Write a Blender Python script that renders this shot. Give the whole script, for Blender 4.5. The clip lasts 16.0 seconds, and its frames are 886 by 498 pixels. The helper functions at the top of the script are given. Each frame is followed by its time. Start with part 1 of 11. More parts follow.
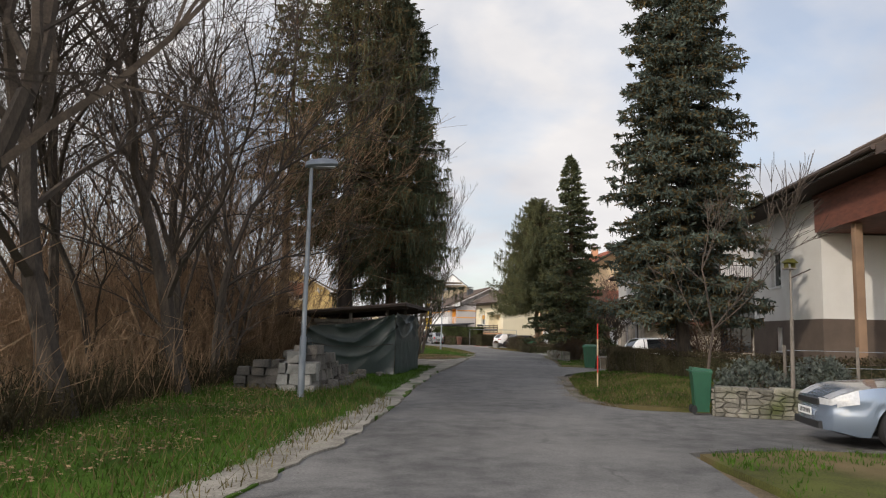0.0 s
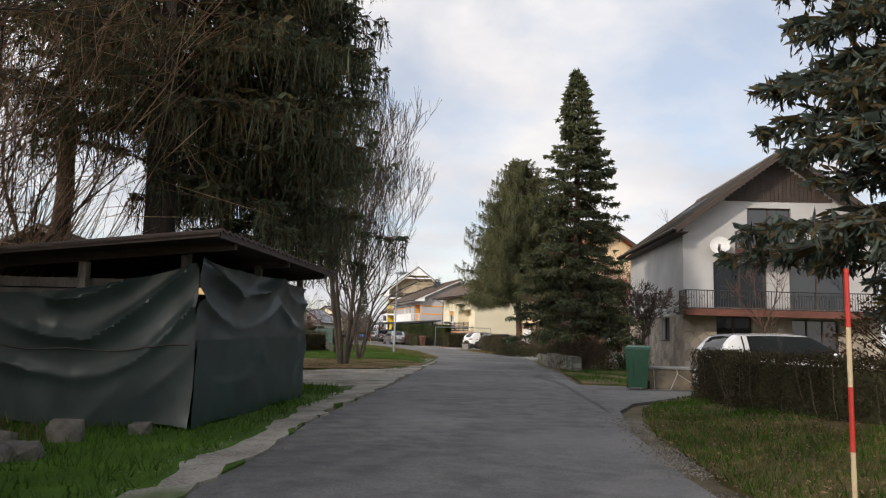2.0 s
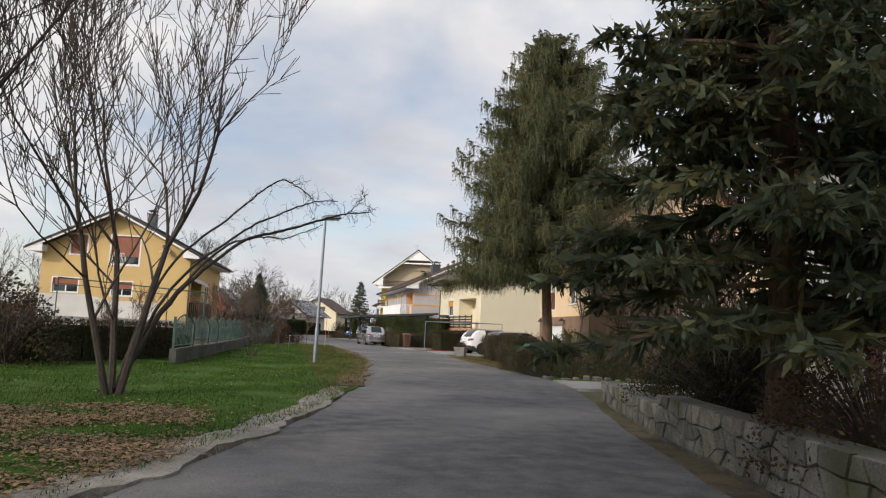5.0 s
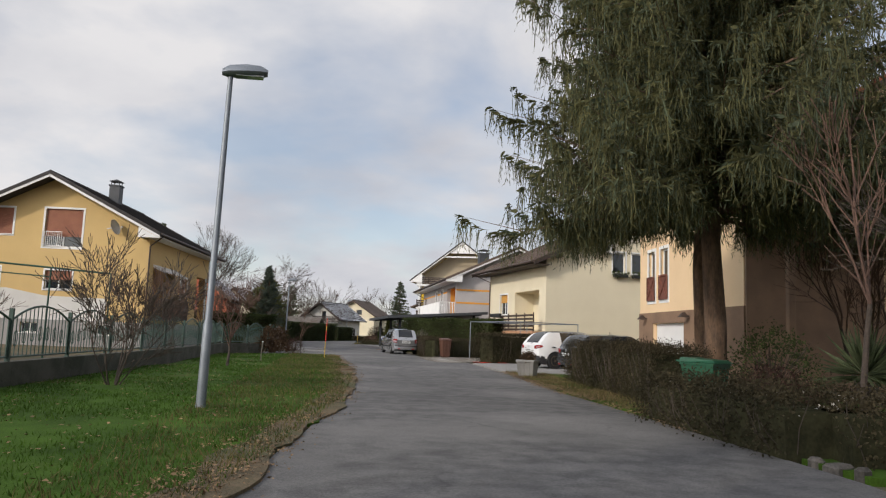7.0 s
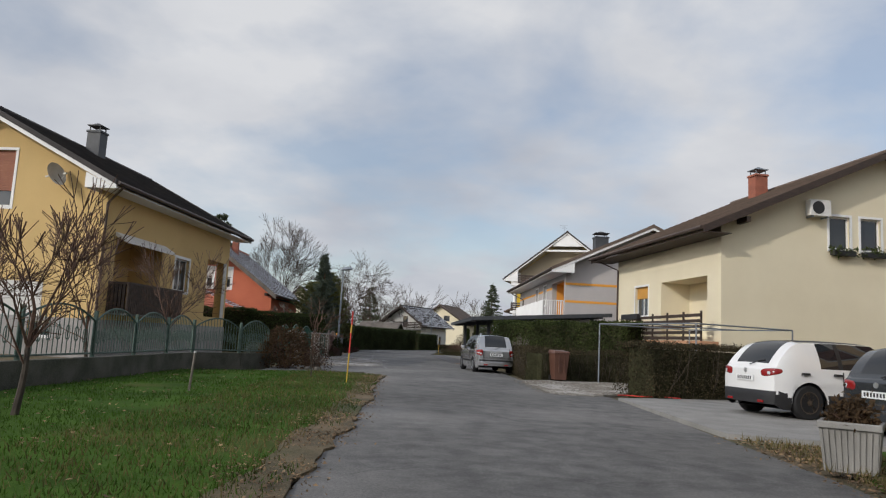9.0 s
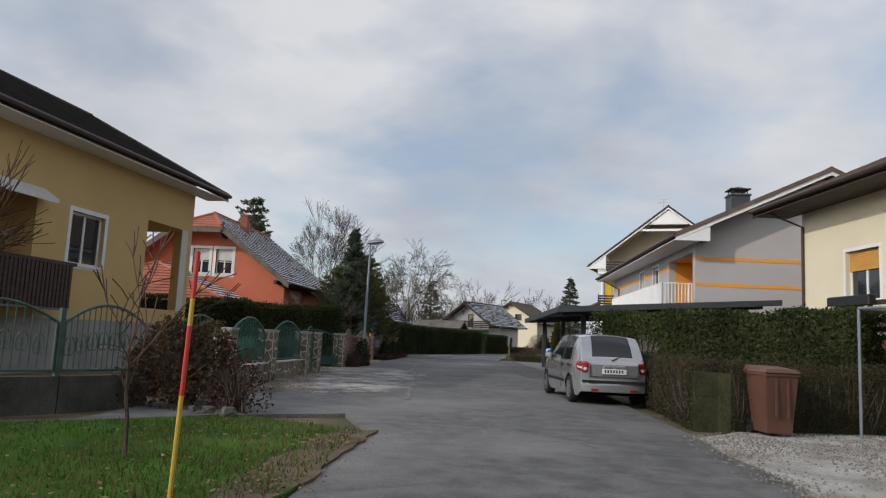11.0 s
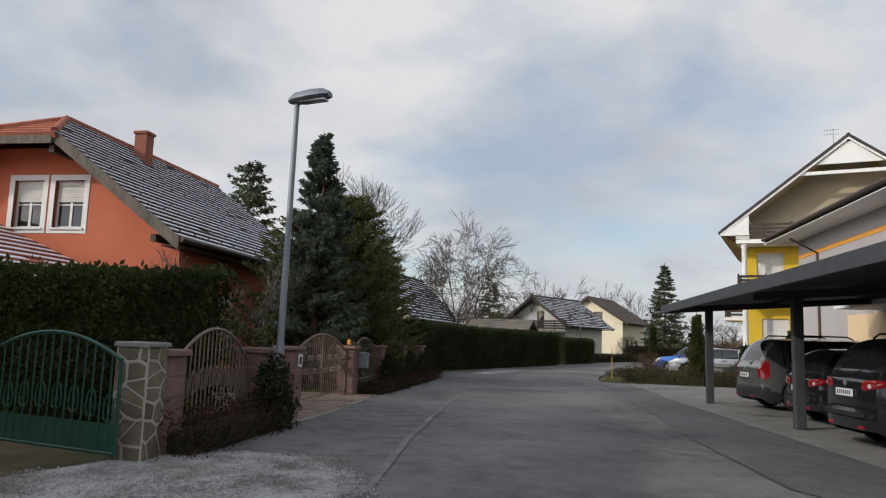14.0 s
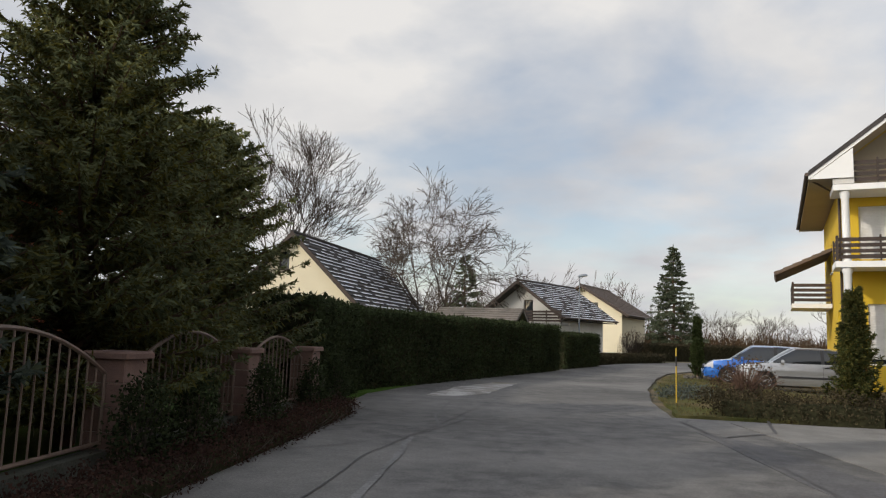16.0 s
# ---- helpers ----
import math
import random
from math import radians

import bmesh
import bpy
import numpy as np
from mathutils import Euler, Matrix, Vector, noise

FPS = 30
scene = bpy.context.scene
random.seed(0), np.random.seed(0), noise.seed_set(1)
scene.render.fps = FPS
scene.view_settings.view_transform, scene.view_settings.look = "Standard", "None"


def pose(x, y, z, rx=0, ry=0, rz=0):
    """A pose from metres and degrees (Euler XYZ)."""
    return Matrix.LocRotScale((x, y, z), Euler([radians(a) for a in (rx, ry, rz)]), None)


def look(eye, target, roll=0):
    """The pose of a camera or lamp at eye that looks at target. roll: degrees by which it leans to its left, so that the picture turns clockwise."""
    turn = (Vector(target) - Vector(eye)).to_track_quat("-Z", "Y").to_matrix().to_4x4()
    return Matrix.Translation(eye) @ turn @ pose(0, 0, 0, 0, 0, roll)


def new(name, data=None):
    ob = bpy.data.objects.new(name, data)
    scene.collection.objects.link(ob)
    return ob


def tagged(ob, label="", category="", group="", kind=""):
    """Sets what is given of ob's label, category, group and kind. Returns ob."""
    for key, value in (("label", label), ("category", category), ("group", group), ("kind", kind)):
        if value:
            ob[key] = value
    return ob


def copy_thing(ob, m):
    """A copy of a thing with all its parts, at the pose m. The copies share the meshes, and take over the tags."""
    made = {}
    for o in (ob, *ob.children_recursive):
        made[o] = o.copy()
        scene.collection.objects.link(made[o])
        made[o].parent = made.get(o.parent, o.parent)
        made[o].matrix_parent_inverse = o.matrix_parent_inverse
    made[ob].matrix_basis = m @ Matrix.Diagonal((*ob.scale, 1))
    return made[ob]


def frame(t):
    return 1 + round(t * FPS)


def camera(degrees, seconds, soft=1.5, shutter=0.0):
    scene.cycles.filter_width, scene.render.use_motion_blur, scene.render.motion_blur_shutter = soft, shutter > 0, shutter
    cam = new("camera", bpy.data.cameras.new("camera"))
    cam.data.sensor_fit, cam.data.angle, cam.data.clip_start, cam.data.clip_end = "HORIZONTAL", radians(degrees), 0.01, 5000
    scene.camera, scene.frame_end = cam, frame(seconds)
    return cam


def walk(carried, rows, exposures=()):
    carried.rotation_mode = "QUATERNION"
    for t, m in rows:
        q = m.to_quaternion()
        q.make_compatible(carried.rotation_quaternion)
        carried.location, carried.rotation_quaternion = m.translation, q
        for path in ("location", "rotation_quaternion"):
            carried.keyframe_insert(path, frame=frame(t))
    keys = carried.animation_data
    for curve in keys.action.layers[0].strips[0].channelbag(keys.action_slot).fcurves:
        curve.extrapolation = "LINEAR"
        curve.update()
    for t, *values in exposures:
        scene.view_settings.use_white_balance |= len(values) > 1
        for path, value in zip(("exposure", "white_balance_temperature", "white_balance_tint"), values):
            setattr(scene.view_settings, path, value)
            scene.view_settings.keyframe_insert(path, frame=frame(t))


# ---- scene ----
cam = camera(63.2, 16.0, 1.2)
PATH = [
    (0, (1.101, 1.681, 1.414), (1.485, 3.63, 1.647), 1.5),
    (0.5, (2.142, 4.963, 1.288), (2.528, 6.913, 1.512), 0.0),
    (1, (3.1, 8.855, 1.263), (3.517, 10.797, 1.495), 0.3),
    (1.5, (3.99, 12.295, 1.274), (4.434, 14.232, 1.502), 0.9),
    (2, (5.025, 16.005, 1.22), (5.489, 17.936, 1.457), 1.6),
    (2.5, (6.114, 19.221, 1.361), (6.588, 21.151, 1.583), 1.4),
    (3, (7.339, 22.916, 1.314), (7.818, 24.845, 1.542), 1.9),
    (3.5, (8.38, 26.141, 1.274), (8.86, 28.069, 1.505), 2.2),
    (4, (9.579, 29.92, 1.307), (10.048, 31.851, 1.534), 2.5),
    (4.2, (10.154, 31.373, 1.325), (10.609, 33.307, 1.548), 2.6),
    (6.3, (14.175, 46.533, 1.21), (14.532, 48.486, 1.452), 1.9),
    (6.5, (14.411, 48.031, 1.205), (14.75, 49.988, 1.445), 1.9),
    (7, (15.122, 51.815, 1.209), (15.408, 53.78, 1.448), 2.1),
    (7.5, (15.694, 55.455, 1.16), (15.926, 57.427, 1.401), 2.2),
    (8, (16.111, 59.315, 1.131), (16.275, 61.293, 1.383), 2.4),
    (8.5, (16.392, 62.798, 1.165), (16.494, 64.779, 1.42), 2.6),
    (9, (16.735, 66.707, 1.164), (16.761, 68.691, 1.418), 3.0),
    (9.5, (16.872, 70.132, 1.195), (16.842, 72.116, 1.447), 3.3),
    (9.7, (16.961, 71.426, 1.174), (16.911, 73.409, 1.427), 3.5),
    (11.8, (17.027, 84.985, 1.313), (16.794, 86.956, 1.553), 2.4),
    (12, (16.88, 86.171, 1.325), (16.631, 88.142, 1.563), 2.5),
    (12.5, (16.646, 89.389, 1.337), (16.353, 91.353, 1.577), 2.3),
    (13, (16.269, 92.888, 1.355), (15.941, 94.846, 1.6), 2.1),
    (13.5, (16.008, 95.836, 1.368), (15.667, 97.791, 1.613), 2.3),
    (14, (15.659, 99.309, 1.393), (15.321, 101.264, 1.645), 1.9),
    (14.5, (15.34, 102.393, 1.395), (15.007, 104.349, 1.642), 1.7),
    (15, (14.872, 106.077, 1.364), (14.555, 108.037, 1.609), 1.9),
    (15.5, (14.595, 109.685, 1.375), (14.296, 111.647, 1.622), 1.8),
    (16, (14.383, 113.328, 1.435), (14.107, 115.294, 1.677), 1.9),
]
walk(cam, [(t, look(eye, target, roll)) for t, eye, target, roll in PATH], ((0, 0.24, 6800, 12), (1.2, 0.31, 6780, 12), (3, 0.32, 6750, 12), (4.2, 0.23, 6720, 12), (7, 0.02, 6600, 12), (9.5, -0.15, 6350, 10), (12, -0.12, 6350, 10), (14, -0.05, 6500, 10), (16, 0.05, 6800, 10)))

# ---- light: a low sun over the left shoulder, broken high cloud ----
SUN_ELEV, SUN_AZ = 26.0, 233.0          # degrees; azimuth clockwise from +y
world = bpy.data.worlds.new("sky")
scene.world = world
world.use_nodes = True
wn, wl = world.node_tree.nodes, world.node_tree.links
wn.clear()
w_out = wn.new("ShaderNodeOutputWorld")
w_bg = wn.new("ShaderNodeBackground")
w_sky = wn.new("ShaderNodeTexSky")
w_sky.sky_type, w_sky.sun_disc = "NISHITA", False
w_sky.sun_elevation, w_sky.sun_rotation = radians(SUN_ELEV), radians(SUN_AZ)
w_gain = wn.new("ShaderNodeVectorMath")
w_gain.operation = "SCALE"
w_gain.inputs["Scale"].default_value = 0.15
w_co = wn.new("ShaderNodeTexCoord")
w_sep = wn.new("ShaderNodeSeparateXYZ")
w_up = wn.new("ShaderNodeMath")
w_up.operation, w_up.use_clamp = "MAXIMUM", False
w_up.inputs[1].default_value = 0.0
w_add = wn.new("ShaderNodeMath")
w_add.operation = "ADD"
w_add.inputs[1].default_value = 0.28
w_div = wn.new("ShaderNodeVectorMath")
w_div.operation = "DIVIDE"
w_com = wn.new("ShaderNodeCombineXYZ")
w_n1, w_n2 = wn.new("ShaderNodeTexNoise"), wn.new("ShaderNodeTexNoise")
w_n1.inputs["Scale"].default_value, w_n1.inputs["Detail"].default_value, w_n1.inputs["Roughness"].default_value = 1.7, 7.0, 0.5
w_n1.inputs["Distortion"].default_value = 0.15
w_n2.inputs["Scale"].default_value, w_n2.inputs["Detail"].default_value = 1.3, 7.0
w_r1, w_r2 = wn.new("ShaderNodeValToRGB"), wn.new("ShaderNodeValToRGB")
w_r1.color_ramp.elements[0].position, w_r1.color_ramp.elements[1].position = 0.37, 0.56
w_r1.color_ramp.elements[0].color = (0.40, 0.40, 0.40, 1)
w_r2.color_ramp.elements[0].position, w_r2.color_ramp.elements[1].position = 0.36, 0.64
w_r2.color_ramp.elements[0].color, w_r2.color_ramp.elements[1].color = (0.55, 0.58, 0.645, 1), (0.83, 0.835, 0.85, 1)
w_mix = wn.new("ShaderNodeMixRGB")
wl.new(w_co.outputs["Generated"], w_sep.inputs[0])
wl.new(w_sep.outputs["Z"], w_up.inputs[0])
wl.new(w_up.outputs[0], w_add.inputs[0])
for k in (0, 1, 2):
    wl.new(w_add.outputs[0], w_com.inputs[k])
wl.new(w_co.outputs["Generated"], w_div.inputs[0])
wl.new(w_com.outputs[0], w_div.inputs[1])
wl.new(w_div.outputs[0], w_n1.inputs["Vector"])
wl.new(w_div.outputs[0], w_n2.inputs["Vector"])
wl.new(w_n1.outputs[0], w_r1.inputs[0])
wl.new(w_n2.outputs[0], w_r2.inputs[0])
wl.new(w_sky.outputs[0], w_gain.inputs[0])
wl.new(w_r1.outputs[0], w_mix.inputs[0])
wl.new(w_gain.outputs[0], w_mix.inputs[1])
wl.new(w_r2.outputs[0], w_mix.inputs[2])
# thin cloud glows round the hidden sun
w_dot = wn.new("ShaderNodeVectorMath")
w_dot.operation = "DOT_PRODUCT"
w_dot.inputs[1].default_value = (math.sin(radians(SUN_AZ)) * math.cos(radians(SUN_ELEV)), math.cos(radians(SUN_AZ)) * math.cos(radians(SUN_ELEV)), math.sin(radians(SUN_ELEV)))
w_pos = wn.new("ShaderNodeMath")
w_pos.operation = "MAXIMUM"
w_pos.inputs[1].default_value = 0.0
w_pow = wn.new("ShaderNodeMath")
w_pow.operation = "POWER"
w_pow.inputs[1].default_value = 3.0
w_glow = wn.new("ShaderNodeMath")
w_glow.operation = "MULTIPLY_ADD"
w_glow.inputs[1].default_value, w_glow.inputs[2].default_value = 1.6, 1.0
w_bright = wn.new("ShaderNodeVectorMath")
w_bright.operation = "SCALE"
wl.new(w_co.outputs["Generated"], w_dot.inputs[0])
wl.new(w_dot.outputs["Value"], w_pos.inputs[0])
wl.new(w_pos.outputs[0], w_pow.inputs[0])
wl.new(w_pow.outputs[0], w_glow.inputs[0])
wl.new(w_mix.outputs[0], w_bright.inputs[0])
wl.new(w_glow.outputs[0], w_bright.inputs["Scale"])
wl.new(w_bright.outputs[0], w_bg.inputs[0])
w_bg.inputs["Strength"].default_value = 0.92
wl.new(w_bg.outputs[0], w_out.inputs[0])

sun = new("sun", bpy.data.lights.new("sun", "SUN"))
sun.data.energy, sun.data.angle, sun.data.color = 2.0, radians(1.2), (1.0, 0.93, 0.82)
_a = radians(SUN_AZ)
sun.matrix_world = look((math.sin(_a) * math.cos(radians(SUN_ELEV)) * 50, math.cos(_a) * math.cos(radians(SUN_ELEV)) * 50, math.sin(radians(SUN_ELEV)) * 50), (0, 0, 0))


# ---- materials ----
def surface(name, col, col2=None, rough=0.8, scale=3.0, fine=60.0, amount=0.5, bump=0.25, metal=0.0, rand=0.0, island=0.0, spec=0.5, stretch=None, patches=None, coat=0.0, leafy=0.0):
    """A node material: two noises (stains, grain) between two colours, grain as relief; rand varies it per object, island per piece."""
    m = bpy.data.materials.new(name)
    m.use_nodes = True
    nt = m.node_tree
    n, l = nt.nodes, nt.links
    b = n["Principled BSDF"]
    col = tuple(col) if len(col) == 4 else tuple(col) + (1.0,)
    if col2 is None:
        col2 = tuple(c * 0.72 for c in col[:3]) + (1.0,)
    else:
        col2 = tuple(col2) if len(col2) == 4 else tuple(col2) + (1.0,)
    co = n.new("ShaderNodeTexCoord")
    vec = co.outputs["Object"]
    if stretch:
        mp = n.new("ShaderNodeMapping")
        mp.inputs["Scale"].default_value = stretch
        l.new(vec, mp.inputs["Vector"])
        vec = mp.outputs[0]
    big, small = n.new("ShaderNodeTexNoise"), n.new("ShaderNodeTexNoise")
    big.inputs["Scale"].default_value, big.inputs["Detail"].default_value, big.inputs["Roughness"].default_value = scale, 5.0, 0.6
    small.inputs["Scale"].default_value, small.inputs["Detail"].default_value = fine, 3.0
    l.new(vec, big.inputs["Vector"])
    l.new(vec, small.inputs["Vector"])
    addn = n.new("ShaderNodeMath")
    addn.operation = "MULTIPLY_ADD"
    l.new(small.outputs[0], addn.inputs[0])
    addn.inputs[1].default_value = 0.55
    l.new(big.outputs[0], addn.inputs[2])
    mr = n.new("ShaderNodeMapRange")
    mr.inputs["From Min"].default_value, mr.inputs["From Max"].default_value = 0.77 - 0.34 / max(amount, 0.05) * 0.5, 0.77 + 0.34 / max(amount, 0.05) * 0.5
    l.new(addn.outputs[0], mr.inputs["Value"])
    fac = mr.outputs[0]
    mix = n.new("ShaderNodeMixRGB")
    mix.inputs[1].default_value, mix.inputs[2].default_value = col2, col
    l.new(fac, mix.inputs[0])
    out = mix.outputs[0]
    if patches:
        pc, ps, lo, hi = patches
        pn = n.new("ShaderNodeTexNoise")
        pn.inputs["Scale"].default_value, pn.inputs["Detail"].default_value = ps, 6.0
        l.new(vec, pn.inputs["Vector"])
        pr = n.new("ShaderNodeMapRange")
        pr.inputs["From Min"].default_value, pr.inputs["From Max"].default_value = lo, hi
        l.new(pn.outputs[0], pr.inputs["Value"])
        pm = n.new("ShaderNodeMixRGB")
        pm.inputs[2].default_value = tuple(pc) if len(pc) == 4 else tuple(pc) + (1.0,)
        l.new(pr.outputs[0], pm.inputs[0])
        l.new(out, pm.inputs[1])
        out = pm.outputs[0]
    if rand or island:
        hs = n.new("ShaderNodeHueSaturation")
        if island:
            src = n.new("ShaderNodeNewGeometry").outputs["Random Per Island"]
        else:
            src = n.new("ShaderNodeObjectInfo").outputs["Random"]
        vr = n.new("ShaderNodeMapRange")
        k = island or rand
        vr.inputs["To Min"].default_value, vr.inputs["To Max"].default_value = 1 - k, 1 + k
        l.new(src, vr.inputs["Value"])
        l.new(vr.outputs[0], hs.inputs["Value"])
        l.new(out, hs.inputs["Color"])
        out = hs.outputs[0]
    l.new(out, b.inputs["Base Color"])
    b.inputs["Roughness"].default_value, b.inputs["Metallic"].default_value = rough, metal
    b.inputs["Specular IOR Level"].default_value = spec
    if coat:
        b.inputs["Coat Weight"].default_value, b.inputs["Coat Roughness"].default_value = coat, 0.08
    if bump:
        bp = n.new("ShaderNodeBump")
        bp.inputs["Strength"].default_value, bp.inputs["Distance"].default_value = bump, 0.02
        l.new(addn.outputs[0], bp.inputs["Height"])
        l.new(bp.outputs[0], b.inputs["Normal"])
    if leafy:               # thin leaves let some light through
        tr, ms = n.new("ShaderNodeBsdfTranslucent"), n.new("ShaderNodeMixShader")
        ms.inputs[0].default_value = leafy
        l.new(out, tr.inputs["Color"])
        l.new(b.outputs[0], ms.inputs[1])
        l.new(tr.outputs[0], ms.inputs[2])
        l.new(ms.outputs[0], n["Material Output"].inputs["Surface"])
    return m


def worn_asphalt(m, grit=0.38, crack=0.3):
    """Chippings, mottling and hair cracks over an asphalt material."""
    n, l = m.node_tree.nodes, m.node_tree.links
    b = n["Principled BSDF"]
    src = b.inputs["Base Color"].links[0].from_socket
    co = n.new("ShaderNodeTexCoord")
    chips, mott, warp, vor, veil = n.new("ShaderNodeTexNoise"), n.new("ShaderNodeTexNoise"), n.new("ShaderNodeTexNoise"), n.new("ShaderNodeTexVoronoi"), n.new("ShaderNodeTexNoise")
    for q, sc, de in ((chips, 34.0, 8.0), (mott, 5.0, 7.0), (warp, 1.3, 4.0), (veil, 0.35, 3.0)):
        q.inputs["Scale"].default_value, q.inputs["Detail"].default_value, q.inputs["Roughness"].default_value = sc, de, 0.72
        l.new(co.outputs["Object"], q.inputs["Vector"])
    off = n.new("ShaderNodeVectorMath")
    off.operation = "MULTIPLY_ADD"
    off.inputs[1].default_value = (0.7, 0.7, 0.0)
    l.new(warp.outputs["Color"], off.inputs[0])
    l.new(co.outputs["Object"], off.inputs[2])
    vor.feature = "DISTANCE_TO_EDGE"
    vor.inputs["Scale"].default_value = 0.42
    l.new(off.outputs[0], vor.inputs["Vector"])

    def spread(sock, lo, hi, a, c):
        r = n.new("ShaderNodeMapRange")
        for k, v in (("From Min", lo), ("From Max", hi), ("To Min", a), ("To Max", c)):
            r.inputs[k].default_value = v
        l.new(sock, r.inputs["Value"])
        return r.outputs[0]

    def times(p, q):
        k = n.new("ShaderNodeMath")
        k.operation = "MULTIPLY"
        l.new(p, k.inputs[0])
        l.new(q, k.inputs[1])
        return k.outputs[0]
    line = spread(vor.outputs["Distance"], 0.004, 0.016, crack, 0.0)
    mask = spread(veil.outputs[0], 0.50, 0.62, 0.0, 1.0)
    keep = n.new("ShaderNodeMath")
    keep.operation = "SUBTRACT"
    keep.inputs[0].default_value = 1.0
    l.new(times(line, mask), keep.inputs[1])
    broad = n.new("ShaderNodeTexNoise")
    broad.inputs["Scale"].default_value, broad.inputs["Detail"].default_value, broad.inputs["Roughness"].default_value = 0.16, 8.0, 0.62
    l.new(co.outputs["Object"], broad.inputs["Vector"])
    blotch = spread(broad.outputs[0], 0.36, 0.62, 0.74, 1.12)
    val = times(blotch, times(times(spread(chips.outputs[0], 0.3, 0.7, 1 - grit, 1 + grit), spread(mott.outputs[0], 0.32, 0.68, 0.88, 1.12)), keep.outputs[0]))
    hs = n.new("ShaderNodeHueSaturation")
    l.new(src, hs.inputs["Color"])
    l.new(val, hs.inputs["Value"])
    l.new(hs.outputs[0], b.inputs["Base Color"])
    return m


def glass_mat(name, tint=(0.02, 0.025, 0.03), rough=0.03):
    m = bpy.data.materials.new(name)
    m.use_nodes = True
    b = m.node_tree.nodes["Principled BSDF"]
    b.inputs["Base Color"].default_value = (*tint, 1)
    b.inputs["Roughness"].default_value = rough
    b.inputs["Specular IOR Level"].default_value = 0.8
    return m


ASPHALT = worn_asphalt(surface("asphalt", (0.150, 0.146, 0.140), (0.076, 0.074, 0.073), 0.88, 2.6, 60, 1.1, 0.4, patches=((0.180, 0.174, 0.165), 0.3, 0.48, 0.66)))
ASPHALT_OLD = worn_asphalt(surface("patched_asphalt", (0.115, 0.114, 0.118), (0.075, 0.074, 0.078), 0.85, 2.2, 90, 0.9, 0.4))
CONCRETE_MOSSY = surface("mossy_dark_concrete", (0.098, 0.096, 0.082), (0.040, 0.044, 0.032), 0.95, 1.3, 50, 1.2, 0.5)
CONCRETE = surface("concrete", (0.31, 0.30, 0.285), (0.205, 0.20, 0.188), 0.85, 1.5, 70, 0.8, 0.3)
GRAVEL = surface("gravel", (0.44, 0.42, 0.39), (0.23, 0.215, 0.195), 0.95, 1.1, 28, 1.2, 0.8, patches=((0.17, 0.15, 0.115), 0.7, 0.5, 0.72))
GRIT = surface("grey_grit", (0.33, 0.305, 0.26), (0.155, 0.14, 0.115), 0.95, 1.6, 30, 1.2, 0.8, patches=((0.07, 0.095, 0.03), 0.8, 0.56, 0.68))
DIRT = surface("dirt_track", (0.33, 0.295, 0.235), (0.15, 0.13, 0.098), 0.95, 1.0, 26, 1.1, 0.7, patches=((0.10, 0.12, 0.045), 0.5, 0.55, 0.72))
GRASS = surface("grass", (0.062, 0.122, 0.016), (0.030, 0.062, 0.009), 0.95, 0.8, 40, 1.0, 0.6, patches=((0.13, 0.105, 0.045), 0.3, 0.6, 0.82), spec=0.1)
GRASS_WORN = surface("worn_grass", (0.095, 0.105, 0.030), (0.050, 0.050, 0.020), 0.95, 1.2, 40, 1.1, 0.7, patches=((0.150, 0.112, 0.060), 0.45, 0.46, 0.66), spec=0.1)
LEAFSOIL = surface("leaf_litter", (0.16, 0.115, 0.065), (0.06, 0.05, 0.025), 0.95, 1.5, 45, 1.2, 0.9, patches=((0.06, 0.07, 0.02), 0.4, 0.45, 0.7))
BLADES = surface("grass_blade", (0.070, 0.138, 0.019), (0.036, 0.074, 0.011), 0.8, 0.6, 8, 0.9, 0.0, island=0.35, leafy=0.4, spec=0.15)
BLADES_DRY = surface("dry_blade", (0.200, 0.160, 0.070), (0.090, 0.085, 0.035), 0.85, 0.6, 8, 0.9, 0.0, island=0.35, leafy=0.4, spec=0.15)
BARK = surface("bark", (0.076, 0.060, 0.047), (0.034, 0.027, 0.022), 0.95, 6, 40, 1.0, 0.9, rand=0.2, stretch=(1, 1, 0.25))
BARK_WARM = surface("spruce_bark", (0.17, 0.105, 0.065), (0.075, 0.050, 0.035), 0.95, 6, 30, 1.0, 0.9, rand=0.15, stretch=(1, 1, 0.35))
TWIG = surface("twig", (0.092, 0.070, 0.055), (0.046, 0.036, 0.028), 0.95, 3, 30, 0.8, 0.0, rand=0.25)
TWIG_RED = surface("reddish_twig", (0.146, 0.083, 0.059), (0.064, 0.039, 0.029), 0.95, 3, 30, 0.8, 0.0, rand=0.2)
BRUSH = surface("dry_brush", (0.129, 0.081, 0.045), (0.048, 0.034, 0.021), 0.95, 2, 20, 0.9, 0.0, island=0.35, leafy=0.4, spec=0.15)
BRUSH_WOOD = surface("wood_brush", (0.38, 0.255, 0.165), (0.19, 0.135, 0.085), 0.95, 2, 20, 0.9, 0.0, island=0.4, leafy=0.4, spec=0.15)
NEEDLE = surface("needles", (0.170, 0.162, 0.072), (0.090, 0.092, 0.044), 0.75, 0.5, 9, 1.0, 0.0, island=0.35, leafy=0.4, spec=0.15)
NEEDLE_DARK = surface("dark_needles", (0.135, 0.160, 0.095), (0.076, 0.092, 0.060), 0.75, 0.5, 9, 1.0, 0.0, island=0.35, leafy=0.4, spec=0.15)
NEEDLE_BLUE = surface("blue_needles", (0.145, 0.178, 0.146), (0.066, 0.085, 0.070), 0.75, 0.5, 9, 1.0, 0.0, island=0.35, leafy=0.4, spec=0.15)
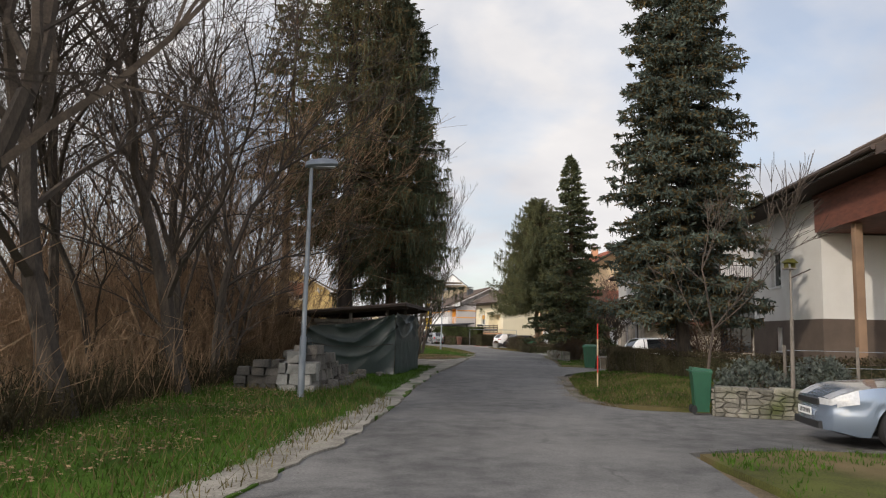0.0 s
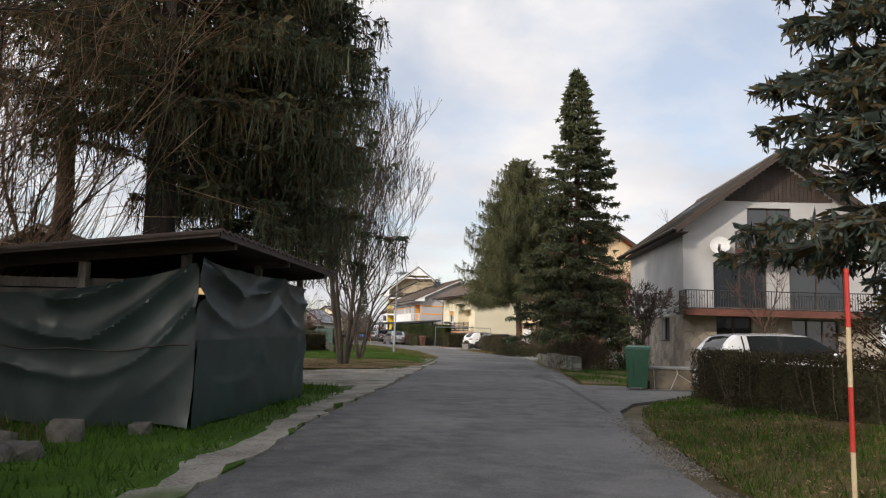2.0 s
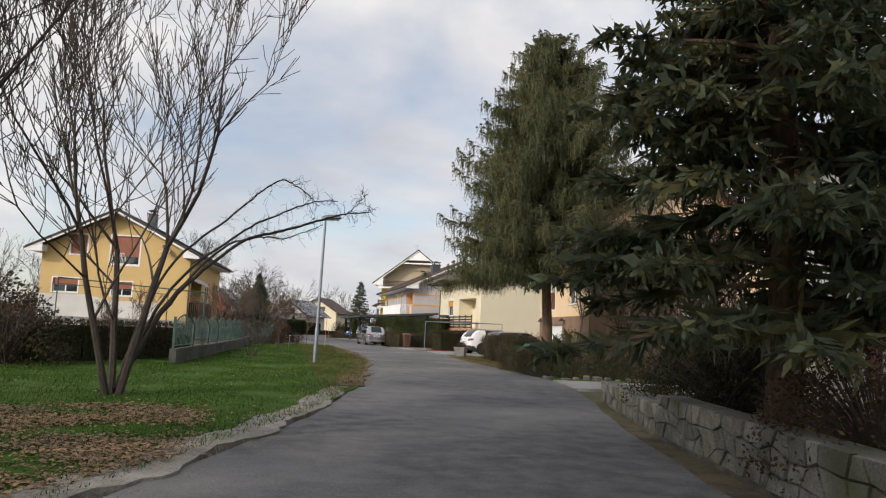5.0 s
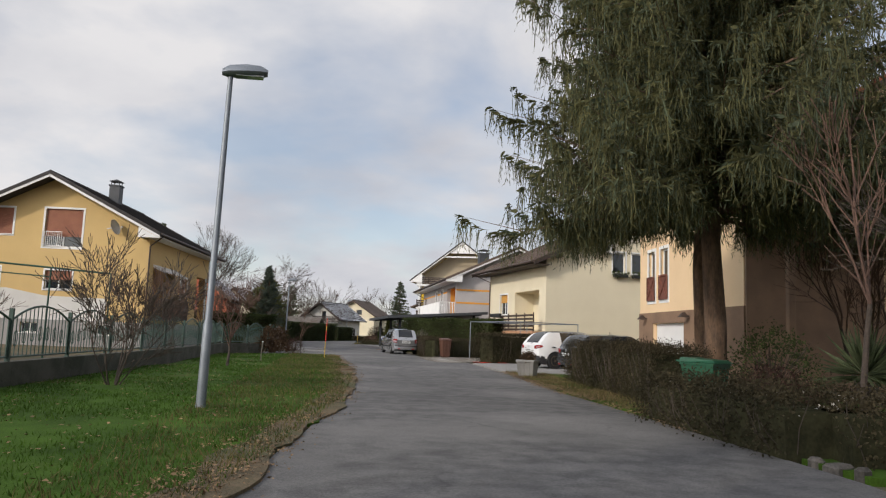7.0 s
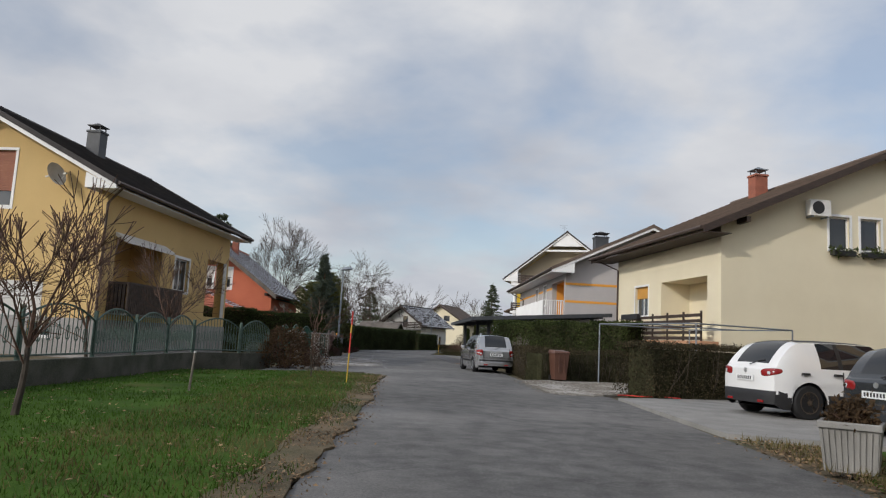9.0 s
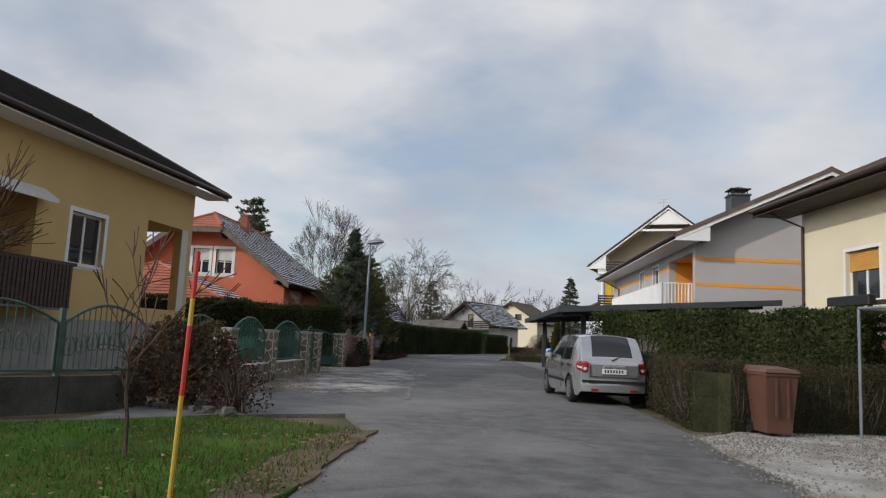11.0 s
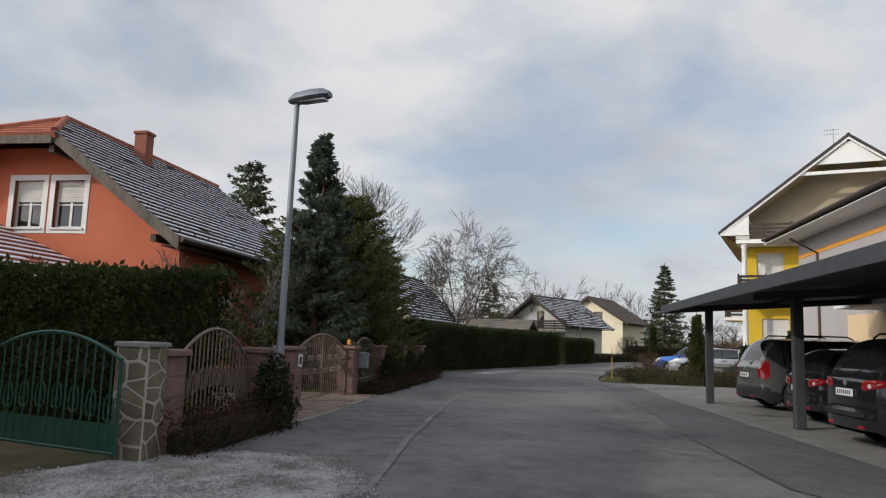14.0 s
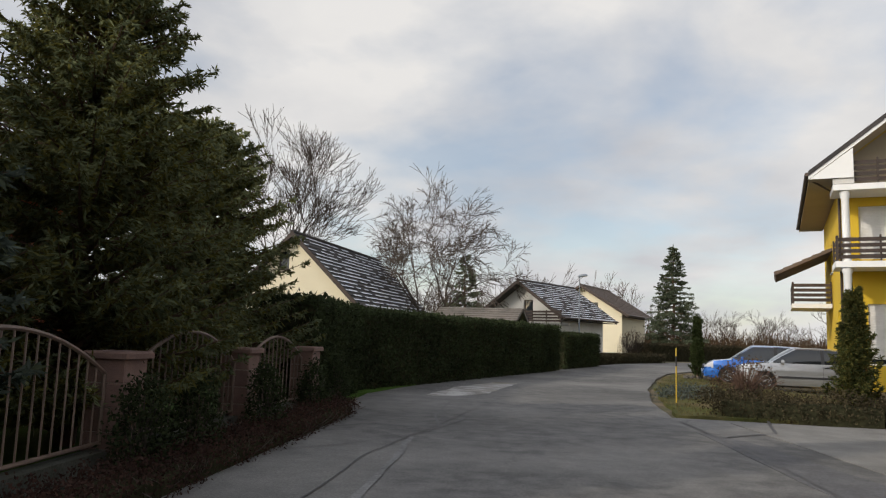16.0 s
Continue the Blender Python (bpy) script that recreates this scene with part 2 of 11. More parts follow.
NEEDLE_BROWN = surface("browned_needles", (0.165, 0.125, 0.060), (0.085, 0.066, 0.034), 0.8, 0.5, 9, 1.0, 0.0, island=0.35, leafy=0.4, spec=0.15)
THUJA = surface("thuja_leaf", (0.085, 0.108, 0.036), (0.030, 0.042, 0.015), 0.75, 0.7, 9, 1.0, 0.0, island=0.4, leafy=0.4, spec=0.15)
THUJA_SOFT = surface("feathery_cypress_leaf", (0.225, 0.245, 0.125), (0.110, 0.132, 0.072), 0.75, 0.7, 9, 1.0, 0.0, island=0.4, leafy=0.5, spec=0.15)
# Darker thuja: on the lane hedges it carries their shade in the colour.
THUJA_DEEP_AND_SHADED = surface("deep_and_shaded_thuja_leaf", (0.052, 0.068, 0.030), (0.024, 0.032, 0.015), 0.8, 0.7, 9, 1.0, 0.0, island=0.4, leafy=0.3, spec=0.1)
THUJA_GOLD = surface("golden_thuja", (0.156, 0.144, 0.036), (0.072, 0.072, 0.024), 0.75, 0.7, 9, 1.0, 0.0, island=0.4, leafy=0.4, spec=0.15)
HEDGE_BROWN = surface("bare_hedge_leaf", (0.092, 0.074, 0.042), (0.032, 0.030, 0.018), 0.85, 0.8, 9, 1.0, 0.0, island=0.45, leafy=0.4, spec=0.15)
HEDGE_RED = surface("purple_hedge_leaf", (0.085, 0.046, 0.036), (0.036, 0.022, 0.018), 0.85, 0.8, 9, 1.0, 0.0, island=0.4, leafy=0.4, spec=0.15)
LAVENDER = surface("grey_green_leaf", (0.170, 0.190, 0.170), (0.070, 0.085, 0.070), 0.85, 0.8, 9, 1.0, 0.0, island=0.35, leafy=0.4, spec=0.15)
FLOWER = surface("pale_flower", (0.62, 0.58, 0.52), (0.40, 0.37, 0.33), 0.8, 2, 10, 0.6, 0.0)
YUCCA_LEAF = surface("yucca_leaf", (0.160, 0.190, 0.100), (0.060, 0.080, 0.040), 0.6, 1, 12, 0.9, 0.0, island=0.35, leafy=0.4, spec=0.15)
# Dark colour that stands for the shade deep inside a hedge.
SHADE_CORE = surface("shaded_hedge_inside", (0.058, 0.058, 0.032), (0.026, 0.026, 0.016), 1.0, 3, 20, 0.8, 0.0, spec=0.0)

WHITE_WALL = surface("white_render", (0.63, 0.62, 0.595), (0.53, 0.515, 0.485), 0.9, 0.6, 120, 0.8, 0.15)
OFF_WHITE = surface("greyed_white_render", (0.47, 0.46, 0.45), (0.38, 0.37, 0.36), 0.9, 0.6, 120, 0.9, 0.2)
# Darkened brown base: shade on the first house's plinth is put into it.
DARK_WALL_SHADED_PLINTH = surface("dark_brown_wall_and_shaded_plinth", (0.115, 0.085, 0.066), (0.075, 0.056, 0.045), 0.9, 0.9, 100, 0.9, 0.25)
BEIGE_SOFFIT_SHADE = surface("beige_soffit_and_shade", (0.42, 0.35, 0.25), (0.36, 0.30, 0.21), 0.9, 0.5, 120, 0.7, 0.15)
CREAM_WALL = surface("cream_render", (0.74, 0.67, 0.50), (0.67, 0.60, 0.44), 0.9, 0.5, 120, 0.7, 0.15)
YELLOW_WALL = surface("ochre_yellow_render", (0.60, 0.425, 0.185), (0.53, 0.37, 0.16), 0.9, 0.5, 120, 0.8, 0.15)
PEACH_WALL = surface("peach_render", (0.78, 0.58, 0.36), (0.70, 0.51, 0.31), 0.9, 0.5, 120, 0.7, 0.15)
RED_WALL = surface("terracotta_render", (0.58, 0.17, 0.09), (0.48, 0.135, 0.075), 0.9, 0.5, 120, 0.8, 0.15)
GREY_WALL = surface("grey_render", (0.47, 0.44, 0.43), (0.40, 0.375, 0.37), 0.9, 0.5, 120, 0.7, 0.15)
ORANGE_PAINT = surface("orange_render", (0.78, 0.36, 0.06), (0.70, 0.31, 0.05), 0.9, 0.5, 120, 0.6, 0.15)
BRIGHT_YELLOW = surface("bright_yellow_render", (0.68, 0.46, 0.035), (0.60, 0.40, 0.03), 0.9, 0.5, 120, 0.6, 0.15)
BROWN_BASE = surface("brown_plinth", (0.26, 0.165, 0.105), (0.18, 0.115, 0.075), 0.9, 0.9, 100, 0.9, 0.25)
SALMON_BASE = surface("salmon_plinth", (0.55, 0.30, 0.17), (0.44, 0.24, 0.14), 0.9, 0.9, 100, 0.9, 0.25)
GREY_BASE = surface("grey_plinth", (0.34, 0.325, 0.315), (0.23, 0.22, 0.21), 0.9, 0.9, 100, 0.9, 0.25)
STONE_CLAD = surface("stone_facing", (0.40, 0.35, 0.29), (0.24, 0.205, 0.17), 0.9, 1.4, 60, 1.0, 0.5)
ROOF_BROWN = surface("brown_tile", (0.145, 0.105, 0.082), (0.085, 0.062, 0.050), 0.85, 1.2, 40, 1.0, 0.3, island=0.2)
ROOF_DARK = surface("dark_tile", (0.060, 0.052, 0.050), (0.028, 0.026, 0.026), 0.85, 1.2, 40, 1.0, 0.3, island=0.2)
ROOF_GREY = surface("weathered_tile", (0.20, 0.175, 0.155), (0.10, 0.09, 0.08), 0.9, 1.2, 40, 1.0, 0.4, island=0.2)
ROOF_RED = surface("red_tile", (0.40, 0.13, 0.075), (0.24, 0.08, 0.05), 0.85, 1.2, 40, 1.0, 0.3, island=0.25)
# Red tile darkened: the shade between frost courses is put into its colour.
ROOF_RED_SHADED = surface("shaded_red_tile", (0.095, 0.052, 0.042), (0.05, 0.030, 0.026), 0.85, 1.2, 40, 1.0, 0.3, island=0.2)
FROST = surface("hoar_frost", (0.86, 0.88, 0.93), (0.70, 0.72, 0.76), 0.8, 3, 60, 0.7, 0.4)
WOOD_DARK = surface("dark_stained_wood", (0.060, 0.038, 0.028), (0.028, 0.019, 0.015), 0.7, 3, 30, 0.9, 0.3, stretch=(1, 1, 4), rand=0.15)
WOOD_RED = surface("red_brown_wood", (0.20, 0.070, 0.045), (0.11, 0.040, 0.028), 0.7, 3, 30, 0.9, 0.3, stretch=(1, 1, 4), rand=0.15)
WOOD_GREY = surface("weathered_wood", (0.20, 0.175, 0.15), (0.10, 0.085, 0.07), 0.9, 3, 30, 1.0, 0.4, stretch=(1, 1, 0.3), rand=0.2)
WHITE_TRIM = surface("white_paint", (0.80, 0.80, 0.79), (0.70, 0.70, 0.69), 0.6, 1, 60, 0.6, 0.08)
DARK_FRAME = surface("dark_window_frame", (0.075, 0.050, 0.038), (0.045, 0.030, 0.024), 0.6, 3, 40, 0.8, 0.1)
BLIND_BROWN = surface("brown_blind", (0.33, 0.135, 0.075), (0.26, 0.10, 0.06), 0.7, 3, 40, 0.8, 0.1)
BLIND_ORANGE = surface("orange_blind", (0.62, 0.33, 0.07), (0.52, 0.27, 0.06), 0.7, 3, 40, 0.8, 0.1)
BLIND_WHITE = surface("white_blind", (0.70, 0.69, 0.67), (0.58, 0.57, 0.55), 0.7, 3, 40, 0.8, 0.1)
CURTAIN = surface("net_curtain", (0.50, 0.49, 0.46), (0.33, 0.32, 0.30), 0.9, 6, 30, 1.0, 0.2, stretch=(6, 6, 0.5))
PANE = glass_mat("window_glass")
DARK_ROOM = surface("dim_room", (0.05, 0.045, 0.04), (0.03, 0.027, 0.025), 1.0, 1, 10, 0.6, 0.0)
GALV = surface("galvanised_steel", (0.27, 0.30, 0.33), (0.19, 0.21, 0.235), 0.55, 2, 60, 0.8, 0.08, metal=0.5)
IRON_BLACK = surface("black_iron", (0.030, 0.030, 0.032), (0.018, 0.018, 0.019), 0.5, 6, 60, 0.8, 0.1)
IRON_GREEN = surface("green_painted_iron", (0.020, 0.090, 0.062), (0.012, 0.055, 0.038), 0.5, 6, 60, 0.8, 0.1)
IRON_FADED = surface("faded_green_iron", (0.070, 0.118, 0.098), (0.036, 0.066, 0.054), 0.55, 6, 60, 0.9, 0.1)
IRON_BROWN = surface("brown_painted_iron", (0.22, 0.155, 0.125), (0.15, 0.105, 0.085), 0.5, 6, 60, 0.8, 0.1)
STEEL_DARK = surface("anthracite_steel", (0.055, 0.060, 0.068), (0.035, 0.038, 0.043), 0.55, 3, 60, 0.8, 0.08)
COPPER = surface("brown_gutter", (0.075, 0.048, 0.036), (0.045, 0.030, 0.024), 0.5, 3, 60, 0.8, 0.1)
PAVER = surface("clay_paver", (0.27, 0.20, 0.16), (0.17, 0.125, 0.10), 0.9, 2, 50, 1.0, 0.4, rand=0.25)
STONE_PALE = surface("pale_facing_stone", (0.42, 0.36, 0.29), (0.29, 0.245, 0.195), 0.9, 2, 50, 1.0, 0.4, rand=0.28)
GRAVEL_FROST = surface("frosted_gravel", (0.42, 0.41, 0.40), (0.17, 0.16, 0.148), 0.95, 1.6, 22, 1.4, 1.0, patches=((0.17, 0.145, 0.11), 0.6, 0.50, 0.70))
BRICK = surface("red_brick", (0.38, 0.13, 0.08), (0.24, 0.085, 0.055), 0.9, 2, 60, 1.0, 0.4, rand=0.2)
PIER_PINK = surface("pinkish_block", (0.24, 0.15, 0.125), (0.16, 0.10, 0.085), 0.9, 3, 60, 1.0, 0.5, rand=0.12)
STONE_A = surface("tan_stone", (0.225, 0.185, 0.135), (0.105, 0.088, 0.066), 0.9, 3, 50, 1.0, 0.5, rand=0.3)
STONE_G = surface("grey_stone", (0.33, 0.32, 0.30), (0.20, 0.195, 0.18), 0.9, 3, 50, 1.0, 0.5, rand=0.3)
MORTAR = surface("pale_mortar", (0.56, 0.52, 0.46), (0.42, 0.385, 0.345), 0.95, 3, 80, 0.8, 0.4)
STONE_MOSSY = surface("mossy_stone", (0.24, 0.225, 0.19), (0.10, 0.094, 0.075), 0.95, 3, 40, 1.1, 0.6, rand=0.3, patches=((0.06, 0.07, 0.025), 1.5, 0.50, 0.70))
RUBBLE = surface("broken_concrete", (0.15, 0.135, 0.12), (0.07, 0.064, 0.056), 0.95, 2, 40, 1.1, 0.8, rand=0.2)
TARP = surface("dark_green_tarpaulin", (0.044, 0.062, 0.058), (0.024, 0.036, 0.035), 0.36, 1.5, 200, 0.9, 0.12)
TARP_GREY = surface("faded_grey_tarpaulin", (0.054, 0.072, 0.070), (0.032, 0.044, 0.044), 0.42, 1.5, 200, 0.9, 0.12)
TARP_BLUE = surface("blue_black_tarpaulin", (0.014, 0.042, 0.040), (0.008, 0.022, 0.023), 0.40, 1.5, 200, 0.9, 0.12)
BIN_GREEN = surface("green_plastic", (0.016, 0.090, 0.046), (0.012, 0.068, 0.036), 0.45, 2, 60, 0.8, 0.05)
BIN_BROWN = surface("brown_plastic", (0.13, 0.060, 0.040), (0.09, 0.043, 0.03), 0.5, 2, 60, 0.8, 0.05)
POLE_RED = surface("red_paint", (0.60, 0.045, 0.030), (0.50, 0.035, 0.025), 0.5, 4, 60, 0.7, 0.05)
POLE_BUFF = surface("faded_buff_paint", (0.66, 0.52, 0.33), (0.56, 0.43, 0.26), 0.5, 4, 60, 0.7, 0.05)
POLE_YELLOW = surface("yellow_paint", (0.60, 0.40, 0.045), (0.50, 0.33, 0.04), 0.5, 4, 60, 0.7, 0.05)
RUBBER = surface("rubber", (0.018, 0.018, 0.019), (0.010, 0.010, 0.011), 0.8, 6, 80, 0.8, 0.1)
PLASTIC_BLACK = surface("black_plastic", (0.020, 0.020, 0.022), (0.013, 0.013, 0.014), 0.55, 6, 80, 0.8, 0.05)
RIM = surface("alloy", (0.50, 0.51, 0.52), (0.40, 0.41, 0.42), 0.35, 4, 60, 0.6, 0.0, metal=0.7)
RIM_DARK = surface("bronze_alloy", (0.16, 0.12, 0.09), (0.10, 0.08, 0.06), 0.4, 4, 60, 0.6, 0.0, metal=0.6)
LAMP_RED = surface("red_lamp", (0.28, 0.012, 0.012), (0.20, 0.008, 0.009), 0.15, 20, 60, 0.6, 0.0, coat=0.6)
LAMP_CLEAR = surface("clear_lamp", (0.55, 0.56, 0.58), (0.40, 0.41, 0.43), 0.12, 20, 60, 0.8, 0.0, coat=0.6)
PLATE = surface("white_plate", (0.75, 0.76, 0.76), (0.68, 0.69, 0.69), 0.4, 8, 60, 0.5, 0.0)
PLATE_INK = surface("black_ink", (0.03, 0.03, 0.035), (0.02, 0.02, 0.025), 0.5, 8, 60, 0.5, 0.0)
CAR_GLASS = glass_mat("car_glass", (0.012, 0.014, 0.016), 0.02)


def car_paint(name, col, metal=0.35):
    return surface(name, col, tuple(c * 0.92 for c in col), 0.26, 2.0, 120, 0.5, 0.0, metal=metal, coat=1.0)


# ---- shape helpers ----
class Buf:
    """Gathers corners and faces, and makes one mesh of them."""

    def __init__(self, m=None):
        self.v, self.f, self.m = [], [], m or Matrix()

    def add(self, vs, fs):
        n = len(self.v)
        m = self.m
        self.v.extend((m @ Vector(p))[:] for p in vs)
        self.f.extend(tuple(n + i for i in f) for f in fs)
        return self

    def box(self, x0, x1, y0, y1, z0, z1):
        return self.hexa([(x0, y0, z0), (x1, y0, z0), (x1, y1, z0), (x0, y1, z0)], [(x0, y0, z1), (x1, y0, z1), (x1, y1, z1), (x0, y1, z1)])

    def hexa(self, lo, hi):
        return self.add(list(lo) + list(hi), [(3, 2, 1, 0), (4, 5, 6, 7), (0, 1, 5, 4), (1, 2, 6, 5), (2, 3, 7, 6), (3, 0, 4, 7)])

    def bbox(self, x0, x1, y0, y1, z0, z1, r=0.02):
        """A box with its upright and top edges rounded off."""
        lo = [(x0 + r, y0), (x1 - r, y0), (x1, y0 + r), (x1, y1 - r), (x1 - r, y1), (x0 + r, y1), (x0, y1 - r), (x0, y0 + r)]
        cx, cy = (x0 + x1) / 2, (y0 + y1) / 2
        ins = [(px - math.copysign(min(r, abs(px - cx)), px - cx) * 0.8, py - math.copysign(min(r, abs(py - cy)), py - cy) * 0.8) for px, py in lo]
        vs = [(px, py, z0) for px, py in lo] + [(px, py, z1 - r) for px, py in lo] + [(px, py, z1) for px, py in ins]
        fs = [tuple(range(7, -1, -1)), tuple(range(16, 24))]
        for k in range(8):
            j = (k + 1) % 8
            fs += [(k, j, 8 + j, 8 + k), (8 + k, 8 + j, 16 + j, 16 + k)]
        return self.add(vs, fs)

    def tube(self, pts, radii, n=6, caps=True):
        """A tapered tube along a line of points."""
        pts = [Vector(p) for p in pts]
        if not hasattr(radii, "__len__"):
            radii = [radii] * len(pts)
        vs, fs = [], []
        ref = None
        for i, p in enumerate(pts):
            d = (pts[min(i + 1, len(pts) - 1)] - pts[max(i - 1, 0)])
            d = d.normalized() if d.length > 1e-9 else Vector((0, 0, 1))
            if ref is None:
                ref = d.orthogonal().normalized()
            ref = (ref - d * ref.dot(d))
            ref = ref.normalized() if ref.length > 1e-6 else d.orthogonal().normalized()
            s = d.cross(ref)
            for k in range(n):
                a = 2 * math.pi * k / n
                vs.append(p + (ref * math.cos(a) + s * math.sin(a)) * radii[i])
            if i:
                o = (i - 1) * n
                for k in range(n):
                    j = (k + 1) % n
                    fs.append((o + k, o + j, o + n + j, o + n + k))
        if caps:
            fs.append(tuple(range(n - 1, -1, -1)))
            fs.append(tuple(range(len(vs) - n, len(vs))))
        return self.add(vs, fs)

    def prism(self, poly, z0, z1):
        n = len(poly)
        vs = [(x, y, z0) for x, y in poly] + [(x, y, z1) for x, y in poly]
        return self.add(vs, [tuple(range(n - 1, -1, -1)), tuple(range(n, 2 * n))] + [(k, (k + 1) % n, n + (k + 1) % n, n + k) for k in range(n)])

    def lathe(self, prof, n=16, c=(0, 0, 0)):
        """Turns a profile of (radius, height) round the upright line through c."""
        vs = [(c[0] + r * math.cos(2 * math.pi * k / n), c[1] + r * math.sin(2 * math.pi * k / n), c[2] + z) for r, z in prof for k in range(n)]
        fs = [(i * n + k, i * n + (k + 1) % n, (i + 1) * n + (k + 1) % n, (i + 1) * n + k) for i in range(len(prof) - 1) for k in range(n)]
        fs += [tuple(range(n - 1, -1, -1)), tuple(range((len(prof) - 1) * n, len(prof) * n))]
        return self.add(vs, fs)

    def mesh(self, name, mat, smooth=False):
        me = bpy.data.meshes.new(name)
        me.from_pydata(self.v, [], self.f)
        me.materials.append(mat)
        if smooth:
            me.polygons.foreach_set("use_smooth", [True] * len(me.polygons))
            me.set_sharp_from_angle(angle=radians(40))
        me.update()
        return me


def part(name, buf, mat, parent=None, label="", smooth=False, kind=""):
    """One mesh object from a Buf (or a mesh), under a thing or a part."""
    me = buf if isinstance(buf, bpy.types.Mesh) else buf.mesh(name, mat, smooth)
    ob = new(name, me)
    if parent is not None:
        ob.parent = parent
    return tagged(ob, label, kind=kind)


def thing(name, label, category, m=None, group="", kind=""):
    """An Empty at a thing's base, for its parts."""
    ob = new(name)
    ob.empty_display_size = 0.2
    if m is not None:
        ob.matrix_world = m
    return tagged(ob, label, category, group, kind)


def fast_mesh(name, verts, faces_n, mat, smooth=False):
    """A mesh from an array of corners, faces_n corners to each face, unshared."""
    verts = np.asarray(verts, np.float32).reshape(-1, 3)
    nv = len(verts)
    nf = nv // faces_n
    me = bpy.data.meshes.new(name)
    me.vertices.add(nv)
    me.vertices.foreach_set("co", verts.ravel())
    me.loops.add(nv)
    me.loops.foreach_set("vertex_index", np.arange(nv, dtype=np.int32))
    me.polygons.add(nf)
    me.polygons.foreach_set("loop_start", np.arange(0, nv, faces_n, dtype=np.int32))
    me.polygons.foreach_set("loop_total", np.full(nf, faces_n, dtype=np.int32))
    me.materials.append(mat)
    me.update(calc_edges=True)
    me.validate()
    return me

# ---- ground, road, verges ----
def wavy(pts, step=0.6, amp=0.08, seed=0.0, closed=True):
    """The outline with points every step metres, pushed about a little."""
    out = []
    n = len(pts)
    for i in range(n if closed else n - 1):
        a, b = Vector(pts[i]), Vector(pts[(i + 1) % n])
        k = max(1, int((b - a).length / step))
        for j in range(k):
            p = a.lerp(b, j / k)
            q = Vector((p.x * 0.7, p.y * 0.7, seed))
            out.append((p.x + amp * (noise.noise(q) + 0.6 * noise.noise(q * 4.1)), p.y + amp * (noise.noise(q + Vector((9, 3, 1))) + 0.6 * noise.noise(q * 4.1 + Vector((2, 7, 5))))))
    return out


def slab(name, pts, z, mat, label, category, amp=0.08, step=0.6, seed=0.0, depth=0.14):
    b = Buf().prism(wavy(pts, step, amp, seed), z - depth, z)
    return tagged(part(name, b, mat), label, category, kind="structure")


LEFT = [(-4.6, -14), (-1.9, -2), (0.6, 7.9), (1.4, 10.6), (2.3, 13.1), (2.9, 15.2), (3.9, 19.3), (5.0, 23.8), (5.9, 26.9), (8.2, 33.8), (10.5, 41.5), (12.6, 48.0),
        (13.8, 53.5), (14.8, 60.6), (15.4, 65.3), (15.75, 72), (15.7, 78), (15.5, 84), (15.35, 89.5), (14.6, 91.5), (12.6, 90.0), (11.6, 88.6), (11.3, 96), (11.1, 109), (11.4, 113),
        (10.9, 117), (10.6, 123), (10.4, 128), (10.1, 131.6), (11.2, 136.7), (13.9, 146.7), (17.0, 157), (19.4, 163.5), (24, 172), (40, 190)]
RIGHT = [(1.0, -14), (3.2, 0), (5.3, 7.7), (6.0, 10.2), (7.4, 10.6), (14, 9.0), (14.5, 13.2), (9.0, 14.6), (7.75, 15.2), (7.4, 16.2), (7.45, 17.5), (7.7, 18.6), (8.15, 19.9), (8.8, 22.0), (9.8, 24.9), (10.55, 26.5), (11.05, 27.6), (12.0, 28.9),
         (14.5, 30.9), (26, 28.5), (27, 33), (15.6, 33.1), (13.2, 34.2), (14.4, 37.7), (15.4, 40.8), (17.0, 46.8), (18.6, 51.8), (19.4, 54.5), (20.0, 57.9), (20.2, 62.2), (20.4, 69.2),
         (20.8, 73.8), (21.0, 77.3), (21.3, 84.6), (19.95, 90.0), (19.8, 96.5), (19.9, 104), (31, 104.4), (31, 127.9), (20.6, 128.0), (16.95, 128.3), (17.1, 132), (17.7, 137),
         (19.0, 144), (20.4, 150), (24, 158), (30, 166), (46, 184)]
g = Buf()
N = 60
xs = [-900, -500, -250, -120, -70] + [-45 + 5 * i for i in range(24)] + [85, 120, 250, 500, 900]
ys = [-400, -200, -90, -45] + [-25 + 6 * i for i in range(40)] + [230, 270, 340, 480, 700, 1100, 1800]
gv = [(x, y, -0.06 + (0.0 if -60 < x < 85 and -40 < y < 240 else 0.6 * noise.noise(Vector((x * 0.01, y * 0.01, 0))) - 0.6)) for y in ys for x in xs]
g.add(gv, [(j * len(xs) + i, j * len(xs) + i + 1, (j + 1) * len(xs) + i + 1, (j + 1) * len(xs) + i) for j in range(len(ys) - 1) for i in range(len(xs) - 1)])
tagged(part("ground", g, LEAFSOIL), "brown winter ground with leaf litter and thin grass", "ground", kind="structure")
slab("road", LEFT + RIGHT[::-1], 0.0, ASPHALT, "grey worn asphalt lane between houses", "road", 0.05, 0.8, 1.0)

# pale gravel strips along the lane's edges
slab("gravel_verge", [(-1.9, -2), (0.55, 7.9), (2.25, 13.1), (2.85, 15.2), (3.85, 19.3), (5.85, 26.9), (8.15, 33.8), (10.45, 41.5), (12.55, 48.0), (13.6, 53.0), (13.2, 53.2), (12.1, 48.3),
                      (9.9, 41.7), (7.5, 34.2), (5.5, 27.1), (3.5, 19.4), (2.35, 15.4), (1.6, 13.2), (0.05, 8.0), (-2.5, -2)], 0.027, GRIT, "pale gravel strip along the asphalt edge", "gravel", 0.22, 0.22, 2.0)
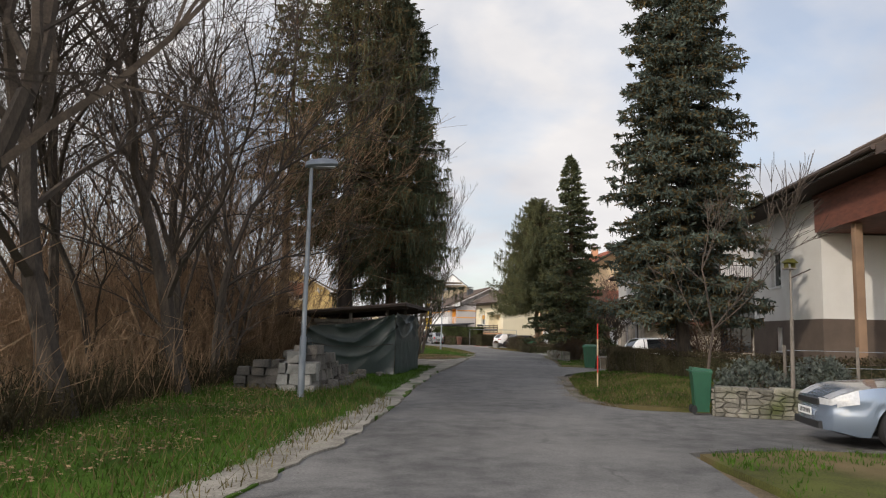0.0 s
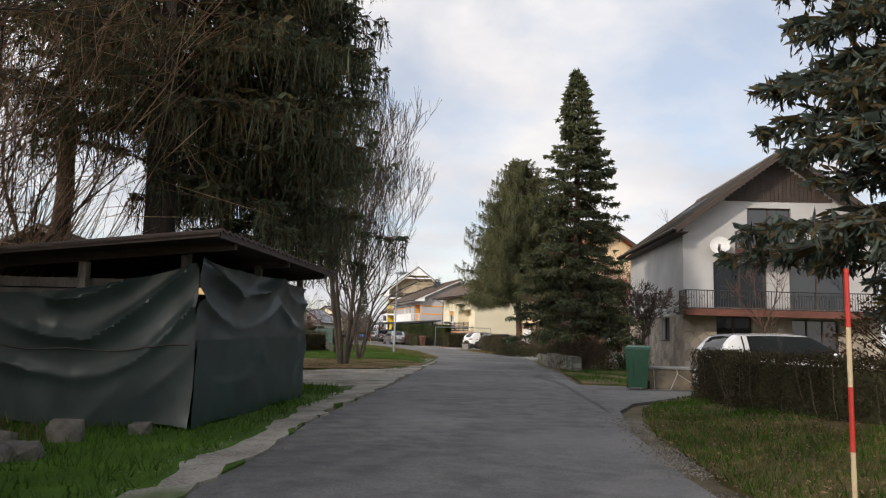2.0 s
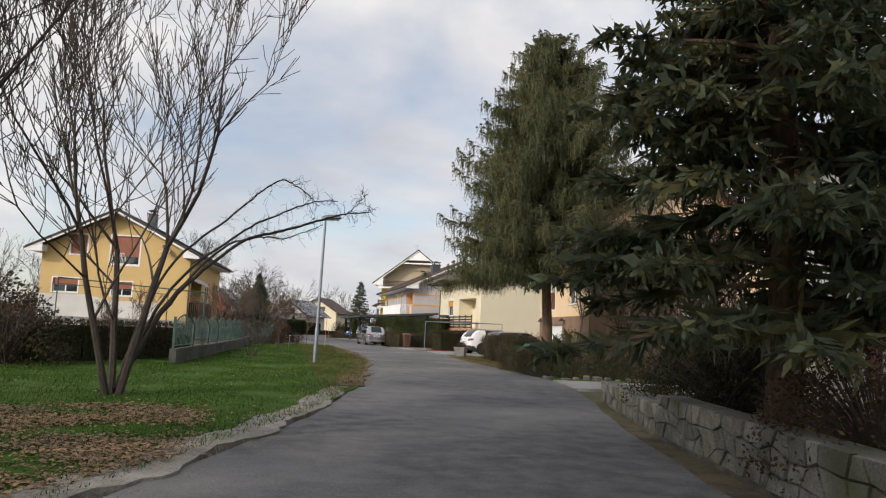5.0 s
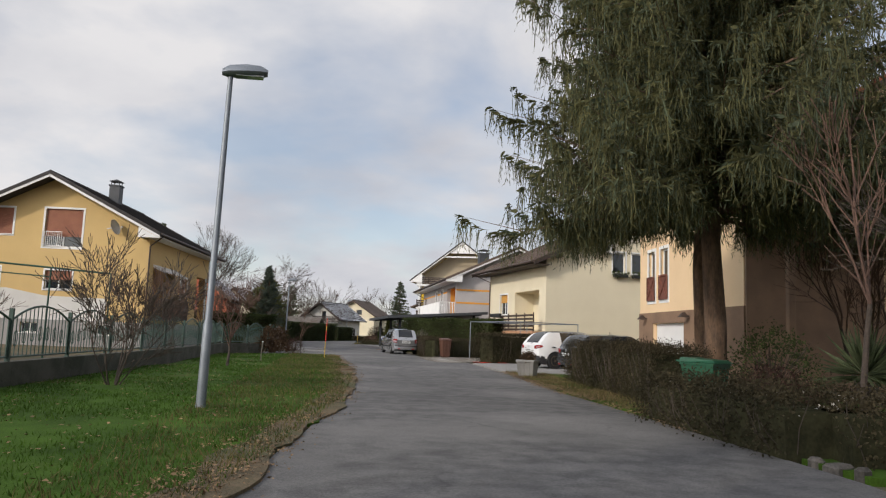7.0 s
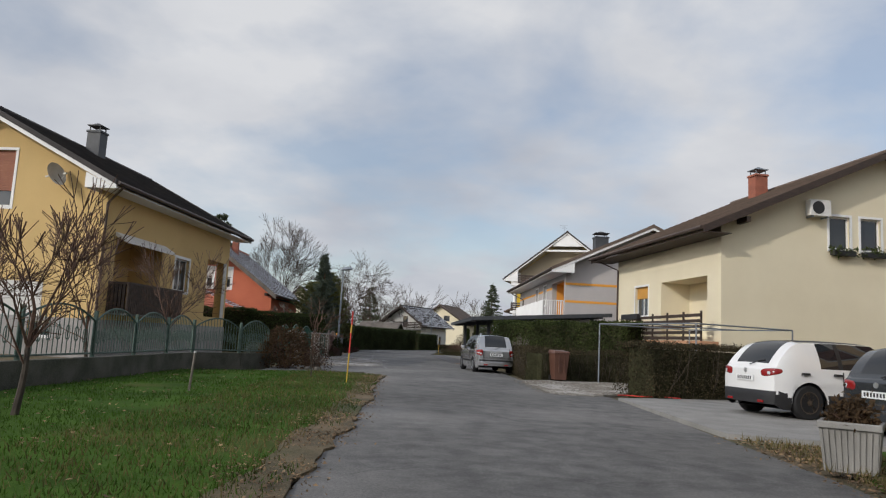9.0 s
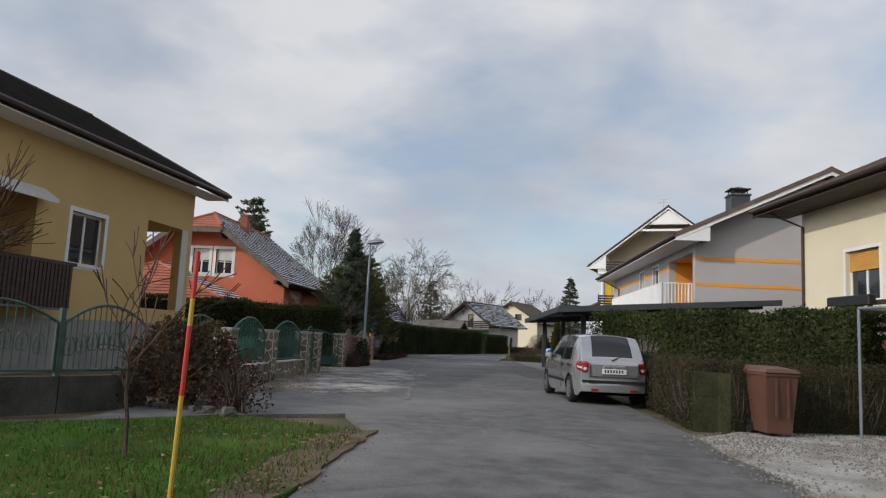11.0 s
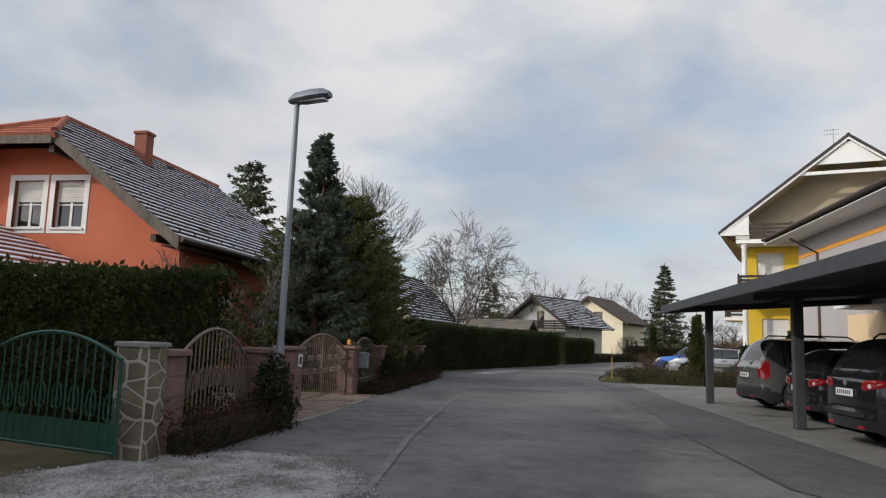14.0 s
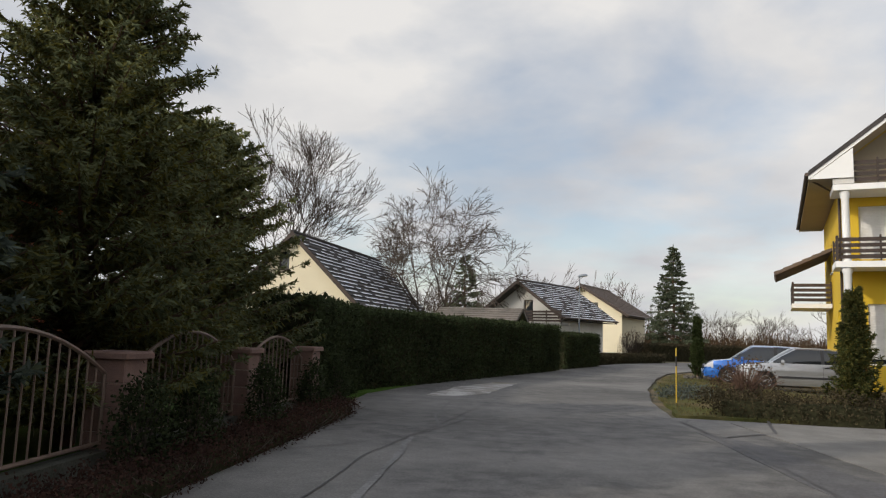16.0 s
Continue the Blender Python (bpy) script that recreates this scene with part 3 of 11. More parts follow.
slab("dirt_drive", [(7.6, 33.6), (9.0, 37.6), (10.0, 41.0), (8.4, 40.4), (5.8, 38.6), (2.0, 38.0), (-6, 38.4), (-14, 40), (-14, 36), (-6, 34.6), (0, 34.4), (4.5, 34.2), (6.6, 32.6)], 0.016, DIRT,
     "bare gravelly track beside the tarpaulin shed", "driveway", 0.18, 0.5, 3.0)
slab("gravel_forecourt", [(11.45, 94.6), (13.2, 95.2), (14.2, 96.3), (14.5, 98), (14.25, 101.1), (14.2, 104.3), (13.6, 106.0), (13.0, 107.3), (12.0, 107.5), (10.95, 106.7), (10.5, 104.6), (10.9, 103.0), (11.3, 101)], 0.02, GRAVEL_FROST,
     "pale frosted gravel in front of the gates", "gravel", 0.12, 0.45, 4.0)
slab("gravel_drive", [(19.9, 90.8), (19.9, 84.9), (20.9, 84.8), (23.3, 88.2), (26.2, 90.4), (25.8, 93.3), (23.2, 92.6), (21.6, 92.9)], 0.018, GRAVEL, "grey gravel drive beside the clipped hedge", "driveway", 0.12, 0.45, 5.0)
slab("concrete_drive", [(21.25, 77.6), (21.4, 84.4), (22.5, 85.0), (30, 88.0), (31, 79.5), (24.5, 76.6)], 0.022, CONCRETE, "pale concrete parking slab in front of the peach house", "driveway", 0.02, 1.0, 6.0)
slab("concrete_drive", [(19.45, 54.6), (20.0, 57.6), (24, 57.0), (31, 56.0), (31, 52.5), (24, 53.2)], 0.02, CONCRETE, "pale concrete drive edged by low stones", "driveway", 0.03, 0.8, 7.0)
slab("asphalt_patch", [(18.0, 107.1), (18.4, 106.1), (19.35, 105.15), (19.8, 106.0), (19.55, 112), (18.6, 119), (17.5, 125), (16.95, 126), (17.55, 115.5), (17.65, 112.5)], 0.008, ASPHALT_OLD, "darker patch of newer asphalt along the carport", "road", 0.04, 0.6, 8.0)
paving = slab("block_paving", [(9.9, 110.6), (11.4, 110.35), (11.4, 112.8), (11.1, 116.75), (10.0, 116.75), (4, 117), (4, 112)], 0.010, GRIT, "brownish block paving in front of the brown iron gate", "pavement", 0.02, 0.8, 9.0)

slab("frost_patch", [(11.56, 131.0), (12.3, 131.2), (13.0, 132.4), (13.3, 135.0), (13.6, 137.4), (12.9, 137.6), (11.9, 134.2)], 0.006, GRAVEL_FROST, "white frost lying on the asphalt by the hedge", "frost", 0.12, 0.4, 14.0, 0.05)
# lawns stand a little above the lane
LAWNS = {
    "wood_edge": [(-12, -12), (-3.4, -8), (-2.0, -2), (0.55, 8.0), (2.2, 13.2), (2.85, 15.3), (3.85, 19.4), (5.85, 27.0), (7.4, 32.0), (4.3, 33.8), (0.4, 33.6), (-3, 26), (-5, 16), (-12, 6)],
    "left_green": [(10.6, 42.6), (12.5, 48.2), (13.75, 53.4), (14.75, 60.7), (15.35, 65.4), (15.7, 72), (15.65, 78), (15.45, 84), (15.3, 89.4), (13.4, 90.3), (12.2, 89.2), (9.9, 87.0), (10.0, 76), (8.0, 64),
                   (2, 58), (-8, 52), (-8, 41.8), (2, 39.6), (6, 40.2), (8.6, 41.8)],
    "drive_island": [(5.5, 7.4), (6.1, 9.9), (7.4, 10.2), (14, 8.6), (14, 2), (4.0, 0), (3.5, 0)],
    "pole_green": [(7.75, 16.2), (7.75, 17.5), (8.0, 18.6), (8.45, 19.9), (9.1, 22.0), (10.1, 24.9), (10.8, 26.3), (11.35, 27.4), (12.25, 28.6), (14.4, 30.5), (15.6, 29.9), (15.2, 23), (13.0, 16.4), (9.2, 15.3)],
    "bin_green": [(13.5, 34.5), (14.65, 37.7), (15.65, 40.6), (16.2, 42.5), (20, 44.0), (22.3, 44.6), (32, 43.6), (32, 34), (16.0, 33.4)],
    "yard_green": [(20.2, 58.2), (20.5, 62.2), (20.7, 69.2), (21.2, 73.8), (22.0, 76.3), (27, 76.2), (27.6, 62), (34, 60), (34, 57), (24, 57.4)],
    "corner_green": [(17.2, 128.6), (17.35, 132), (17.95, 137), (19.2, 143.8), (20.6, 149.6), (23, 147), (21.5, 141), (24, 134), (28, 129)],
    "left_far": [(9.6, 117), (10.2, 131.4), (11.0, 137), (13.6, 147), (16.7, 157.3), (19.1, 163.8), (10, 166), (4, 150), (4, 117)],
}
LAWN_LABEL = {"wood_edge": "mossy green grass verge under bare trees", "left_green": "wet green lawn with worn brown edges", "drive_island": "green grass corner between lane and drive",
              "pole_green": "patchy grass beside the lane with dry edges", "bin_green": "sloping winter lawn below the white house", "yard_green": "thin garden grass behind low stones",
              "corner_green": "small grass corner with groundcover at the bend", "left_far": "grass strip under the tall hedge"}
for k, pts in LAWNS.items():
    slab("lawn", pts, 0.022, GRASS_WORN if k in ("pole_green", "drive_island", "bin_green", "corner_green") else GRASS, LAWN_LABEL[k], "lawn", 0.16, 0.5, len(k) * 1.7, 0.16)

slab("soil_edge", [(13.35, 53.4), (14.35, 60.8), (14.95, 65.5), (15.3, 72), (15.22, 78), (15.05, 84), (14.85, 89.2), (15.38, 89.5), (15.55, 84), (15.75, 78), (15.8, 72), (15.45, 65.3), (14.85, 60.6), (13.9, 53.4)], 0.027, LEAFSOIL,
     "bare brown soil along the lawn edge", "soil", 0.16, 0.3, 15.0, 0.05)


def inside(poly, x, y):
    r = np.zeros(len(x), bool)
    n = len(poly)
    for i in range(n):
        (x0, y0), (x1, y1) = poly[i], poly[(i + 1) % n]
        hit = ((y0 > y) != (y1 > y)) & (x < (x1 - x0) * (y - y0) / (y1 - y0 + 1e-12) + x0)
        r ^= hit
    return r


def bank(x, y):
    """How far the roadside lawn climbs from the lane's edge to the clipped hedge."""
    d = np.clip((np.asarray(x) - np.interp(y, [15, 17.5, 22, 24.9, 27.6, 29], [7.5, 7.5, 8.8, 9.8, 11.05, 12.0]) - 0.35) / 2.7, 0, 1)
    ends = np.clip((np.asarray(y) - 15.6) / 2.5, 0, 1) * np.clip((30.0 - np.asarray(y)) / 2.2, 0, 1)
    return 0.30 * d * d * (3 - 2 * d) * ends


gx, gy = np.meshgrid(np.arange(7.4, 15.6, 0.2), np.arange(15.2, 30.6, 0.2))
ok = inside(LAWNS["pole_green"], gx.ravel(), gy.ravel()).reshape(gx.shape)
gz = bank(gx, gy) + 0.020 + 0.012 * np.sin(gx * 5.1) * np.sin(gy * 4.3)
nx = gx.shape[1]
tagged(part("lawn", Buf().add([tuple(p) for p in np.stack([gx.ravel(), gy.ravel(), gz.ravel()], 1)], [(j * nx + i, j * nx + i + 1, (j + 1) * nx + i + 1, (j + 1) * nx + i) for j in range(gx.shape[0] - 1) for i in range(nx - 1)
     if ok[j, i] and ok[j, i + 1] and ok[j + 1, i] and ok[j + 1, i + 1] and bank(gx[j, i], gy[j, i]) > 0.001]), GRASS_WORN, smooth=True), "grassy bank rising to the clipped hedge", "lawn", kind="structure")


def blades(name, poly, box, count, mat, h=(0.03, 0.09), z=0.02, label="", seed=1, w=0.006, bald=-1.0, rise=None):
    """Grass blades strewn over the part of a lawn within box (x0, x1, y0, y1)."""
    rng = np.random.default_rng(seed)
    x, y = rng.uniform(box[0], box[1], count * 3), rng.uniform(box[2], box[3], count * 3)
    ok = inside(poly, x, y)
    x, y = x[ok][:count], y[ok][:count]
    if bald > -1:       # tufts with worn gaps between
        thick = np.array([noise.noise(Vector((p * 0.55, q * 0.55, seed))) + 0.5 * noise.noise(Vector((p * 2.1, q * 2.1, seed))) for p, q in zip(x, y)])
        ok = thick > bald + rng.normal(0, 0.12, len(x))
        x, y = x[ok], y[ok]
    n = len(x)
    z = z + (rise(x, y) if rise else np.zeros(n))
    a = rng.uniform(0, 2 * math.pi, n)
    hh = rng.uniform(h[0], h[1], n)
    lx, ly = rng.normal(0, 0.45, n) * hh, rng.normal(0, 0.45, n) * hh
    ww = w * rng.uniform(0.7, 1.6, n)
    v = np.empty((n, 3, 3))
    v[:, 0] = np.stack([x - np.cos(a) * ww, y - np.sin(a) * ww, z - 0.01], 1)
    v[:, 1] = np.stack([x + np.cos(a) * ww, y + np.sin(a) * ww, z - 0.01], 1)
    v[:, 2] = np.stack([x + lx, y + ly, z + hh], 1)
    return tagged(part(name, fast_mesh(name, v, 3, mat), mat), label, "grass", kind="stuff")


blades("grass", LAWNS["left_green"], (2.0, 15.8, 40, 90), 150000, BLADES, (0.02, 0.065), label="short green lawn grass", seed=1, bald=-0.25)
blades("grass", [(x - (0.38 if x > -4 and i_ < 9 else 0), y) for i_, (x, y) in enumerate(LAWNS["wood_edge"])], (-6, 6.6, -2, 33), 60000, BLADES, (0.04, 0.13), label="green verge grass under the trees", seed=2, w=0.008, bald=-0.2)
blades("grass", LAWNS["pole_green"], (7.4, 15.8, 15, 30.5), 36000, BLADES, (0.03, 0.10), label="patchy green roadside grass", seed=3, w=0.008, bald=-0.1, rise=bank)
blades("grass", LAWNS["drive_island"], (4, 12, 3, 10.3), 16000, BLADES, (0.03, 0.10), label="green grass at the drive corner", seed=4, w=0.008, bald=0.1)
blades("grass", LAWNS["bin_green"], (13.3, 24, 33, 45), 26000, BLADES, (0.03, 0.10), label="short winter lawn grass", seed=5, w=0.008, bald=-0.05)
blades("grass", LAWNS["corner_green"], (17, 24, 128, 150), 5000, BLADES_DRY, (0.03, 0.10), label="tufty yellowed grass at the bend", seed=6, w=0.010)
blades("dry_grass", LAWNS["left_green"], (13.0, 15.4, 50, 90), 14000, BLADES_DRY, (0.03, 0.10), label="dry yellowed grass along the lawn edge", seed=7)
blades("dry_grass", [(20.3, 62), (20.9, 73.8), (21.1, 77), (22.4, 76.3), (22.0, 66), (21.2, 62)], (20, 23, 61, 78), 5000, BLADES_DRY, (0.03, 0.12), 0.03, "dry grass under the bare hedge", 8)
blades("dry_grass", LAWNS["pole_green"], (7.4, 11.5, 15, 29), 16000, BLADES_DRY, (0.03, 0.09), label="dry yellowed grass by the lane", seed=9, rise=bank)
blades("dry_grass", LAWNS["wood_edge"], (-8, 3, -2, 26), 16000, BLADES_DRY, (0.04, 0.2), label="dry grass along the wood edge", seed=10, w=0.008)


def litter(name, poly, count, mat, size, z, label, category, seed, lumps=False, rise=None):
    """Small loose pieces lying on the ground within poly: curled leaves, or pebbles where lumps is set."""
    rng = np.random.default_rng(seed)
    px, py = [p[0] for p in poly], [p[1] for p in poly]
    x, y = rng.uniform(min(px), max(px), count * 12), rng.uniform(min(py), max(py), count * 12)
    ok = inside(poly, x, y)
    thick = np.array([noise.noise(Vector((u * 0.9, v * 0.9, seed))) for u, v in zip(x[ok][:count * 2], y[ok][:count * 2])])
    x, y = x[ok][:count * 2], y[ok][:count * 2]
    ok = thick + rng.normal(0, 0.18, len(x)) > -0.05
    x, y = x[ok][:count], y[ok][:count]
    x, y = x + rng.normal(0, 0.12, len(x)), y + rng.normal(0, 0.12, len(x))
    n = len(x)
    z = z + (rise(x, y) if rise else np.zeros(n))
    a = rng.uniform(0, 2 * math.pi, n)
    s = size * rng.uniform(0.5, 1.5, n)
    if lumps:
        v = np.empty((n, 4, 3, 3))
        base = [np.stack([x + np.cos(a + k * 1.57) * s * 0.5, y + np.sin(a + k * 1.57) * s * 0.4, z - 0.004], 1) for k in range(4)]
        top = np.stack([x + rng.normal(0, 0.12, n) * s, y + rng.normal(0, 0.12, n) * s, z + s * rng.uniform(0.3, 0.55, n)], 1)
        for k in range(4):
            v[:, k, 0], v[:, k, 1], v[:, k, 2] = base[k], base[(k + 1) % 4], top
        me = fast_mesh(name, v, 3, mat)
    else:
        v = np.empty((n, 4, 3))
        for k in range(4):
            r = s * (0.6 if k % 2 == 0 else 0.35)
            v[:, k] = np.stack([x + np.cos(a + k * 1.57) * r, y + np.sin(a + k * 1.57) * r, z + rng.uniform(0.0, 0.022, n)], 1)
        me = fast_mesh(name, v, 4, mat)
    return tagged(part(name, me, mat), label, category, kind="stuff")


DRY_LEAF = surface("dry_leaf", (0.29, 0.19, 0.10), (0.12, 0.075, 0.04), 0.9, 0.7, 8, 0.9, 0.0, island=0.45)
PEBBLE = surface("pebble", (0.21, 0.19, 0.165), (0.12, 0.108, 0.09), 0.9, 3, 20, 0.9, 0.0, island=0.35)
litter("fallen_leaves", [(13.2, 53.4), (14.2, 60.8), (14.9, 65.5), (15.15, 72), (15.1, 78), (14.9, 84), (14.7, 89.2), (15.4, 89.6), (15.6, 84), (15.85, 78), (15.85, 72), (15.5, 65.3), (14.9, 60.6), (13.95, 53.4)], 6500, DRY_LEAF, 0.026, 0.030,
       "brown needles and dead leaves along the lawn edge", "leaf litter", 41)
litter("fallen_leaves", [(20.1, 61), (20.3, 69.2), (20.7, 73.8), (20.9, 77), (22.4, 76.3), (21.9, 72), (21.5, 66), (21.0, 61)], 9000, DRY_LEAF, 0.034, 0.024, "dead leaves under the half-bare hedge", "leaf litter", 42)
litter("fallen_leaves", LAWNS["left_green"], 6000, DRY_LEAF, 0.04, 0.034, "dead leaves scattered over the lawn", "leaf litter", 43)
litter("fallen_leaves", [(4.0, 39.5), (9.0, 40.6), (11.2, 44.5), (11.0, 49), (6.0, 48), (2, 44)], 42000, DRY_LEAF, 0.045, 0.034, "brown leaves under the many-stemmed tree", "leaf litter", 44)
litter("fallen_leaves", [(-6, 4), (-1.4, 6), (0.6, 13), (1.2, 18), (2.6, 24), (-1.0, 26), (-4, 16)], 7000, DRY_LEAF, 0.045, 0.05, "brown leaves along the wood edge", "leaf litter", 45)
litter("fallen_leaves", LAWNS["pole_green"], 7000, DRY_LEAF, 0.035, 0.03, "dead leaves on the roadside grass", "leaf litter", 46, rise=bank)
litter("pebbles", [(-2.0, -2), (0.65, 7.9), (2.35, 13.1), (3.95, 19.3), (5.95, 26.9), (8.25, 33.8), (10.55, 41.5), (12.65, 48.0), (13.7, 53.0), (12.9, 53.2), (11.8, 48.3), (9.6, 41.7), (7.2, 34.2), (5.2, 27.1), (3.2, 19.4), (1.3, 13.2), (-0.3, 8.0), (-2.8, -2)],
       15000, PEBBLE, 0.017, 0.024, "loose pale gravel along the asphalt edge", "gravel", 51, True)
litter("pebbles", [(11.2, 94.4), (13.3, 95.0), (14.4, 96.2), (14.7, 98), (14.45, 101.1), (14.4, 104.4), (13.7, 106.3), (13.0, 107.6), (11.0, 107.2), (10.4, 104.6), (11.2, 101)], 40000, GRAVEL_FROST, 0.026, 0.022, "loose pale gravel on the forecourt", "gravel", 52, True)
litter("pebbles", [(7.6, 33.4), (9.2, 37.6), (10.3, 41.2), (8.4, 40.8), (5.8, 38.9), (2.0, 38.2), (-6, 38.4), (-6, 34.4), (0, 34.2), (4.5, 34.0), (6.6, 32.4)], 22000, GRAVEL, 0.030, 0.018, "loose stones on the bare track", "gravel", 53, True)
litter("pebbles", [(19.7, 91), (19.7, 84.9), (20.9, 84.6), (23.3, 88.0), (26.2, 90.2), (25.8, 93.3), (21.6, 93.0)], 8000, PEBBLE, 0.032, 0.02, "loose gravel on the drive", "gravel", 54, True)
litter("pebbles", [(7.6, 15.6), (7.8, 17.6), (8.4, 19.8), (9.05, 22), (10.75, 26.4), (10.4, 26.5), (8.7, 22), (8.0, 19.8), (7.35, 17.6), (7.3, 15.6)], 5000, PEBBLE, 0.020, 0.006, "grit along the lane's edge", "gravel", 55, True)

litter("fallen_leaves", [(11.4, 94.4), (12.2, 94.6), (13.0, 95.6), (12.3, 98), (12.0, 101), (11.6, 104), (11.35, 104), (11.35, 98)], 1700, DRY_LEAF, 0.032, 0.030, "brown dead leaves along the foot of the stone wall", "leaf litter", 47)
TAR = surface("tar_seam", (0.062, 0.060, 0.061), (0.040, 0.039, 0.040), 0.6, 3, 40, 0.9, 0.1)


def seam(label, pts, w=0.035, seed=0.0, mat=None):
    """A narrow tarred joint in the asphalt along a line of plan points."""
    ln = wavy(pts, 0.25, 0.035, seed, False) + [pts[-1]]
    lo, hi = [], []
    for i, p in enumerate(ln):
        a, b = Vector(ln[max(i - 1, 0)]), Vector(ln[min(i + 1, len(ln) - 1)])
        d = (b - a).normalized()
        k = w * (0.6 + 0.5 * abs(noise.noise(Vector((i * 0.7, seed, 3)))))
        lo.append((p[0] - d.y * k, p[1] + d.x * k, 0.0125))
        hi.append((p[0] + d.y * k, p[1] - d.x * k, 0.0125))
    n = len(lo)
    b = Buf().add(lo + hi, [(i, n + i, n + i + 1, i + 1) for i in range(n - 1)])
    return tagged(part("asphalt_seam", b, mat or TAR), label, "road seam", kind="structure")


APRON = surface("worn_apron_concrete", (0.225, 0.218, 0.205), (0.14, 0.135, 0.126), 0.88, 1.2, 60, 0.9, 0.3)
slab("concrete_apron", [(19.75, 105.2), (19.6, 109.0), (19.25, 112.5), (18.7, 118.0), (18.35, 123.0), (17.9, 127.75), (20.6, 127.8), (30.9, 127.7), (30.9, 104.6)], 0.012, APRON, "pale worn concrete under the carport", "driveway", 0.03, 0.8, 11.0)
seam("dark tarred seam between lane and carport apron", [(19.95, 104.2), (19.35, 105.1), (18.5, 106.2), (17.95, 107.4), (17.62, 111), (17.5, 115), (17.3, 118), (17.3, 121.5), (17.2, 124.6), (16.98, 127.6)], 0.04, 1.0)
seam("dark cracked seam across the apron", [(17.2, 125.35), (17.75, 125.9), (18.29, 126.31), (18.5, 127.3), (18.78, 128.43)], 0.045, 2.0)
WORN_PALE = worn_asphalt(surface("pale_worn_asphalt", (0.215, 0.212, 0.21), (0.12, 0.118, 0.118), 0.9, 1.2, 40, 1.2, 0.4))
seam("pale worn joint along the middle of the lane", [(15.2, 94.6), (14.95, 97.0), (14.65, 100.0), (13.95, 105.0), (13.45, 110.0), (13.1, 115.3), (12.95, 118.4)], 0.07, 11.0, WORN_PALE)
seam("pale worn joint along the lane's far stretch", [(12.8, 119.3), (12.68, 122.1), (12.55, 123.8)], 0.06, 12.0, WORN_PALE)
seam("dark open crack across the broken edge", [(10.85, 125.25), (11.5, 125.15), (12.3, 124.84), (12.84, 124.74), (12.46, 126.7), (12.39, 129.4)], 0.03, 13.0)
seam("thin crack across the worn lane", [(10.9, 121.8), (11.8, 122.6), (12.6, 124.0), (13.1, 126.4)], 0.015, 3.0)
seam("thin crack along the worn lane", [(12.0, 112.5), (12.4, 117), (12.3, 122), (13.4, 131)], 0.014, 4.0)
seam("dark seam where the drive meets the lane", [(13.4, 38.0), (12.75, 34.1), (11.9, 31.2), (11.2, 28.9), (10.75, 27.4)], 0.03, 5.0)
seam("dark edge of a patched trench", [(16.2, 112.3), (15.1, 113.4), (13.6, 113.1), (12.3, 113.8)], 0.02, 9.0)

# ---- houses ----
def wall(buf, m, length, prof, holes, th=0.3, z0=0.0, span=None):
    """A wall along local x with its outer face at local y = 0; prof: (s, z) along its top; holes: (s0, s1, z0, z1); span: the stretch built."""
    keep, buf.m = buf.m, m
    s_lo, s_hi = span or (0.0, length)
    cuts = sorted({round(c, 4) for c in (s_lo, s_hi, *[p[0] for p in prof], *[h[0] for h in holes], *[h[1] for h in holes]) if s_lo - 1e-6 <= c <= s_hi + 1e-6})

    def top(s):
        for (a, za), (b, zb) in zip(prof, prof[1:]):
            if a - 1e-6 <= s <= b + 1e-6:
                return za + (zb - za) * (s - a) / max(b - a, 1e-9)
        return prof[-1][1]
    zs = sorted({round(c, 4) for c in (z0, *[h[2] for h in holes], *[h[3] for h in holes])} | {99.0})
    vs, ids, faces, edges = [], {}, [], {}

    def vert(s, z):
        key = (round(s, 4), round(z, 4))
        if key not in ids:
            ids[key] = len(vs)
            vs.append(key)
        return ids[key]
    for a, b in zip(cuts, cuts[1:]):
        for c, d in zip(zs, zs[1:]):
            if any(h[0] - 1e-6 <= (a + b) / 2 <= h[1] + 1e-6 and h[2] - 1e-6 <= (c + min(d, c + 0.01)) / 2 <= h[3] - 1e-6 for h in holes):
                continue
            ring = []
            for i in (vert(a, min(c, top(a))), vert(b, min(c, top(b))), vert(b, min(d, top(b))), vert(a, min(d, top(a)))):
                if i not in ring:
                    ring.append(i)
            if len(ring) > 2:
                faces.append(tuple(ring))
    n = len(vs)
    for f in faces:
        for i, j in zip(f, f[1:] + f[:1]):
            edges[(i, j)] = edges.get((i, j), 0) + 1
    sides = [(j, i, n + i, n + j) for (i, j) in edges if (j, i) not in edges]
    buf.add([(s, 0, z) for s, z in vs] + [(s, th, z) for s, z in vs], faces + [tuple(n + i for i in reversed(f)) for f in faces] + sides)
    buf.m = keep


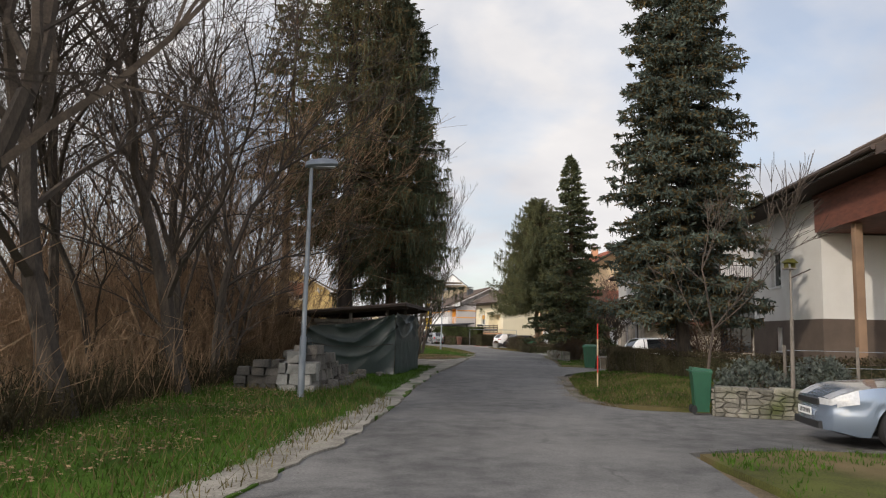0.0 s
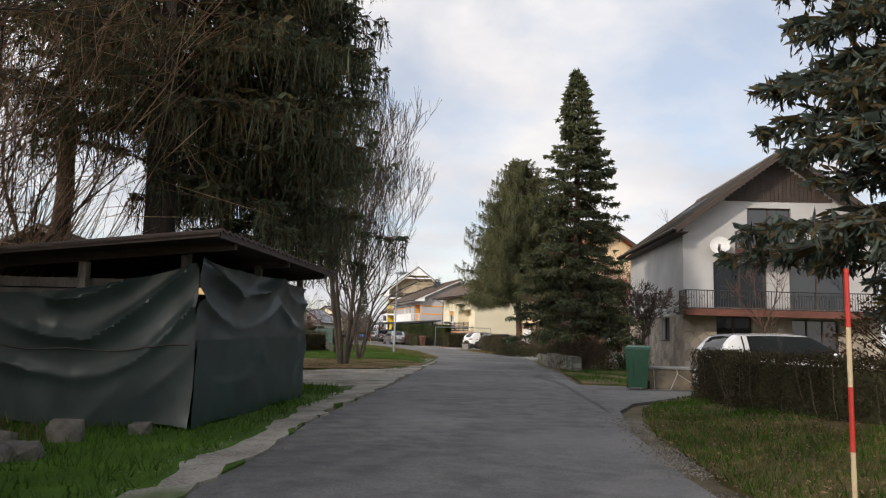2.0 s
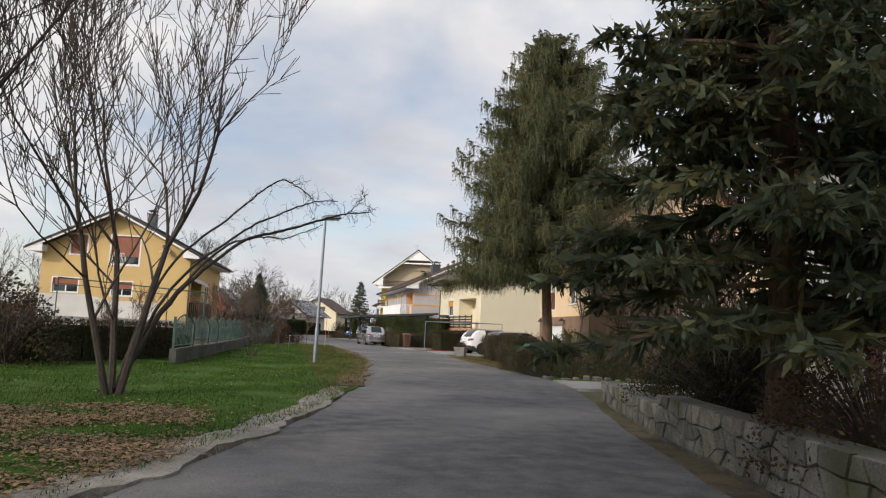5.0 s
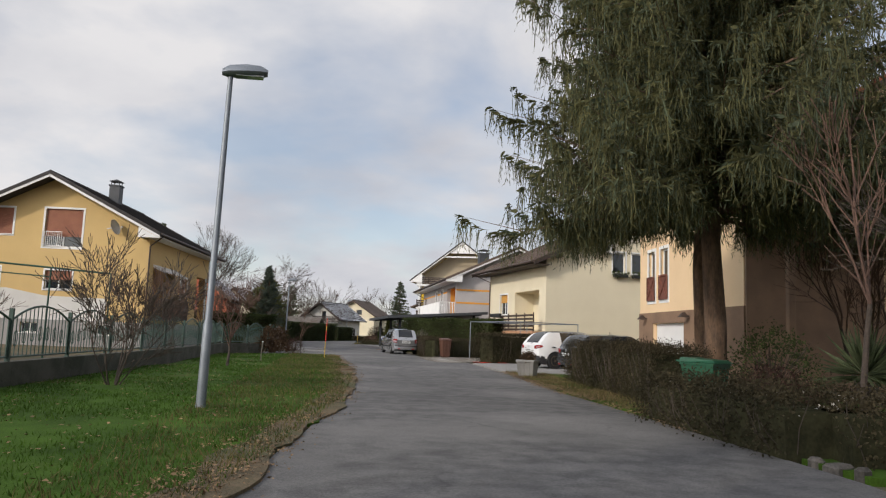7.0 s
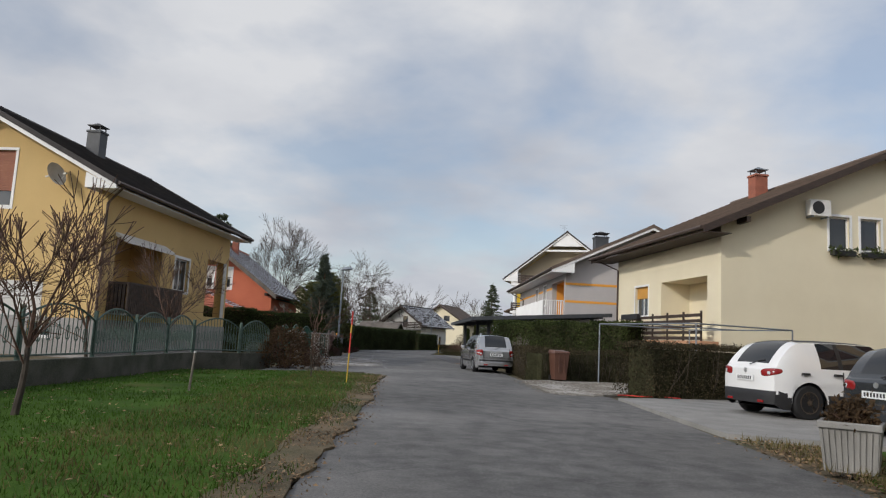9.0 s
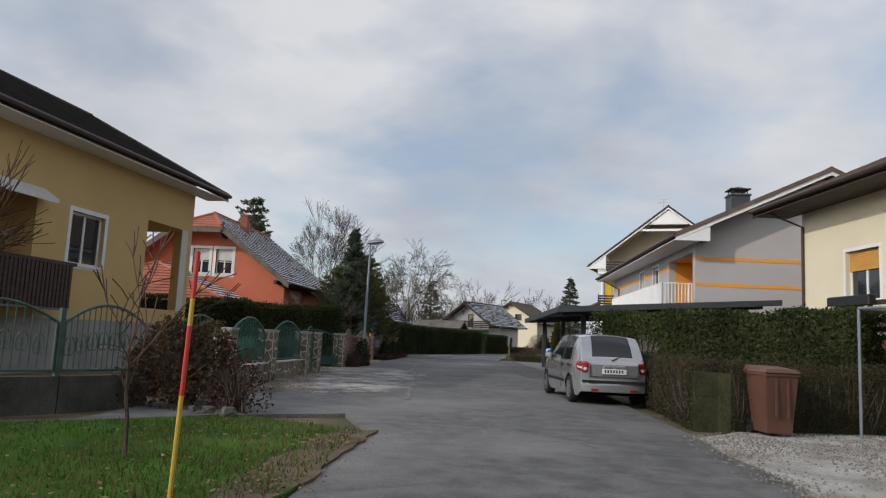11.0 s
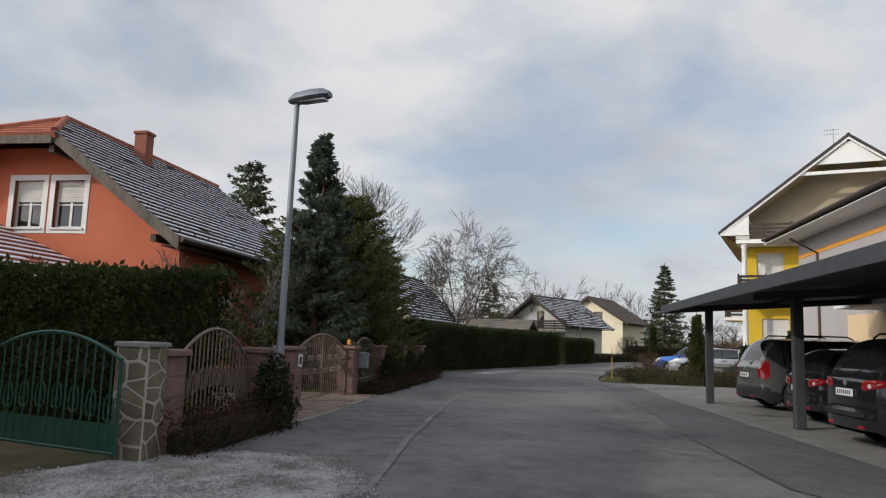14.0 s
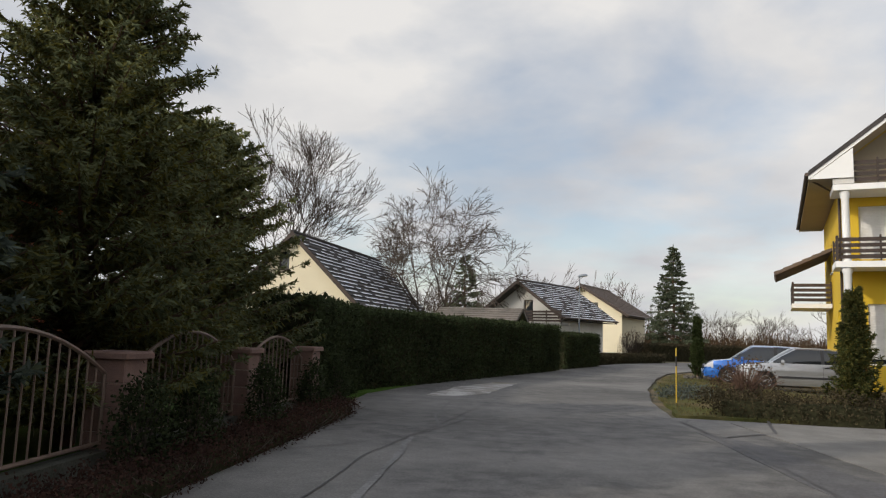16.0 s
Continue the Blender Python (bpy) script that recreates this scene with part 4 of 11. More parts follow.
def window(house, m, s0, s1, z0, z1, frame=None, blind=None, frac=0.0, mullions=1, sill=True, depth=0.12, curtain=False, bar=0.06, crossbar=False):
    """A window set in a hole of a wall (m as for wall): frame, panes, blind, sill."""
    frame = frame or WHITE_TRIM
    w = thing("window", "", "", None)
    w.parent = house
    b = Buf(m)
    y0, y1 = depth, depth + 0.07
    b.box(s0, s0 + bar, y0, y1, z0, z1).box(s1 - bar, s1, y0, y1, z0, z1).box(s0 + bar, s1 - bar, y0, y1, z0, z0 + bar).box(s0 + bar, s1 - bar, y0, y1, z1 - bar, z1)
    for k in range(1, mullions):
        c = s0 + (s1 - s0) * k / mullions
        b.box(c - bar * 0.6, c + bar * 0.6, y0 + 0.003, y1 - 0.003, z0 + bar, z1 - bar)
    if crossbar:
        zc = (z0 + z1) / 2
        b.box(s0 + bar, s1 - bar, y0 + 0.006, y1 - 0.006, zc - 0.015, zc + 0.015)
    part("window_frame", b, frame, w)
    part("pane", Buf(m).box(s0 + bar - 0.01, s1 - bar + 0.01, y0 + 0.03, y0 + 0.042, z0 + bar - 0.01, z1 - bar + 0.01), PANE, w).visible_shadow = False
    if curtain:
        part("curtain", Buf(m).box(s0 + 0.02, s1 - 0.02, y1 + 0.06, y1 + 0.075, z0 + 0.03, z1 - 0.02), CURTAIN, w)
    if blind and frac > 0:
        zb = z1 - (z1 - z0) * frac
        bb = Buf(m)
        k = max(2, int((z1 - zb) / 0.06))
        pr = [(y0 - 0.008, zb)]         # one ribbed sheet
        for i in range(k):
            a, st = zb + (z1 - zb) * i / k, (z1 - zb) / k
            pr += [(y0 - 0.018, a + 0.002), (y0 - 0.03, a + 0.008), (y0 - 0.03, a + st - 0.008), (y0 - 0.018, a + st - 0.002)]
        pr.append((y0 - 0.008, z1))
        sa, sb, np_ = s0 + bar * 0.4, s1 - bar * 0.4, len(pr)
        bb.add([(sa, y, z) for y, z in pr] + [(sb, y, z) for y, z in pr], [(i, np_ + i, np_ + (i + 1) % np_, (i + 1) % np_) for i in range(np_)] + [tuple(range(np_)), tuple(range(2 * np_ - 1, np_ - 1, -1))])
        part("blind", bb, blind, w)
    if sill:
        part("window_sill", Buf(m).box(s0 - 0.06, s1 + 0.06, -0.06, depth + 0.02, z0 - 0.05, z0), frame, w)
    return w


def trim_round(house, m, s0, s1, z0, z1, w=0.12, mat=None):
    """A painted band round a window, a little proud of the wall."""
    b = Buf(m)
    b.box(s0 - w, s0, -0.02, 0.05, z0 - w, z1 + w).box(s1, s1 + w, -0.02, 0.05, z0 - w, z1 + w).box(s0, s1, -0.02, 0.05, z1, z1 + w).box(s0, s1, -0.02, 0.05, z0 - w, z0)
    part("window_trim", b, mat or WHITE_TRIM, house)


def slope(house, a, b, c, d, rows, mat, frost=None, seed=0, th=0.12, name="roof", lift=0.045):
    """One roof slope: a, b the eave's ends, c, d the ridge's ends above b and a. Courses of tiles lie on a slab; frost: share of tiles with rime."""
    a, b, c, d = (Vector(p) for p in (a, b, c, d))
    n = (b - a).cross(d - a).normalized()
    if n.z < 0:
        n = -n
    prof = [(0.0, -th)]
    for i in range(rows):
        prof += [(i / rows, lift), ((i + 1) / rows, 0.006)]
    prof.append((1.0, -th))
    vs = [a.lerp(d, f) + n * o for f, o in prof] + [b.lerp(c, f) + n * o for f, o in prof]
    k = len(prof)
    t = Buf().add(vs, [(i, k + i, k + (i + 1) % k, (i + 1) % k) for i in range(k)] + [tuple(range(k)), tuple(range(2 * k - 1, k - 1, -1))])
    r = part(name, t, mat, house)
    if frost:
        rng = random.Random(seed)
        fz = Buf()
        for i in range(rows):
            p0, p1, q0, q1 = (u.lerp(v, k) for u, v, k in ((a, d, i / rows), (b, c, i / rows), (a, d, (i + 1) / rows), (b, c, (i + 1) / rows)))
            k = max(1, int((p1 - p0).length / 0.55))
            for j in range(k):
                if rng.random() > frost:
                    continue
                u0, u1 = j / k, (j + 1) / k
                v0, v1 = rng.uniform(0.24, 0.30), rng.uniform(0.94, 0.98)
                if frost < 0.85:        # thin rime low on each course
                    v0, v1 = rng.uniform(0.02, 0.08), rng.uniform(0.30, 0.48)
                def at(u, v):
                    return p0.lerp(p1, u).lerp(q0.lerp(q1, u), v) + n * (lift - (lift - 0.006) * v + 0.006)
                fz.add([at(u0, v0), at(u1, v0), at(u1, v1), at(u0, v1)], [(0, 1, 2, 3)])
        part("frost", fz, FROST, r, "white hoar frost on the tile courses", kind="stuff")
    return r


def gutter(house, a, b, mat=None, r=0.07):
    a, b = Vector(a), Vector(b)
    part("gutter", Buf().tube([a, b], r, 8), mat or COPPER, house)


def chimney(house, x, y, z0, z1, w=0.5, mat=None, cap=True, metal=None):
    ch = Buf().box(x - w / 2, x + w / 2, y - w / 2, y + w / 2, z0, z1).bbox(x - w / 2 - 0.05, x + w / 2 + 0.05, y - w / 2 - 0.05, y + w / 2 + 0.05, z1, z1 + 0.09)
    c = part("chimney", ch, mat or BRICK, house)
    if cap:
        b = Buf()
        for sx in (-1, 1):
            for sy in (-1, 1):
                b.box(x + sx * w * 0.38 - 0.02, x + sx * w * 0.38 + 0.02, y + sy * w * 0.38 - 0.02, y + sy * w * 0.38 + 0.02, z1 + 0.09, z1 + 0.3)
        b.box(x - w * 0.55, x + w * 0.55, y - w * 0.55, y + w * 0.55, z1 + 0.3, z1 + 0.34)
        b.hexa([(x - w * 0.45, y - w * 0.45, z1 + 0.34), (x + w * 0.45, y - w * 0.45, z1 + 0.34), (x + w * 0.45, y + w * 0.45, z1 + 0.34), (x - w * 0.45, y + w * 0.45, z1 + 0.34)],
               [(x - 0.05, y - 0.05, z1 + 0.48), (x + 0.05, y - 0.05, z1 + 0.48), (x + 0.05, y + 0.05, z1 + 0.48), (x - 0.05, y + 0.05, z1 + 0.48)])
        part("chimney_cap", b, metal or IRON_BLACK, c, "dark metal chimney cap")
    return c


def rail_bars(parent, p0, p1, z0, z1, mat, step=0.12, r=0.012, name="railing"):
    """An upright-bar balustrade between two plan points."""
    a, b = Vector((*p0, 0)), Vector((*p1, 0))
    n = max(2, int((b - a).length / step))
    t = Buf()
    for z in (z0 + 0.06, z1):
        t.tube([a + Vector((0, 0, z)), b + Vector((0, 0, z))], 0.022, 6)
    for i in range(n + 1):
        p = a.lerp(b, i / n)
        t.tube([p + Vector((0, 0, z0)), p + Vector((0, 0, z1))], r if i % 8 else r * 1.8, 5, caps=False)
    return part(name, t, mat, parent)


def rail_boards(parent, p0, p1, z0, z1, mat, count=4, name="railing", post=1.3, th=0.03, gap=0.3):
    """Level boards on posts between two plan points."""
    a, b = Vector((*p0, 0)), Vector((*p1, 0))
    d = (b - a).normalized()
    s = Vector((-d.y, d.x, 0)) * th
    rail = thing(name, "", "")
    rail.parent = parent
    h = (z1 - z0) / count
    for i in range(count):
        lo, hi = Vector((0, 0, z0 + i * h)), Vector((0, 0, z0 + i * h + h * (1 - gap)))
        part("board", Buf().hexa([a + lo, b + lo, b + lo + s, a + lo + s], [a + hi, b + hi, b + hi + s, a + hi + s]), mat, rail)
    n = max(1, round((b - a).length / post))
    for i in range(n + 1):
        p = a.lerp(b, i / n) - s * 1.05
        part("post", Buf().box(p.x - 0.03, p.x + 0.03, p.y - 0.03, p.y + 0.03, z0 - 0.15, z1), mat, rail)
    return rail


def mats(d, w):
    """Wall frames of a w by d house: local x along the wall seen from outside, y inward."""
    return {"S": pose(0, 0, 0), "W": pose(0, d, 0, 0, 0, -90), "E": pose(w, 0, 0, 0, 0, 90), "N": pose(w, d, 0, 0, 0, 180)}


def gable_house(name, label, m, w, d, eave, ridge, mat, base_mat, base_h, roof_mat, holes, over=(0.7, 0.8, 0.7), rows=18, frost=(0, 0), under=None, trim=None, z0=-0.1):
    """A house whose ridge runs along local y: walls with real openings, plinth, floors, two slopes, verge boards, gutters.
    eave: wall height at the sides; ridge: height of the roof over the middle; over: overhang at the sides, front and back."""
    h = thing(name, label, "house", m)
    f = mats(d, w)
    k = (ridge - eave) / (w / 2)
    drop = 0.16
    gable = [(0, eave - drop), (w / 2, ridge - drop), (w, eave - drop)]
    for side, length, prof in (("S", w, gable), ("N", w, gable), ("W", d, [(0, eave - drop), (d, eave - drop)]), ("E", d, [(0, eave - drop), (d, eave - drop)])):
        b = Buf()
        mm = f[side]
        span = None if side in "SN" else (0.3, d - 0.3)
        wall(b, mm, length, prof, holes.get(side, ()), 0.3, z0, span)
        part("wall", b, mat, h)
        if base_h:
            bb = Buf()
            bh = [q for q in holes.get(side, ()) if q[2] < base_h]
            wall(bb, mm @ pose(0, -0.035, 0), length, [(0, base_h), (length, base_h)], [(q[0], q[1], q[2], min(q[3], base_h)) for q in bh], 0.034, z0, (-0.035, length + 0.035) if side in "SN" else None)
            part("plinth", bb, base_mat, h)
    part("floor", Buf().box(0.3, w - 0.3, 0.3, d - 0.3, base_h + 0.1, base_h + 0.25), DARK_ROOM, h)
    part("floor", Buf().box(0.3, w - 0.3, 0.3, d - 0.3, max(base_h + 2.5, eave - 0.5), max(base_h + 2.7, eave - 0.3)), DARK_ROOM, h)
    part("inner_wall", Buf().box(w * 0.35, w * 0.35 + 0.12, 0.31, d - 0.31, z0, eave - 0.55).box(1.9, w * 0.35 - 0.01, d * 0.45, d * 0.45 + 0.12, z0, eave - 0.55), DARK_ROOM, h)
    ox, of, ob = over
    ze = eave - k * ox
    cx = w / 2
    slope(h, (-ox, d + ob, ze), (-ox, -of, ze), (cx, -of, ridge), (cx, d + ob, ridge), rows, roof_mat, frost[0], 1)
    slope(h, (w + ox, -of, ze), (w + ox, d + ob, ze), (cx, d + ob, ridge), (cx, -of, ridge), rows, roof_mat, frost[1], 2)
    part("ridge_tiles", Buf().tube([(cx, -of, ridge + 0.02), (cx, d + ob, ridge + 0.02)], 0.1, 8), roof_mat, h)
    for y in (-of, d + ob - 0.03):
        b = Buf()
        for x0, z_0, x1, z_1 in ((-ox, ze, cx, ridge), (w + ox, ze, cx, ridge)):
            b.hexa([(x0, y - 0.02, z_0 - 0.24), (x1, y - 0.02, z_1 - 0.24), (x1, y + 0.03, z_1 - 0.24), (x0, y + 0.03, z_0 - 0.24)],
                   [(x0, y - 0.02, z_0 + 0.03), (x1, y - 0.02, z_1 + 0.03), (x1, y + 0.03, z_1 + 0.03), (x0, y + 0.03, z_0 + 0.03)])
        part("verge_board", b, trim or WOOD_DARK, h)
        if trim:            # dark sheet edge over the pale board
            b = Buf()
            for x0, z_0, x1, z_1 in ((-ox, ze, cx, ridge), (w + ox, ze, cx, ridge)):
                b.hexa([(x0, y - 0.05, z_0 - 0.10), (x1, y - 0.05, z_1 - 0.10), (x1, y + 0.06, z_1 - 0.10), (x0, y + 0.06, z_0 - 0.10)],
                       [(x0, y - 0.05, z_0 + 0.09), (x1, y - 0.05, z_1 + 0.09), (x1, y + 0.06, z_1 + 0.09), (x0, y + 0.06, z_0 + 0.09)])
            part("verge_sheet", b, roof_mat, h)
    if trim:                # white boxed ends of the eaves
        for xa, sg in ((-ox + 0.03, 1), (w + ox - 0.03, -1)):
            run = ox + 0.3
            part("eave_return", Buf().add([(xa, -of - 0.012, ze - 0.23), (xa + sg * run, -of - 0.012, ze - 0.23), (xa + sg * run, -of - 0.012, ze - 0.25 + k * run), (xa, -of + 0.02, ze - 0.23), (xa + sg * run, -of + 0.02, ze - 0.23), (xa + sg * run, -of + 0.02, ze - 0.25 + k * run)],
                                          [(0, 1, 2), (5, 4, 3), (0, 3, 4, 1), (1, 4, 5, 2), (2, 5, 3, 0)]), trim, h)
            part("eave_return", Buf().box(min(xa + sg * run, xa + sg * (run - 0.03)), max(xa + sg * run, xa + sg * (run - 0.03)), -of + 0.02, -0.012, ze - 0.23, ze - 0.25 + k * run - 0.1), trim, h)
    for x0, x1 in ((-ox + 0.02, -0.001), (w + 0.001, w + ox - 0.02)):
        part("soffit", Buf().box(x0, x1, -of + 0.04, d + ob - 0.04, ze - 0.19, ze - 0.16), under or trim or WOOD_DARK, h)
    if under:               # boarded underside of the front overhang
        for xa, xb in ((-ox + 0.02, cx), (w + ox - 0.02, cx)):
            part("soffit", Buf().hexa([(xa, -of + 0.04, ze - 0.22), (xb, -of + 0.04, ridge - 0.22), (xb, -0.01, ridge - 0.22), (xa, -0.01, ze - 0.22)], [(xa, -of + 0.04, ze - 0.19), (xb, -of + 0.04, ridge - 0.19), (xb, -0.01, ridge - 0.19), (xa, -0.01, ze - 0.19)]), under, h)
    for gx in (-ox - 0.06, w + ox + 0.06):
        gutter(h, (gx, -of, ze - 0.03), (gx, d + ob, ze - 0.03))
    return h, f


def west(d, y0, y1, z0, z1):
    """A hole in the west wall, given by local y."""
    return (d - y1, d - y0, z0, z1)


def downpipe(h, top, foot, mat=None):
    part("downpipe", Buf().tube([top, (foot[0], foot[1], top[2] - 0.45), (foot[0], foot[1], foot[2])], 0.045, 8), mat or COPPER, h)


def antenna(h, x, y, z0, z1):
    b = Buf().tube([(x, y, z0), (x, y, z1)], 0.015, 5)
    for i, z in enumerate((z1 - 0.05, z1 - 0.3)):
        b.tube([(x - 0.5, y, z), (x + 0.3, y, z)], 0.01, 4)
        for q in range(5):
            b.tube([(x - 0.45 + q * 0.16, y - 0.18, z), (x - 0.45 + q * 0.16, y + 0.18, z)], 0.006, 4)
    part("antenna", b, GALV, h)


def dish(h, m, r=0.4):
    b = Buf(m)
    prof = [(r * k / 6, 0.16 * (k / 6) ** 2) for k in range(7)]
    vs = [(q * math.cos(2 * math.pi * j / 18), q * math.sin(2 * math.pi * j / 18), z) for q, z in prof for j in range(18)]
    b.add(vs, [(i * 18 + j, i * 18 + (j + 1) % 18, (i + 1) * 18 + (j + 1) % 18, (i + 1) * 18 + j) for i in range(6) for j in range(18)])
    b.tube([(0, -r, 0.16), (0, -r * 0.3, 0.5)], 0.015, 5).box(-0.04, 0.04, -r * 0.35, -r * 0.22, 0.45, 0.56).tube([(0, 0, -0.02), (0, 0.05, -0.32)], 0.03, 6)
    part("satellite_dish", b, BLIND_WHITE, h, "grey satellite dish on a bracket", smooth=True)


# white house with balconies, gable to the lane's start
def house_balconies():
    d, w = 10.5, 8.3
    m = pose(22.6, 44.05, 0, 0, 0, -16)
    S = [(1.3, 3.6, 2.72, 4.72), (4.55, 6.95, 2.72, 4.72), (2.8, 4.7, 5.4, 7.15), (1.38, 2.92, 1.42, 2.35), (4.6, 6.6, 0.7, 2.3)]
    W = [west(d, 2.15, 3.5, 1.27, 2.36), west(d, 6.0, 7.0, 0.5, 2.3)]
    h, f = gable_house("house", "white rendered house with stone base and two balconies", m, w, d, 6.48, 9.58, OFF_WHITE, STONE_CLAD, 2.4, ROOF_GREY, {"S": S, "W": W}, (0.55, 1.0, 0.8), 26)
    for q in S[:3]:
        window(h, f["S"], *q, frame=DARK_FRAME, mullions=2, curtain=True, sill=False)
    window(h, f["S"], *S[3], frame=DARK_FRAME, mullions=2, curtain=True)
    window(h, f["S"], *S[4], frame=DARK_FRAME, mullions=3, sill=False)
    window(h, f["W"], *W[0], frame=DARK_FRAME, mullions=1)
    part("door", Buf(f["W"]).box(W[1][0] + 0.03, W[1][1] - 0.03, 0.12, 0.18, 0.5, 2.28), WOOD_RED, h, "red-brown wooden side door")
    # the dark boarded gable top
    for i in range(34):
        x = 1.15 + i * 0.178
        zt = 6.48 + (9.58 - 6.48) * (1 - abs(x + 0.08 - w / 2) / (w / 2)) - 0.3
        if zt > 7.5:
            part("gable_board", Buf().box(x, x + 0.165, -0.05, -0.012, 7.45, zt), WOOD_DARK, h)
    for x0, x1, z, n in ((-0.2, 8.2, 2.42, 0), (2.25, 6.6, 5.08, 1)):
        bal = thing("balcony", "", "")
        bal.parent = h
        part("slab", Buf().box(x0, x1, -1.1, -0.04, z, z + 0.16), WOOD_RED, bal)
        part("facing_board", Buf().box(x0 - 0.02, x1 + 0.02, -1.13, -1.105, z - 0.08, z + 0.2), WOOD_RED, bal)
        for p0, p1 in (((x0, -1.06), (x1, -1.06)), ((x0, -1.06), (x0, -0.05)), ((x1, -1.06), (x1, -0.05))):
            rail_bars(bal, p0, p1, z + 0.16, z + 0.98, IRON_BLACK, 0.11)
        # ironwork scrolls in the panels
        sc = Buf()
        for i in range(int((x1 - x0) / 0.44)):
            cx = x0 + 0.22 + i * 0.44
            pts = [(cx + 0.11 * math.cos(t * 0.9) * (1 - t / 9), -1.06, z + 0.68 + 0.13 * math.sin(t * 0.9) * (1 - t / 9)) for t in range(8)]
            sc.tube(pts, 0.012, 4)
        part("scrollwork", sc, IRON_BLACK, bal, kind="stuff")
    dish(h, pose(1.5, -0.35, 5.35, 70, 0, -20), 0.42)
    sk = Buf()
    k = (9.58 - 6.48) / (w / 2)
    for y in (3.0, 4.3):
        sk.hexa([(1.2, y, 6.48 + k * 1.2 + 0.06), (2.1, y, 6.48 + k * 2.1 + 0.06), (2.1, y + 0.8, 6.48 + k * 2.1 + 0.06), (1.2, y + 0.8, 6.48 + k * 1.2 + 0.06)],
                [(1.2, y, 6.48 + k * 1.2 + 0.16), (2.1, y, 6.48 + k * 2.1 + 0.16), (2.1, y + 0.8, 6.48 + k * 2.1 + 0.16), (1.2, y + 0.8, 6.48 + k * 1.2 + 0.16)])
    part("skylight", sk, STEEL_DARK, h)
    return h


# white house with a brown balcony beside the first drive
def house_first():
    d, w = 6.0, 9.0
    m = pose(17.5, 21.9, 0, 0, 0, -15)
    W = [west(d, 3.3, 4.2, 3.45, 4.75), west(d, 3.2, 3.7, 1.1, 1.95)]
    S = [(1.0, 3.4, 4.9, 6.1), (4.2, 6.6, 2.4, 4.4)]
    h, f = gable_house("house", "white rendered house with brown plinth and wooden balcony", m, w, d, 6.95, 9.4, WHITE_WALL, DARK_WALL_SHADED_PLINTH, 2.2, ROOF_BROWN, {"W": W, "S": S}, (1.1, 5.6, 0.9), 22)
    window(h, f["W"], *W[0], frame=WHITE_TRIM, mullions=1, curtain=True)
    window(h, f["W"], *W[1], frame=WHITE_TRIM, mullions=1)
    for q in S:
        window(h, f["S"], *q, frame=DARK_FRAME, mullions=2, sill=False)
    bal = thing("balcony", "", "")
    bal.parent = h
    part("slab", Buf().box(-0.2, 7.5, -4.6, -0.04, 4.95, 5.15), WOOD_RED, bal)
    b = Buf()
    for (xa, ya), (xb, yb) in (((-0.2, -4.6), (-0.2, -0.05)), ((-0.2, -4.6), (7.5, -4.6))):
        n = int(math.hypot(xb - xa, yb - ya) / 0.16)
        for i in range(n):
            t0, t1 = i / n, (i + 0.86) / n
            x0, y0, x1, y1 = xa + (xb - xa) * t0, ya + (yb - ya) * t0, xa + (xb - xa) * t1, ya + (yb - ya) * t1
            b.box(min(x0, x1) - 0.012, max(x0, x1) + 0.012, min(y0, y1) - 0.012, max(y0, y1) + 0.012, 5.0, 6.05)
    part("railing", b, WOOD_RED, bal, "red-brown upright boards")
    part("handrail", Buf().box(-0.26, -0.14, -4.66, -0.05, 6.05, 6.13).box(-0.14, 7.5, -4.66, -4.54, 6.05, 6.13), WOOD_RED, bal)
    for x, y in ((0.1, -2.1), (0.1, -4.4), (4.5, -4.4)):
        part("pillar", Buf().bbox(x - 0.12, x + 0.12, y - 0.12, y + 0.12, -0.1, 4.94), BROWN_BASE, h)
    part("flue", Buf().tube([(1.6, 2.2, 7.0), (1.6, 2.2, 7.75)], 0.08, 8).tube([(1.6, 2.2, 7.75), (1.6, 2.2, 7.85)], 0.13, 8), IRON_BLACK, h)
    chimney(h, 4.2, 2.0, 8.3, 9.5, 0.55, BRICK)
    return h


